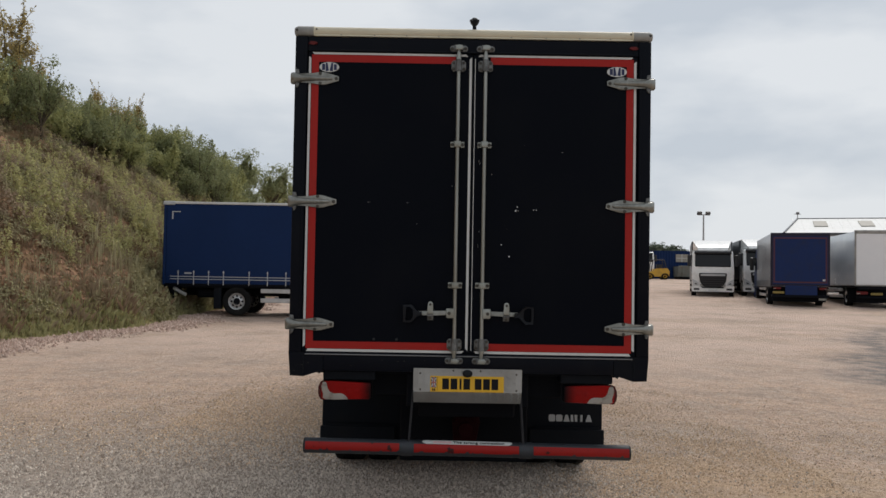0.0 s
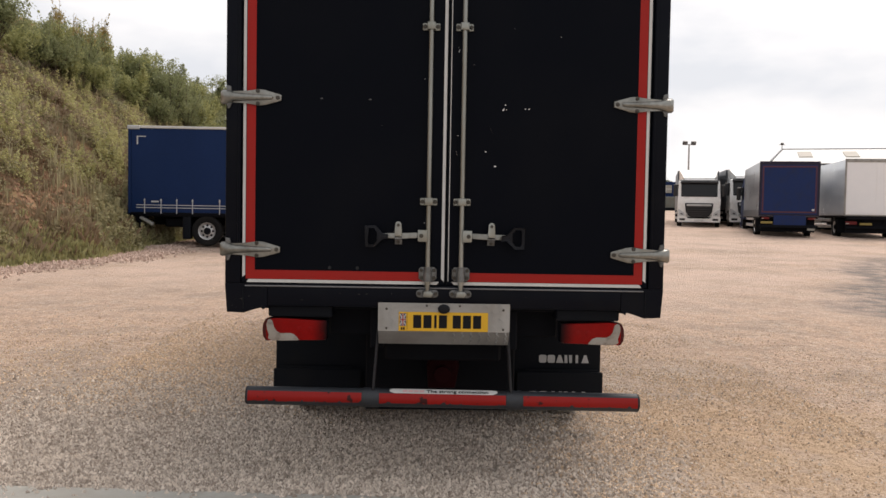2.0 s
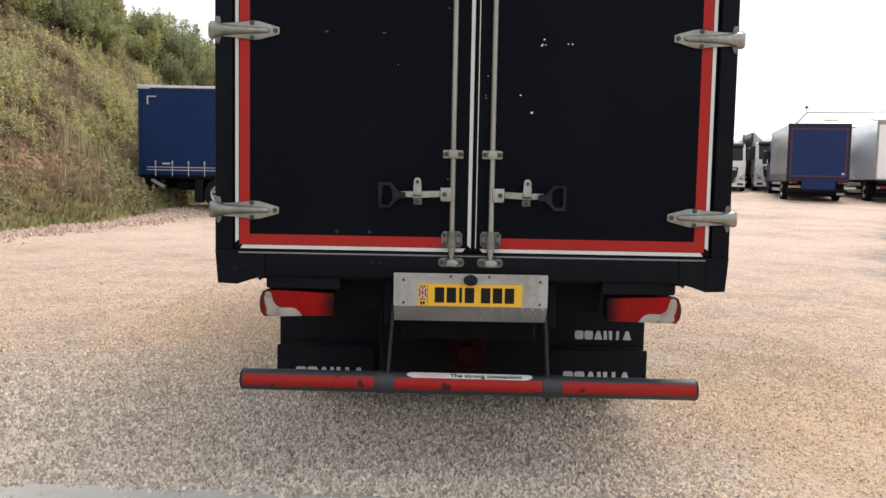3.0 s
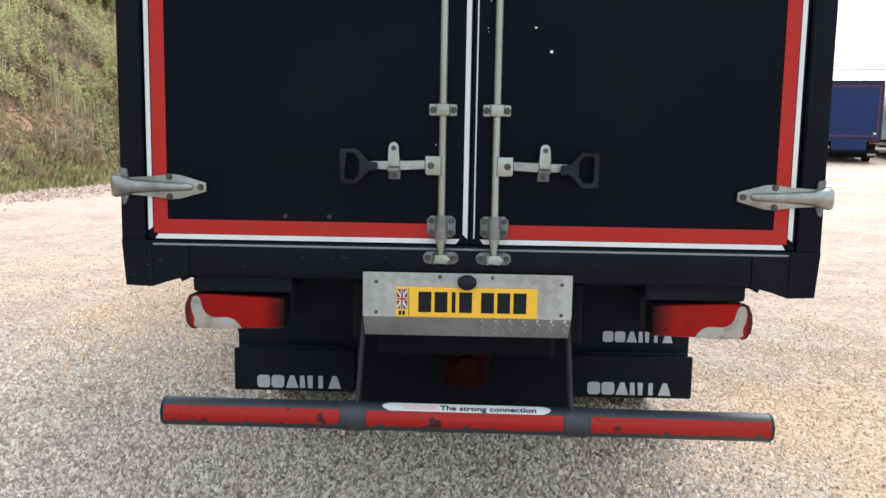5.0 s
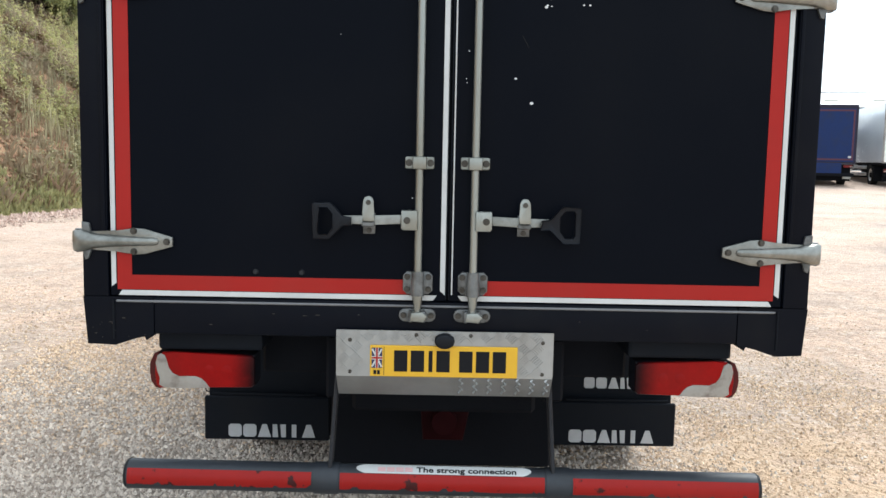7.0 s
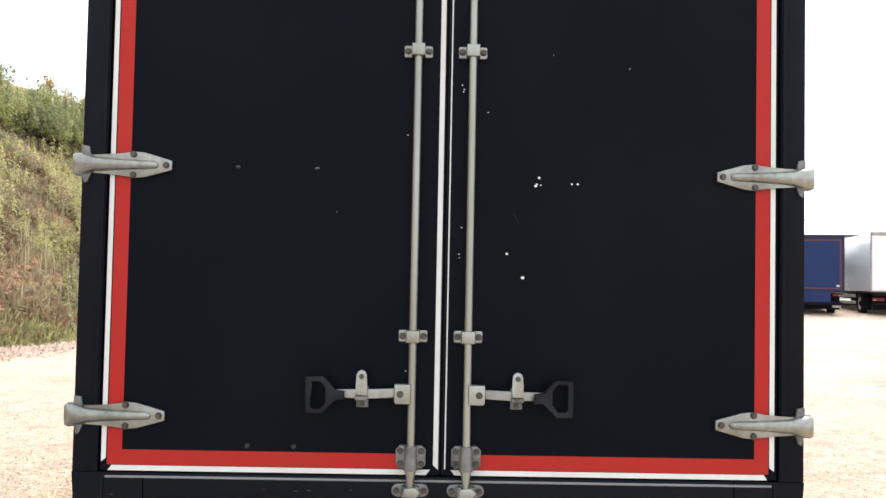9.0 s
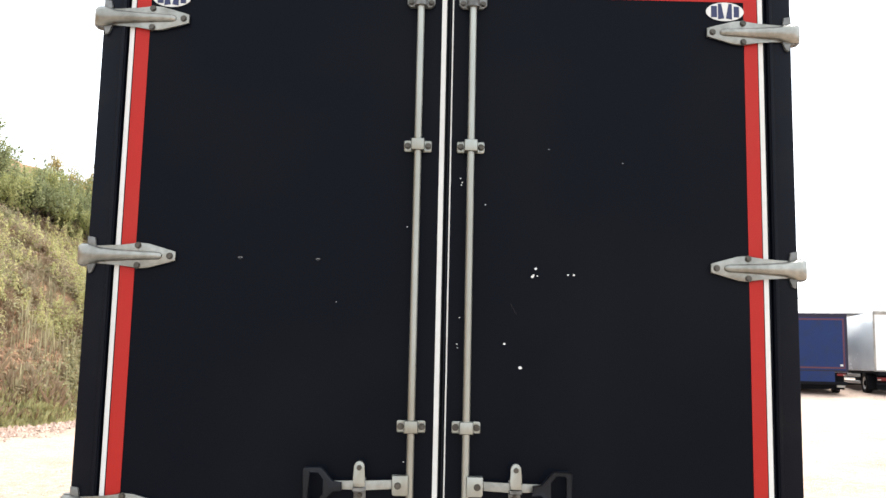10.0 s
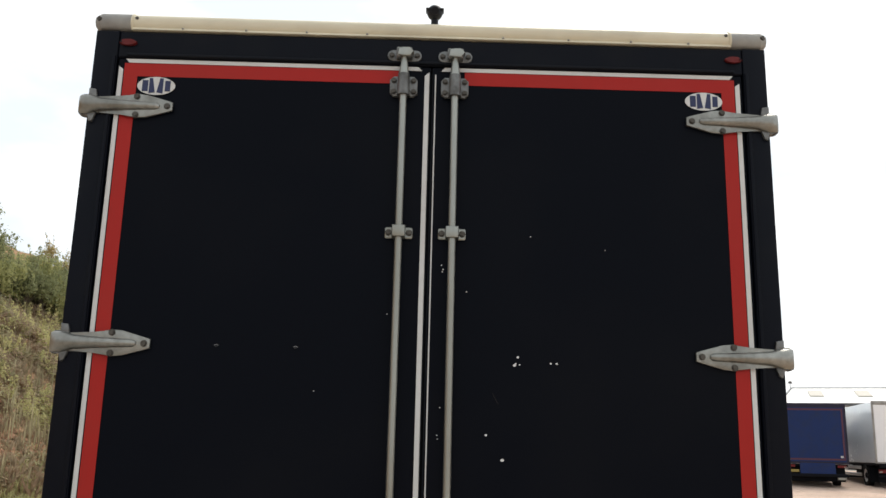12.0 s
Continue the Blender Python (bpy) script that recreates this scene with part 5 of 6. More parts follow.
def cab_front(owner, length, mat, h0=0.55, h1=2.85, deflector=True, crest=0.78):
    """A forward-control cab at the truck's front end: grille, windscreen, lamps, mirrors, visor and roof fairing. The front looks along +y."""
    y0 = length + 0.12
    yf = y0 + 1.75
    sec = [(y0, h0 + 0.25), (yf - 0.12, h0), (yf, h0 + 0.08), (yf + 0.05, h0 + 0.75), (yf + 0.02, 1.60), (yf - 0.22, 2.62), (yf - 0.45, h1), (y0, h1 + 0.06)]
    bm = profile_x(bmesh.new(), sec, -1.2, 1.2)
    for v in bm.verts:
        if v.co.z > 2.0:
            v.co.x *= 0.965
    corner = [e for e in bm.edges if e.verts[0].co.x * e.verts[1].co.x > 0 and min(q.co.y for q in e.verts) > yf - 0.6]
    bmesh.ops.bevel(bm, geom=corner, offset=0.11, segments=4, affect="EDGES", profile=0.5)
    shell = part("cab", bm, mat, owner, "tilt cab", smooth=35)
    m = Matrix.Translation((0, yf - 0.10, 2.12)) @ Matrix.Rotation(radians(13.2), 4, "X")
    part("windscreen", box(bmesh.new(), -1.02, 1.02, -0.03, 0.03, -0.40, 0.43, 0.05, m, 3), M_GLASS, shell, "dark windscreen")
    m = Matrix.Translation((0, yf - 0.16, 2.56)) @ Matrix.Rotation(radians(13.2), 4, "X")
    part("sun_visor", box(bmesh.new(), -1.06, 1.06, -0.04, 0.15, -0.07, 0.075, 0.03, m, 2), M_GRILLE, shell)
    part("grille", slab(bmesh.new(), [(-0.80, 1.30), (-0.74, 0.86), (-0.56, 0.60), (-0.46, 0.55), (0.46, 0.55), (0.56, 0.60), (0.74, 0.86), (0.80, 1.30), (0.76, 1.36), (-0.76, 1.36)], yf + 0.02, yf + 0.075, 0.01), M_GRILLE, shell)
    for k in range(4):
        part("grille_bar", box(bmesh.new(), -0.72, 0.72, yf + 0.07, yf + 0.09, 0.66 + 0.13 * k, 0.685 + 0.13 * k, 0.004), M_CHASSIS, shell)
    part("grille_trim", box(bmesh.new(), -0.70, 0.70, yf + 0.06, yf + 0.10, 1.19, 1.30, 0.012), M_RIM, shell)
    part("bumper", slab(bmesh.new(), [(-1.18, 0.26), (1.18, 0.26), (1.22, 0.45), (1.2, 0.60), (0.74, 0.62), (0.60, 0.46), (-0.60, 0.46), (-0.74, 0.62), (-1.2, 0.60), (-1.22, 0.45)], yf - 0.25, yf + 0.09, 0.03), mat, shell, smooth=30)
    for s in (-1, 1):
        part("fog_recess", box(bmesh.new(), s * 0.76, s * 1.10, yf + 0.06, yf + 0.098, 0.34, 0.48, 0.02), M_GRILLE, shell)
    part("plate_panel", box(bmesh.new(), -0.26, 0.26, yf + 0.09, yf + 0.105, 0.30, 0.41, 0.004), M_WHITE, shell)
    part("valance", box(bmesh.new(), -1.1, 1.1, yf - 0.3, yf + 0.02, 0.22, 0.34, 0.02), M_CHASSIS, shell)
    for s in (-1, 1):
        head = part("headlamp", slab(bmesh.new(), [(s * 0.80, 0.62), (s * 1.14, 0.66), (s * 1.19, 1.02), (s * 1.06, 0.96), (s * 0.84, 0.80)], yf + 0.03, yf + 0.080, 0.012), M_HEADLAMP, shell, "headlamp")
        part("lamp_bezel", slab(bmesh.new(), [(s * 0.90, 0.68), (s * 1.02, 0.70), (s * 1.04, 0.78), (s * 0.92, 0.75)], yf + 0.07, yf + 0.086, 0.004), M_GRILLE, head)
        mir = part("mirror", box(bmesh.new(), s * 1.24, s * 1.46, yf - 0.30, yf - 0.18, 1.75, 2.45, 0.05, segs=2), M_GRILLE, shell)
        part("mirror_arm", rod(bmesh.new(), (s * 1.18, yf - 0.3, 2.4), (s * 1.36, yf - 0.24, 2.42), 0.03, 10), M_GRILLE, mir)
        part("side_window", box(bmesh.new(), s * 1.195, s * 1.21, yf - 1.15, yf - 0.38, 1.75, 2.42, 0.02), M_GLASS, shell)
        part("step_box", box(bmesh.new(), s * 0.95, s * 1.2, y0 + 0.5, y0 + 1.5, 0.38, 0.72, 0.03), mat, shell)
        part("door_handle", box(bmesh.new(), s * 1.20, s * 1.225, yf - 1.3, yf - 1.12, 1.5, 1.55, 0.008), M_GRILLE, shell)
    if deflector:
        sec = [(y0 - 0.02, h1), (yf - 0.42, h1), (yf - 0.55, h1 + 0.28 * crest), (y0 + 0.25, h1 + 0.92 * crest), (y0 - 0.02, h1 + crest)]
        bm = profile_x(bmesh.new(), sec, -1.12, 1.12)
        for v in bm.verts:
            if v.co.y > y0 + 0.5:
                v.co.x *= 0.72 + 0.30 * (v.co.z - h1) / crest
        part("roof_fairing", bm, mat, owner, "white roof fairing", smooth=25)
        part("fairing_gap", box(bmesh.new(), -1.14, 1.14, y0 + 0.02, yf - 0.40, h1 - 0.03, h1 + 0.012, 0.004), M_GRILLE, owner)
    return shell


# curtain-sided truck backed against the bank: its near side faces the yard
gz = float(ground_z(-6, 22.7))
curtain = thing("curtainsider_truck", "blue curtain-sided truck backed up to the grass bank", "truck", pose(-9.02, 22.72, gz, 0, 0, -90))
L = 7.4
part("body", box(bmesh.new(), -1.2, 1.2, 0.02, L, 0.98, 3.50, 0.02), M_CURTAIN, curtain)
for s in (-1, 1):
    bm = bmesh.new()
    n_ = 74
    for k in range(n_):
        y0, y1 = 0.10 + (L - 0.15) * k / n_, 0.10 + (L - 0.15) * (k + 1) / n_
        w0, w1 = 0.010 * math.sin(y0 * 5.1) * math.sin(y0 * 1.7), 0.010 * math.sin(y1 * 5.1) * math.sin(y1 * 1.7)
        bm.faces.new([bm.verts.new(v) for v in ((s * (1.225 + w0), y0, 1.0), (s * (1.225 + w1), y1, 1.0), (s * (1.225 + w1), y1, 3.50), (s * (1.225 + w0), y0, 3.50))])
    bmesh.ops.remove_doubles(bm, verts=bm.verts, dist=1e-4)
    bmesh.ops.solidify(bm, geom=bm.faces[:], thickness=0.01)
    sheet = part("side_curtain", bm, M_CURTAIN, curtain, "blue tarpaulin side curtain", smooth=60)
    for y in (0.50, 0.99, 1.46, 1.93, 2.74, 3.32, 3.90, 4.48, 5.06, 5.64, 6.22, 6.80):
        part("buckle_strap", box(bmesh.new(), s * 1.232, s * 1.250, y - 0.012, y + 0.012, 0.95, 1.40, 0.004), M_GREYPRINT, sheet)
        part("buckle", box(bmesh.new(), s * 1.240, s * 1.262, y - 0.022, y + 0.022, 1.32, 1.38, 0.006), M_RIM, sheet)
    for z in (1.13, 1.21):
        part("curtain_band", box(bmesh.new(), s * 1.238, s * 1.246, 0.25, L - 0.2, z - 0.011, z + 0.011), M_GREYPRINT, sheet)
    part("curtain_tag", box(bmesh.new(), s * 1.236, s * 1.246, 0.70, 0.92, 1.29, 1.34), M_GREYPRINT, sheet)
    part("corner_mark", box(bmesh.new(), s * 1.236, s * 1.244, 0.26, 0.53, 3.24, 3.27), M_GREYPRINT, sheet)
    part("corner_mark", box(bmesh.new(), s * 1.236, s * 1.244, 0.26, 0.30, 3.02, 3.24), M_GREYPRINT, sheet)
    part("rear_pillar", box(bmesh.new(), s * 1.16, s * 1.245, 0.0, 0.085, 0.95, 3.52, 0.012), M_CURTAIN, curtain)
    part("side_rail", box(bmesh.new(), s * 1.17, s * 1.24, 0.0, L, 0.92, 0.99, 0.01), M_FRAME, curtain)
    part("cant_rail", box(bmesh.new(), s * 1.16, s * 1.255, 0.35, L, 3.50, 3.575, 0.012), M_WHITE, curtain)
    part("roof_corner", box(bmesh.new(), s * 1.15, s * 1.26, -0.03, 0.35, 3.46, 3.585, 0.02), M_RIM, curtain)
part("roof", box(bmesh.new(), -1.16, 1.16, 0.0, L, 3.50, 3.56, 0.01), M_SHEET, curtain)
underbody(curtain, L, 0.95, 2.35)
part("tail_lift", box(bmesh.new(), -1.1, 1.1, 0.25, 0.55, 0.52, 0.72, 0.02, Matrix.Translation((0, 0.1, 0.1)) @ Matrix.Rotation(radians(14), 4, "X")), M_CHASSIS, curtain)
part("lift_arm", box(bmesh.new(), 1.05, 1.17, -0.24, 0.22, -0.05, 0.05, 0.02, Matrix.Translation((0, 0.54, 0.73)) @ Matrix.Rotation(radians(-30), 4, "X")), M_RIM, curtain, "pale steel tail-lift arm")
for s in (-1, 1):
    part("mudguard", box(bmesh.new(), s * 0.90, s * 1.19, 1.62, 1.86, 0.20, 0.90, 0.02), M_RUBBER, curtain)
part("spare_wheel_cradle", box(bmesh.new(), -0.9, 0.9, 1.0, 1.7, 0.55, 0.85, 0.06), M_CHASSIS, curtain)
wheels_row(curtain, (2.35,), 0.45, 0.26)
wheels_row(curtain, (7.9,), 0.45, 0.26)
cab_front(curtain, L, M_BLUE, deflector=False)

# blue box truck, rear towards the yard
RX, RY = 15.85, 33.15
blue_box = thing("blue_box_truck", "dark blue box truck with maroon edging on its rear door", "truck", pose(RX, RY, float(ground_z(RX, RY)), 0, 0, -15))
L = 7.4
part("body", box(bmesh.new(), -1.22, 1.22, 0.03, L, 0.90, 3.30, 0.015), M_VIOLET, blue_box, "violet-grey glossy box sides")
rear_frame(blue_box, 1.25, 0.92, 3.32, 0.10, M_PORTAL, M_BLUE)
part("bumper_beam", box(bmesh.new(), -1.2, 1.2, -0.03, 0.06, 0.40, 0.53, 0.02), M_CHASSIS, blue_box)
for x0, x1, z0, z1 in ((-1.13, -1.06, 1.06, 3.12), (1.06, 1.13, 1.06, 3.12), (-1.06, 1.06, 3.05, 3.12), (-1.06, 1.06, 1.06, 1.13)):
    part("maroon_edge", box(bmesh.new(), x0, x1, -0.020, -0.010, z0, z1), M_MAROON, blue_box)
part("door_patch", box(bmesh.new(), 0.94, 1.05, -0.019, -0.010, 1.16, 1.24), M_GREYPRINT, blue_box)
part("under_panel", box(bmesh.new(), -0.62, 0.72, -0.01, 0.05, 0.48, 0.95, 0.01), M_BLUE, blue_box)
underbody(blue_box, L, 0.90, 2.1)
tail_pair(blue_box, 0.80, 1.12, 0.77, 0.87)
part("plate_panel", box(bmesh.new(), -1.15, -0.66, -0.02, 0.03, 0.58, 0.68, 0.005), M_PLATE_DULL, blue_box)
part("step", box(bmesh.new(), 0.78, 1.1, -0.02, 0.10, 0.30, 0.40, 0.01), M_GALV, blue_box)
part("kick_rail", box(bmesh.new(), -1.24, -1.215, 0.1, L, 0.88, 1.2, 0.01), M_GREYBODY, blue_box)
wheels_row(blue_box, (2.1, L + 0.9), 0.45, 0.26)
cab_front(blue_box, L, M_BLUE, deflector=False)

# silver box truck beside it, white rear shutter
SX, SY = 19.62, 33.05
silver = thing("silver_box_truck", "silver-sided box truck with white rear doors", "truck", pose(SX, SY, float(ground_z(SX, SY)), 0, 0, -13))
part("body", box(bmesh.new(), -1.23, 1.23, 0.03, 7.6, 1.0, 3.46, 0.015), M_SILVER, silver)
rear_frame(silver, 1.27, 0.98, 3.50, 0.07, M_CAP, M_DOORWHITE)
part("door_leaf", box(bmesh.new(), -1.17, 0.012, -0.020, -0.008, 1.09, 3.31, 0.006), M_DOORWHITE, silver)
part("door_leaf", box(bmesh.new(), 0.020, 1.17, -0.020, -0.008, 1.09, 3.31, 0.006), M_DOORWHITE, silver)
part("door_header", box(bmesh.new(), -1.2, 1.2, -0.03, 0.0, 3.34, 3.46, 0.01), M_CAP, silver)
underbody(silver, 7.6, 0.98, 2.1)
tail_pair(silver, 0.72, 1.18, 0.60, 0.74)
part("plate_panel", box(bmesh.new(), -0.60, -0.10, -0.02, 0.03, 0.58, 0.68, 0.005), M_PLATE_DULL, silver)
part("tail_lift", box(bmesh.new(), -1.15, 1.15, -0.10, 0.02, 0.82, 0.96, 0.02), M_CHASSIS, silver)
wheels_row(silver, (2.1, 8.5), 0.47, 0.26)
cab_front(silver, 7.6, M_PAINT)

# white cab facing the yard
DX, DY = 14.85, 42.6
nose_truck = thing("white_rigid_truck", "white forward-control truck parked nose to the yard", "truck")
part("body", box(bmesh.new(), -1.20, 1.20, 0.0, 7.0, 0.95, 3.32, 0.02), M_GREYBODY, nose_truck)
underbody(nose_truck, 7.0, 0.95, 2.1)
wheels_row(nose_truck, (2.1, 8.3), 0.47, 0.26)
cab_front(nose_truck, 7.0, M_PAINT, h1=2.70, deflector=True, crest=0.68)
heading = 165.0
nose_truck.matrix_basis = pose(DX, DY, float(ground_z(DX, DY)), 0, 0, heading) @ pose(0, -8.87, 0) @ Matrix.Diagonal((0.935, 1, 0.94, 1))

# second white cab, angled, behind the blue box truck
tractor = thing("white_curtain_truck", "white-cabbed truck with a dark grey box body", "truck")
part("body", box(bmesh.new(), -1.22, 1.22, 0.0, 7.0, 0.95, 3.25, 0.02), M_GREYBODY, tractor)
underbody(tractor, 7.0, 0.95, 2.1)
wheels_row(tractor, (2.1, 8.3), 0.47, 0.26)
cab_front(tractor, 7.0, M_PAINT, h1=2.70, deflector=True, crest=0.62)
tractor.matrix_basis = pose(18.0, 43.2, float(ground_z(18.0, 43.2)), 0, 0, 168) @ pose(0, -8.87, 0)

# far end of the yard: forklift, containers, lamp posts, shed
FX, FY = 20.6, 79.5
fork = thing("forklift", "yellow counterbalance forklift truck", "forklift", pose(FX, FY, float(ground_z(FX, FY)), 0, 0, 90) @ Matrix.Diagonal((1, 1, 0.84, 1)))
part("chassis", profile_x(bmesh.new(), [(-1.2, 0.35), (0.9, 0.30), (0.9, 0.9), (0.3, 0.95), (0.1, 1.25), (-1.0, 1.3), (-1.25, 1.0)], -0.6, 0.6), M_YELLOW, fork)
for s in (-1, 1):
    for y in (-0.8, 0.65):
        wheel_at(fork, s * 0.55, y, 0.36, 0.36, 0.25, s, M_YELLOW)
    part("guard_post", rod(bmesh.new(), (s * 0.5, 0.55, 0.9), (s * 0.48, 0.35, 2.25), 0.05, 10), M_GRILLE, fork)
    part("guard_post", rod(bmesh.new(), (s * 0.5, -0.95, 1.2), (s * 0.48, -0.75, 2.25), 0.05, 10), M_GRILLE, fork)
    part("mast_rail", box(bmesh.new(), s * 0.28, s * 0.40, 1.0, 1.15, 0.15, 2.4, 0.01), M_GRILLE, fork)
    part("tine", box(bmesh.new(), s * 0.22, s * 0.36, 1.15, 2.2, 0.12, 0.18, 0.01), M_GRILLE, fork)
part("overhead_guard", box(bmesh.new(), -0.5, 0.5, -0.8, 0.4, 2.22, 2.30, 0.02), M_GRILLE, fork)
part("seat", box(bmesh.new(), -0.25, 0.25, -0.6, -0.1, 1.3, 1.75, 0.05), M_GRILLE, fork)


def container(label, x, y, z, length, mat, turn):
    ob = thing("shipping_container", label, "container", pose(x, y, z, 0, 0, turn), "containers at the yard's end")
    # one folded sheet right round: long sides corrugated
    n_ = int(length / 0.28)
    edge = []
    for k in range(n_):
        x0 = -length / 2 + length * k / n_
        edge += [(x0, -1.235), (x0 + 0.12, -1.235), (x0 + 0.15, -1.20), (x0 + 0.25, -1.20)]
    ring = edge + [(-a_, -b_) for a_, b_ in edge]
    bm = bmesh.new()
    low, top_ = [bm.verts.new((a_, b_, 0.0)) for a_, b_ in ring], [bm.verts.new((a_, b_, 2.90)) for a_, b_ in ring]
    bm.faces.new(low)
    bm.faces.new(top_)
    for k in range(len(ring)):
        j = (k + 1) % len(ring)
        bm.faces.new((low[k], low[j], top_[j], top_[k]))
    part("shell", bm, mat, ob)
    for sx_ in (-1, 1):
        part("corner_casting", box(bmesh.new(), sx_ * (length / 2 - 0.1), sx_ * (length / 2 + 0.01), -1.25, -1.1, 0, 2.95, 0.01), M_GRILLE, ob)
    return ob


cg = float(ground_z(22, 88))
office = container("blue corrugated site cabin with a pale window", 24.6, 86.0, cg, 6.0, M_CURTAIN, 0)
container("dark blue corrugated shipping container", 19.4, 92.0, cg, 6.0, M_BLUE, 4)
container("dark grey corrugated shipping container", 27.2, 88.5, cg, 3.0, M_GREYBODY, 0)
cabin_window = part("window", box(bmesh.new(), -0.62, 0.62, -1.30, -1.22, 1.75, 2.55, 0.02), M_SKYLIGHT, office, "pale window in a white frame")
part("window_bar", box(bmesh.new(), -0.03, 0.03, -1.32, -1.29, 1.75, 2.55), M_WHITE, cabin_window)
part("window_bar", box(bmesh.new(), -0.60, 0.60, -1.32, -1.29, 2.12, 2.18), M_WHITE, cabin_window)

skip = thing("waste_skip", "grey-green steel skip beside the site cabin", "skip", pose(25.3, 83.6, float(ground_z(25, 84)), 0, 0, 0))
part("hopper", profile_x(bmesh.new(), [(-0.9, 0.25), (0.9, 0.25), (1.12, 1.30), (-1.12, 1.30)], -1.6, 1.6), M_SKIP, skip)
for x_ in (-1.2, 0.0, 1.2):
    part("rib", box(bmesh.new(), x_ - 0.05, x_ + 0.05, -1.16, -0.85, 0.25, 1.30, 0.01), M_SKIP, skip)
part("rim", box(bmesh.new(), -1.64, 1.64, -1.20, -1.08, 1.24, 1.36, 0.02), M_SKIP, skip)
part("skid", box(bmesh.new(), -1.5, 1.5, -0.8, 0.8, 0.0, 0.26, 0.02), M_CHASSIS, skip)
parked = thing("parked_truck", "white-cabbed truck parked behind the yellow forklift", "truck")
part("body", box(bmesh.new(), -1.1, 1.1, 0.0, 4.0, 0.9, 2.5, 0.02), M_GREYBODY, parked)
underbody(parked, 4.0, 0.9, 1.2)
wheels_row(parked, (1.2, 5.2), 0.45, 0.26)
cab_front(parked, 4.0, M_PAINT, h1=2.74, deflector=False)
parked.matrix_basis = pose(20.35, 84.0, float(ground_z(20.35, 84)), 0, 0, 172) @ pose(0, -5.87, 0)


def flood_post(x, y, z, h, heads, label):
    ob = thing("yard_lamp_post", label, "lamp post", pose(x, y, z), "yard lamp posts")
    part("pole", rod(bmesh.new(), (0, 0, 0), (0, 0, h), 0.11, 14, 0.06), M_POLE, ob, smooth=40)
    part("cross_arm", box(bmesh.new(), -0.45, 0.45, -0.04, 0.04, h - 0.06, h + 0.02, 0.01), M_POLE, ob)
    for dx in heads:
        m = Matrix.Translation((dx, -0.05, h + 0.10)) @ Matrix.Rotation(radians(35), 4, "X")
        head = part("floodlight", box(bmesh.new(), -0.20, 0.20, -0.10, 0.10, -0.16, 0.16, 0.03, m), M_GRILLE, ob)
        part("flood_glass", box(bmesh.new(), -0.16, 0.16, -0.11, -0.10, -0.12, 0.12, 0.0, m), M_GREYBODY, head)
    return ob


flood_post(22.15, 69.0, float(ground_z(22, 69)), 5.85, (-0.36, 0.36), "tall steel lamp post with two floodlights")
flood_post(48.2, 113.5, float(ground_z(42, 100)), 9.6, (0.0,), "steel lamp post with a single floodlight")

BX0, BX1, BY0, BY1 = 0.0, 60.0, 0.0, 22.0
gb = float(ground_z(40, 90))
shed = thing("warehouse", "long low warehouse with pale sheet roof and skylights", "warehouse", pose(37.2, 90.0, gb, 0, 0, -20))
EAVE, RIDGE = 5.30, 7.65
part("wall", box(bmesh.new(), BX0 + 0.3, BX1, BY0 + 0.3, BY1, 0, EAVE, 0.0), M_CLAD, shed)
bm = bmesh.new()
ym = (BY0 + BY1) / 2
vs = [bm.verts.new(v) for v in ((BX0, BY0, EAVE), (BX1, BY0, EAVE), (BX1, BY1, EAVE), (BX0, BY1, EAVE), (BX0 + 1.8, ym, RIDGE), (BX1 - 1.8, ym, RIDGE))]
for f in ((0, 1, 5, 4), (2, 3, 4, 5), (0, 4, 3), (1, 2, 5), (3, 2, 1, 0)):
    bm.faces.new([vs[i] for i in f])
roof = part("roof", bm, M_SHEET, shed, "pale profiled sheet roof")
pitch_ = math.atan2(RIDGE - EAVE, ym - BY0)
for k in range(11):
    m = Matrix.Translation((4.05 + 4.8 * k, BY0 + 6.4, EAVE + 6.4 * math.tan(pitch_) + 0.05)) @ Matrix.Rotation(pitch_, 4, "X")
    part("skylight", box(bmesh.new(), -0.72, 0.72, -2.0, 2.0, -0.03, 0.05, 0.01, m), M_SKYLIGHT, roof)
rib_pitch = 1.0
for k in range(58):
    m = Matrix.Translation((1.2 + rib_pitch * k, ym / 2, (EAVE + RIDGE) / 2 + 0.02)) @ Matrix.Rotation(pitch_, 4, "X")
    part("roof_rib", box(bmesh.new(), -0.04, 0.04, -5.4, 5.4, -0.02, -0.004, 0, m), M_SHEET, roof)
part("ridge_cap", box(bmesh.new(), BX0 + 1.8, BX1 - 1.8, ym - 0.25, ym + 0.25, RIDGE - 0.06, RIDGE + 0.05), M_GREYBODY, shed)
part("verge_trim", rod(bmesh.new(), (BX0 + 0.02, BY0, EAVE + 0.05), (BX0 + 1.8, ym, RIDGE + 0.02), 0.11, 10), M_GREYBODY, shed)
part("gutter", box(bmesh.new(), BX0 - 0.1, BX1, BY0 - 0.15, BY0, EAVE - 0.22, EAVE + 0.03), M_GREYBODY, shed)
for k in range(3):
    part("roller_door", box(bmesh.new(), 7 + 12 * k, 11 + 12 * k, BY0 + 0.22, BY0 + 0.32, 0, 4.2), M_GREYBODY, shed)


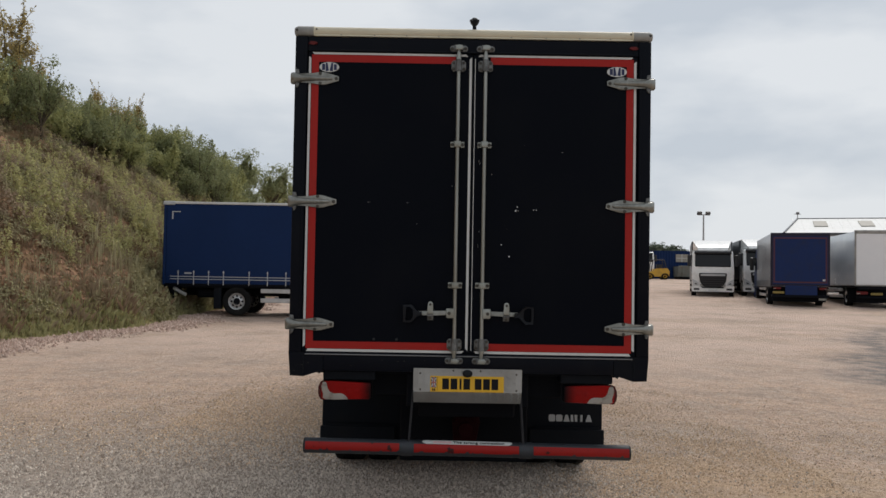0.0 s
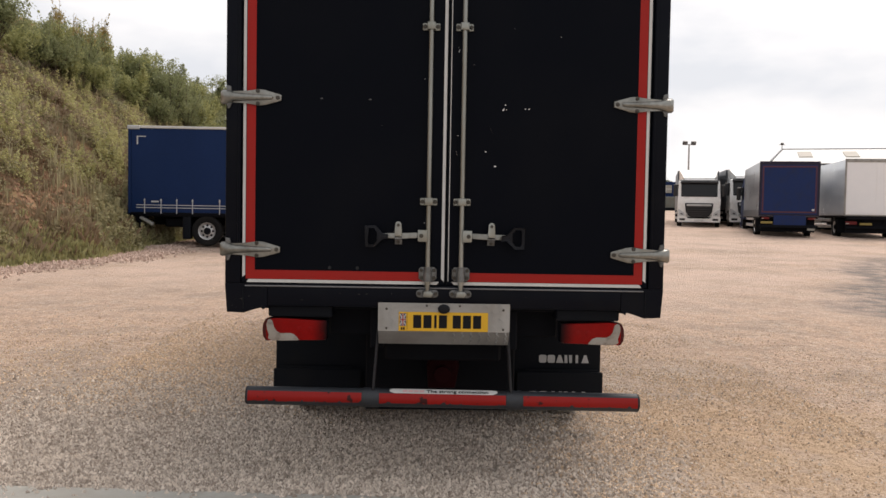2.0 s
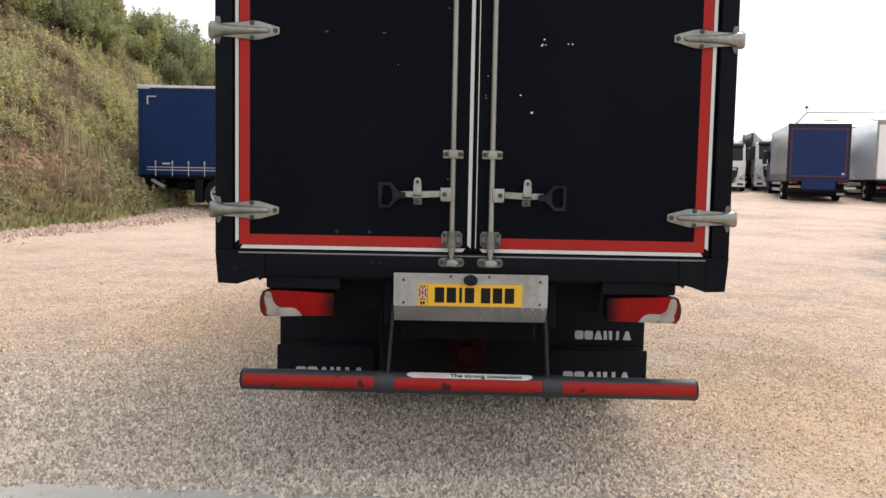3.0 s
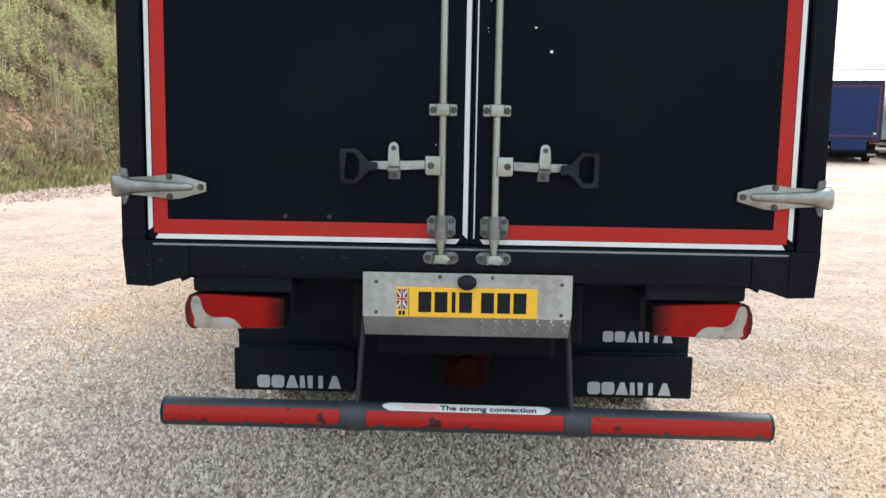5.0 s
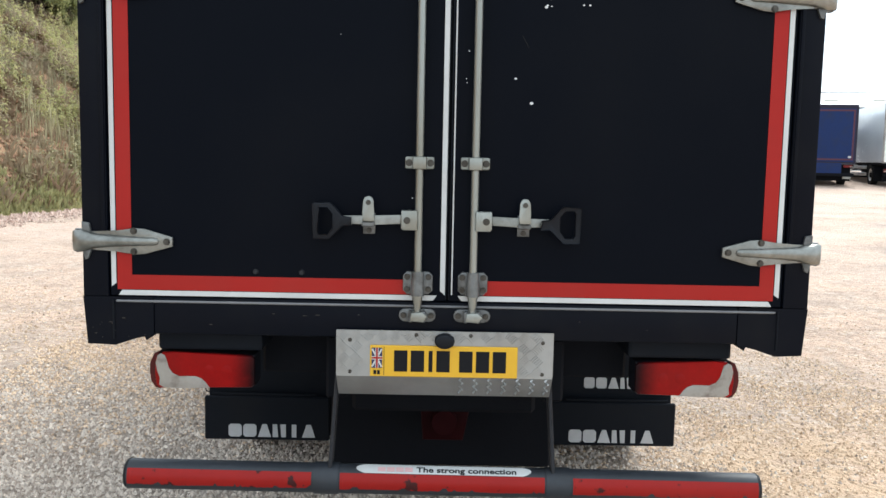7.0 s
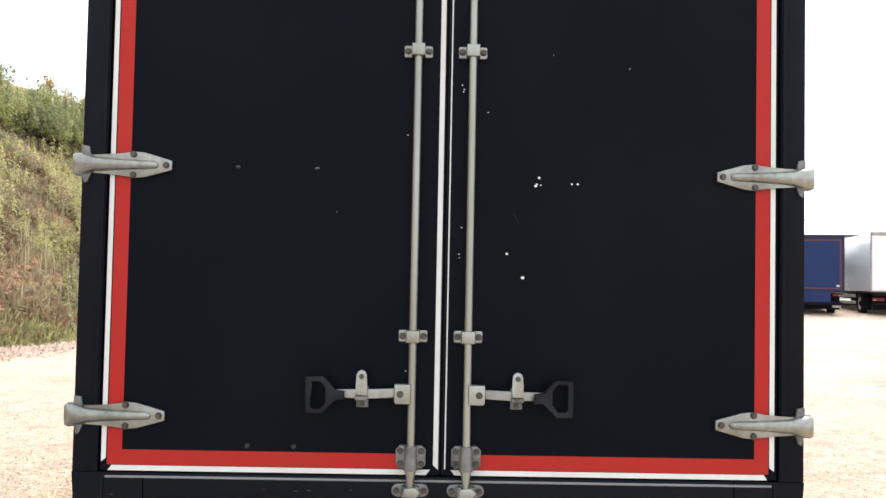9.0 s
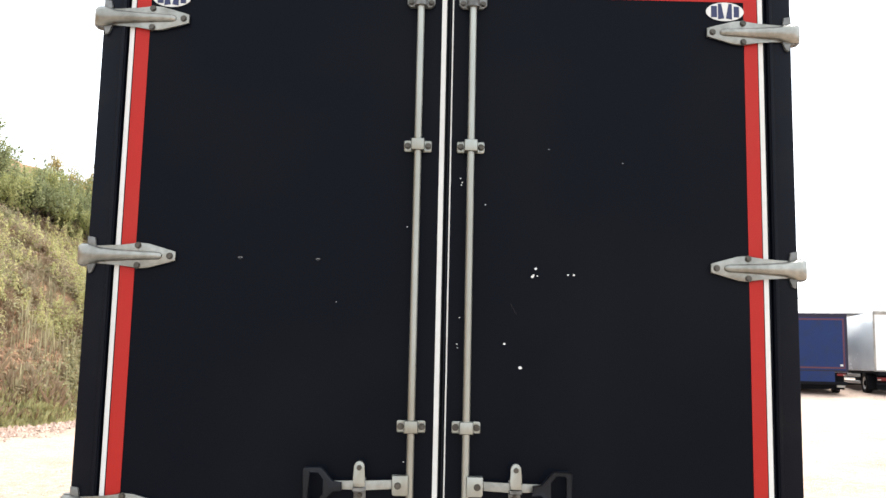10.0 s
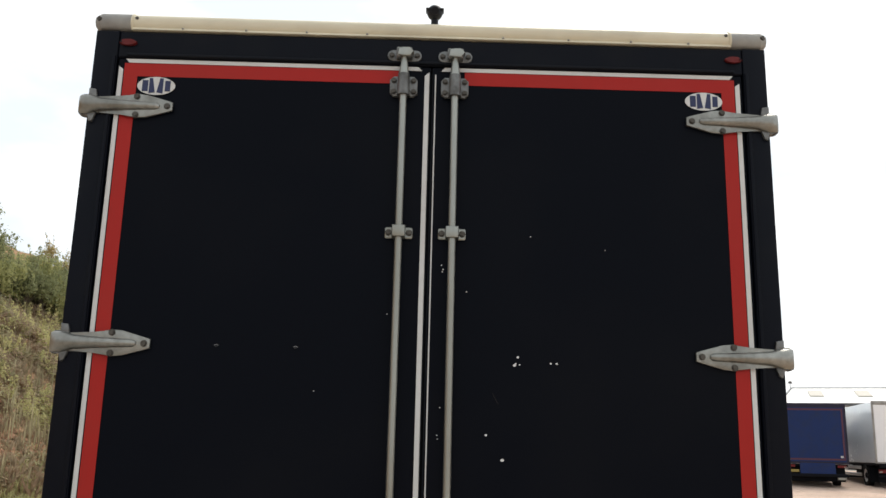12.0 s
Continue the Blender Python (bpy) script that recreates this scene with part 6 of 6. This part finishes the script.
# ---- vegetation ----
def blades_mesh(name, px, py, pz, heights, mat, rng, per=5, lean=0.5, width=0.05):
    """Tufts: bent blades fanning out of each spot, two triangles a blade."""
    k = len(px)
    a = rng.uniform(0, 2 * np.pi, (k, per))
    h = heights[:, None] * rng.uniform(0.55, 1.1, (k, per))
    out = lean * h * rng.uniform(0.3, 1.2, (k, per))
    w = width * rng.uniform(0.6, 1.4, (k, per))
    ca, sa = np.cos(a), np.sin(a)
    b0 = np.stack([px[:, None] + 0.05 * ca - w * sa, py[:, None] + 0.05 * sa + w * ca, pz[:, None] - 0.05 + 0 * a], -1)
    b1 = np.stack([px[:, None] + 0.05 * ca + w * sa, py[:, None] + 0.05 * sa - w * ca, pz[:, None] - 0.05 + 0 * a], -1)
    m0 = np.stack([px[:, None] + 0.45 * out * ca - 0.8 * w * sa, py[:, None] + 0.45 * out * sa + 0.8 * w * ca, pz[:, None] + 0.6 * h], -1)
    tip = np.stack([px[:, None] + out * ca, py[:, None] + out * sa, pz[:, None] + h], -1)
    v = np.stack([b0, b1, m0, tip], 2).reshape(-1, 3)
    i = 4 * np.arange(k * per)[:, None]
    f = np.concatenate([i + np.array([[0, 1, 2]]), i + np.array([[2, 1, 3]])])
    return raw_mesh(name, v, f, mat)


def leaf_cloud(centres, normals, sizes, rng, droop=0.5):
    """Folded leaves: four corners each, turned about at random round a direction."""
    k = len(centres)
    d = normals + rng.normal(0, droop, (k, 3))
    d /= np.linalg.norm(d, axis=1)[:, None]
    u = np.cross(d, rng.normal(0, 1, (k, 3)))
    u /= np.linalg.norm(u, axis=1)[:, None]
    w = np.cross(d, u)
    s = sizes[:, None]
    v = np.stack([centres - u * s, centres + w * s * 0.45 + d * s * 0.15, centres + u * s, centres - w * s * 0.45 + d * s * 0.15], 1)
    i = 4 * np.arange(k)[:, None]
    f = np.concatenate([i + np.array([[0, 1, 2]]), i + np.array([[0, 2, 3]])])
    return v.reshape(-1, 3), f


def limb_mesh(bm, a, b, r0, r1, segs=7):
    return rod(bm, a, b, r0, segs, r1)


def tree_model(name, label, height, spread, mat, seed, leaves=3800, leaf=0.10, lobes=14, stem=0.10, bare=0.18, spikes=0):
    """A tree or tall bush: a forking trunk, and a crown of leaf clumps along its limbs, with gaps."""
    r = np.random.default_rng(seed)
    ob = thing(name, label, "tree" if height > 5 else "bush")
    bm = bmesh.new()
    fork = Vector((0.05 * r.normal(), 0.05 * r.normal(), bare * height))
    limb_mesh(bm, (0, 0, -0.3), fork, stem, stem * 0.75, 9)
    clumps = []
    for k in range(lobes):
        a = 2 * math.pi * (k + r.uniform(-0.4, 0.4)) / lobes * 2.4
        up = r.uniform(0.12, 1.0)
        wide = spread * (1.0 - 0.55 * max(0.0, up - 0.45) / 0.55) * r.uniform(0.45, 1.0)
        tip = Vector((wide * math.cos(a), wide * math.sin(a), bare * height + (1 - bare) * height * up * r.uniform(0.85, 1.0)))
        knee = fork.lerp(tip, 0.5) + Vector((0, 0, 0.12 * height * r.uniform(0, 1)))
        limb_mesh(bm, fork, knee, stem * 0.5, stem * 0.3)
        limb_mesh(bm, knee, tip, stem * 0.3, stem * 0.08)
        clumps.append((tip, r.uniform(0.55, 1.0)))
        clumps.append((knee, r.uniform(0.4, 0.75)))
    shoots = []
    for k in range(spikes):
        tip, _ = clumps[int(r.integers(len(clumps)))]
        base = Vector(tip)
        out = Vector((base.x, base.y, 0)).normalized() * 0.28 + Vector((*r.normal(0, 0.14, 2).tolist(), 1.0))
        end = base + out.normalized() * height * r.uniform(0.12, 0.30)
        limb_mesh(bm, base, end, 0.02, 0.005, 4)
        shoots.append((np.array(base), np.array(end)))
    part("trunk", bm, M_BARK, ob, smooth=50)
    weights = np.array([c[1] ** 2 for c in clumps])
    counts = np.maximum(12, (leaves * (0.62 if spikes else 1.0) * weights / weights.sum()).astype(int))
    cs, ns = [], []
    for (c, s), n_ in zip(clumps, counts):
        d = r.normal(0, 1, (n_, 3))
        d /= np.linalg.norm(d, axis=1)[:, None]
        rad = s * spread * 0.40 * r.uniform(0.5, 1.08, (n_, 1)) * (1 + 0.25 * np.sin(7 * d[:, :1] + 5 * d[:, 2:]))
        cs.append(np.array(c)[None] + d * rad * np.array([1, 1, 0.85]))
        ns.append(d + np.array([0, 0, 0.5]))
    for a_, b_ in shoots:
        n_ = int(0.38 * leaves / len(shoots))
        q = r.uniform(-0.1, 1.0, (n_, 1))
        d = r.normal(0, 1, (n_, 3))
        d /= np.linalg.norm(d, axis=1)[:, None]
        cs.append(a_ + (b_ - a_) * q + d * 0.16 * spread * (1.12 - q))
        ns.append(d + np.array([0, 0, 0.4]))
    cs = np.concatenate(cs)
    v, f = leaf_cloud(cs, np.concatenate(ns), r.uniform(0.6, 1.35, len(cs)) * leaf, r)
    raw_mesh("crown", v, f, mat, ob)
    return ob


def place(model, x, y, z, scale, turn):
    c = copy_thing(model, pose(x, y, z, 0, 0, turn))
    c.scale = (scale, scale, scale * random.uniform(0.92, 1.1))
    return c

def sway(a, b, k):
    """A smooth uneven field, about -1 to 1."""
    return (np.sin(a * 0.9 * k + 1.3 * np.sin(b * 0.55 * k + k) + k) * np.sin(b * 1.1 * k + 0.8 * np.sin(a * 0.7 * k)) + 0.6 * np.sin(a * 2.3 * k + b * 1.7 * k + 2 * k)) / 1.5


def slope_spots(n, y0, y1, d0, d1, ease=1.3):
    """Spots on the slope by their stretch along the foot and their way up it; thinner beyond the bend of the bank."""
    yy = y0 + (y1 - y0) * grng.uniform(0, 1, n) ** ease
    dd = d0 + (d1 - d0) * grng.uniform(0, 1, n)
    ok = (dd < 0.28 * (yy - 10.5) + 2.6) | (grng.uniform(0, 1, n) < 0.2)
    return yy[ok], dd[ok]


def leafy_mounds(name, xs, ys, radii, per, sizes, squash, mat, spread=0.35):
    """Low mounds of leaves that hug the slope, the leaves facing out of each mound."""
    n = len(xs)
    d = grng.normal(0, 1, (n * per, 3))
    d[:, 2] = np.abs(d[:, 2])
    d /= np.linalg.norm(d, axis=1)[:, None]
    r = np.repeat(radii, per)[:, None] * grng.uniform(0.65, 1.08, (n * per, 1))
    cen = np.repeat(np.stack([xs, ys, bank_z(xs, ys)], -1), per, 0) + d * r * np.array([1, 1, squash]) + np.array([0, 0, 0.04])
    v, f = leaf_cloud(cen, d + np.array([0.25, -0.1, 0.6]), grng.uniform(*sizes, n * per), grng, spread)
    return raw_mesh(name, v, f, mat)


def tall_weeds(name, xs, ys, heights, per, leaf, mat):
    """Upright plants: leaves round a leaning stem, wide below and tapering to the tip."""
    n = len(xs)
    t = grng.uniform(0.05, 1, (n, per))
    lean = grng.normal(0, 0.16, (n, 2))
    a = grng.uniform(0, 2 * np.pi, (n, per))
    r = heights[:, None] * 0.26 * (1.08 - t) * grng.uniform(0.3, 1.0, (n, per)) + 0.015
    h = heights[:, None] * t
    cen = np.stack([xs[:, None] + lean[:, :1] * h + r * np.cos(a), ys[:, None] + lean[:, 1:] * h + r * np.sin(a), bank_z(xs, ys)[:, None] + h], -1).reshape(-1, 3)
    d = np.stack([np.cos(a), np.sin(a), 0.7 + 0 * a], -1).reshape(-1, 3)
    v, f = leaf_cloud(cen, d, grng.uniform(0.6, 1.3, n * per) * leaf, grng, 0.4)
    return raw_mesh(name, v, f, mat)


grng = np.random.default_rng(11)
# thin dry grass, worn through to red earth in a belt above the foot
gy, gd = slope_spots(44000, 9, 62, 0.1, 12.5)
belt = np.exp(-((gd - 1.5 - 0.35 * np.sin(gy * 0.6)) / 0.75) ** 2) * np.clip(0.75 + 0.9 * sway(gy, gd, 0.8), 0, 1) * np.clip((24 - gy) / 5, 0.25, 1)
scuff = np.clip(sway(gy, gd, 0.55) - 0.45, 0, 1) * np.clip((gd - 3.5) / 2, 0, 1)
ok = grng.uniform(0, 1, len(gy)) > 0.72 * np.clip(belt * 1.2 + scuff, 0, 1)
gy, gd = gy[ok], gd[ok]
gx = foot_x(gy) - gd
grass = blades_mesh("bank_grass", gx, gy, bank_z(gx, gy), grng.uniform(0.08, 0.24, len(gx)) * np.where(sway(gy, gd, 1.2) > 0.4, 1.7, 1.0), M_GRASS, grng, per=7, lean=0.9, width=0.013)
tagged(grass, "dry olive and straw coloured grass covering the bank", "grass", kind="stuff")
# clods and crumbs of red earth where the belt is bare
cy_, cd_ = slope_spots(12000, 10, 30, 0.4, 3.2)
cx_ = foot_x(cy_) - cd_
clods = stone_field("earth_clods", cx_, cy_, 0.015 + 0.06 * grng.uniform(0, 1, len(cx_)) ** 2.5, lambda x, y: bank_z(x, y) - 0.005, M_CLOD, grng)
tagged(clods, "clods of reddish earth on the bare foot of the bank", "earth", kind="stuff")
# low green weeds over the middle of the slope
wy, wd = slope_spots(19000, 9, 60, 0.3, 10.5)
ok = grng.uniform(0, 1, len(wy)) < np.clip(0.5 + 0.7 * sway(wy, wd, 0.9), 0.08, 1) * (1 - 0.85 * np.exp(-((wd - 1.5) / 0.7) ** 2) * (wy < 21))
wy, wd = wy[ok], wd[ok]
weeds = leafy_mounds("bank_weeds", foot_x(wy) - wd, wy, grng.uniform(0.12, 0.42, len(wy)) ** 1.1, 22, (0.025, 0.058), 0.9, M_WEED)
tagged(weeds, "low green weeds and brambles tangled over the bank", "weeds", kind="stuff")
# brown and olive bramble, thickest high on the slope
by_, bd_ = slope_spots(4800, 10, 52, 2.0, 9.0, 1.2)
ok = grng.uniform(0, 1, len(by_)) < np.clip((bd_ - 2.5) / 2.5, 0.12, 1) * np.clip(0.6 + 0.9 * sway(by_, bd_, 0.7), 0.05, 1)
by_, bd_ = by_[ok], bd_[ok]
brambles = leafy_mounds("bank_brambles", foot_x(by_) - bd_, by_, grng.uniform(0.25, 0.75, len(by_)), 110, (0.03, 0.062), 0.72, M_BRAMBLE)
tagged(brambles, "low mounds of brown and olive bramble on the bank", "brambles", kind="stuff")
# tall yellow-green weeds in drifts
ty, td = slope_spots(5200, 10, 44, 1.7, 6.6, 1.2)
ok = (sway(ty + 3, td, 1.1) > 0.0) & (grng.uniform(0, 1, len(ty)) < np.clip(1.25 - np.abs(td - 3.4) / 3.2, 0.1, 1))
ty, td = ty[ok], td[ok]
drifts = tall_weeds("tall_weeds", foot_x(ty) - td, ty, grng.uniform(0.35, 0.95, len(ty)), 44, 0.045, M_TALL)
tagged(drifts, "tall yellow-green weeds in drifts on the bank", "weeds", kind="stuff")
# dark nettles at the foot, round the tail of the backed-up truck
ny, nd = grng.uniform(17.6, 24.5, 260), grng.uniform(-0.1, 1.4, 260)
ok = nd < 0.15 + 0.45 * np.clip(ny - 17.6, 0, 3.4)
ny, nd = ny[ok], nd[ok]
nettles = tall_weeds("nettles", foot_x(ny) - nd, ny, grng.uniform(0.25, 0.65, len(ny)), 60, 0.05, M_NETTLE)
tagged(nettles, "dark green nettles at the foot of the bank", "weeds", kind="stuff")
# fresh grass along the foot
fy_, fd_ = grng.uniform(9, 40, 9000), np.abs(grng.normal(0.15, 0.32, 9000)) - 0.12
fx_ = foot_x(fy_) - fd_
fringe = blades_mesh("foot_grass", fx_, fy_, bank_z(fx_, fy_), grng.uniform(0.06, 0.2, len(fx_)), M_FRINGE, grng, per=7, lean=0.7, width=0.011)
tagged(fringe, "short fresh green grass along the foot of the bank", "grass", kind="stuff")
n_s = 1300
sy_, sd_ = grng.uniform(10, 46, n_s), 0.4 + 5.5 * grng.uniform(0, 1, n_s) ** 1.2
ok = sway(sy_, sd_, 1.4) > -0.1
sx_, sy_ = (foot_x(sy_) - sd_)[ok], sy_[ok]
stalks = blades_mesh("dry_stalks", sx_, sy_, bank_z(sx_, sy_), grng.uniform(0.3, 0.85, len(sx_)), M_STALK, grng, per=3, lean=0.2, width=0.007)
tagged(stalks, "tall pale dry weed stalks near the foot of the bank", "weeds", kind="stuff")

models = [
    tree_model("hedge_bush", "dense dark green hawthorn bush on the bank", 4.2, 1.9, M_LEAF_DARK, 1, spikes=34),
    tree_model("hedge_bush", "green willow bush with upright shoots on the bank", 4.6, 1.7, M_LEAF, 2, spikes=52),
    tree_model("hedge_bush", "rounded green bush on the bank", 3.6, 2.1, M_LEAF, 3, spikes=36),
    tree_model("hedge_tree", "slender young tree with yellowing leaves on the bank", 6.0, 1.55, M_LEAF_GOLD, 4, leaves=3200, spikes=60),
    tree_model("hedge_bush", "tall dark green bush on the bank", 5.0, 2.0, M_LEAF_DARK, 5, spikes=44),
    tree_model("field_tree", "spreading green tree beyond the bank", 7.5, 3.0, M_LEAF_DARK, 6, leaves=3800, leaf=0.16, lobes=18, stem=0.16, bare=0.25, spikes=4),
]
for m_ in models:
    tagged(m_, group="bushes along the bank")
spots = []
random.seed(3)
y = 8.0
while y < 62:
    for row, (dd, low) in enumerate(((7.6, 1), (8.9, 0), (10.4, 0))):
        if row == 0 and y < 20:
            continue
        spots.append((y + random.uniform(-0.7, 0.7), dd + random.uniform(-0.7, 0.7), random.uniform(0.42, 0.60), random.choice((0, 1, 2, 4, 1, 2))))
    y += 2.1
for k, yy in enumerate(np.arange(30, 60, 1.7)):
    for q in range(2):
        spots.append((yy + random.uniform(-0.8, 0.8), random.uniform(max(3.0, 7.3 - 0.22 * (yy - 28)), 7.6), random.uniform(0.38, 0.58), random.choice((0, 1, 2, 4))))
for yy, dd, sc, kd in ((34.5, 8.0, 0.50, 3), (36.6, 7.6, 0.46, 3), (39.0, 8.0, 0.44, 3), (29.2, 8.8, 0.70, 3), (28.5, 9.3, 0.84, 3), (28.0, 11.0, 0.9, 3), (64, 10, 0.5, 5), (68, 9, 0.6, 2), (72, 9, 0.5, 5), (77, 10, 0.55, 5), (82, 9, 0.7, 1), (88, 8.5, 0.65, 5), (96, 9, 0.85, 5), (70, 6, 0.8, 2), (76, 5.5, 0.9, 4), (84, 5, 0.9, 0), (92, 4.5, 1.0, 4), (104, 7, 0.8, 5), (112, 8, 0.8, 5), (60.5, 6.8, 0.72, 5), (66.5, 5.4, 0.66, 5)):
    spots.append((yy, dd, sc, kd))
used = set()
for yy, dd, sc, kd in spots:
    sc *= 1.0 + 0.30 * math.exp(-((yy - 44) / 7) ** 2) - 0.18 * math.exp(-((yy - 60) / 5) ** 2)
    x_ = float(foot_x(yy)) - dd
    z_ = float(bank_z(x_, yy)) - 0.1
    if kd not in used:
        used.add(kd)
        models[kd].matrix_basis = pose(x_, yy, z_, 0, 0, random.uniform(0, 360)) @ Matrix.Diagonal((sc, sc, sc, 1))
    else:
        place(models[kd], x_, yy, z_, sc, random.uniform(0, 360))
# dark trees far beyond the yard
far_tree = tree_model("far_tree", "dark green tree far beyond the yard", 7.5, 3.2, M_LEAF_FAR, 9, leaves=6500, leaf=0.28, lobes=26, stem=0.16, bare=0.12)
tagged(far_tree, group="far trees")
far_tree.matrix_basis = pose(33.4, 127, float(ground_z(33, 127))) @ Matrix.Diagonal((0.98, 0.98, 0.90, 1))
for x_, y_, sc in ((30.0, 128, 0.80), (31.8, 130, 0.93), (35.0, 131, 0.86), (36.4, 129, 0.78), (28.0, 133, 0.82)):
    c = place(far_tree, x_, y_, float(ground_z(x_, y_)), sc, random.uniform(0, 360))
    tagged(c, "dark green tree far beyond the yard", group="far trees")
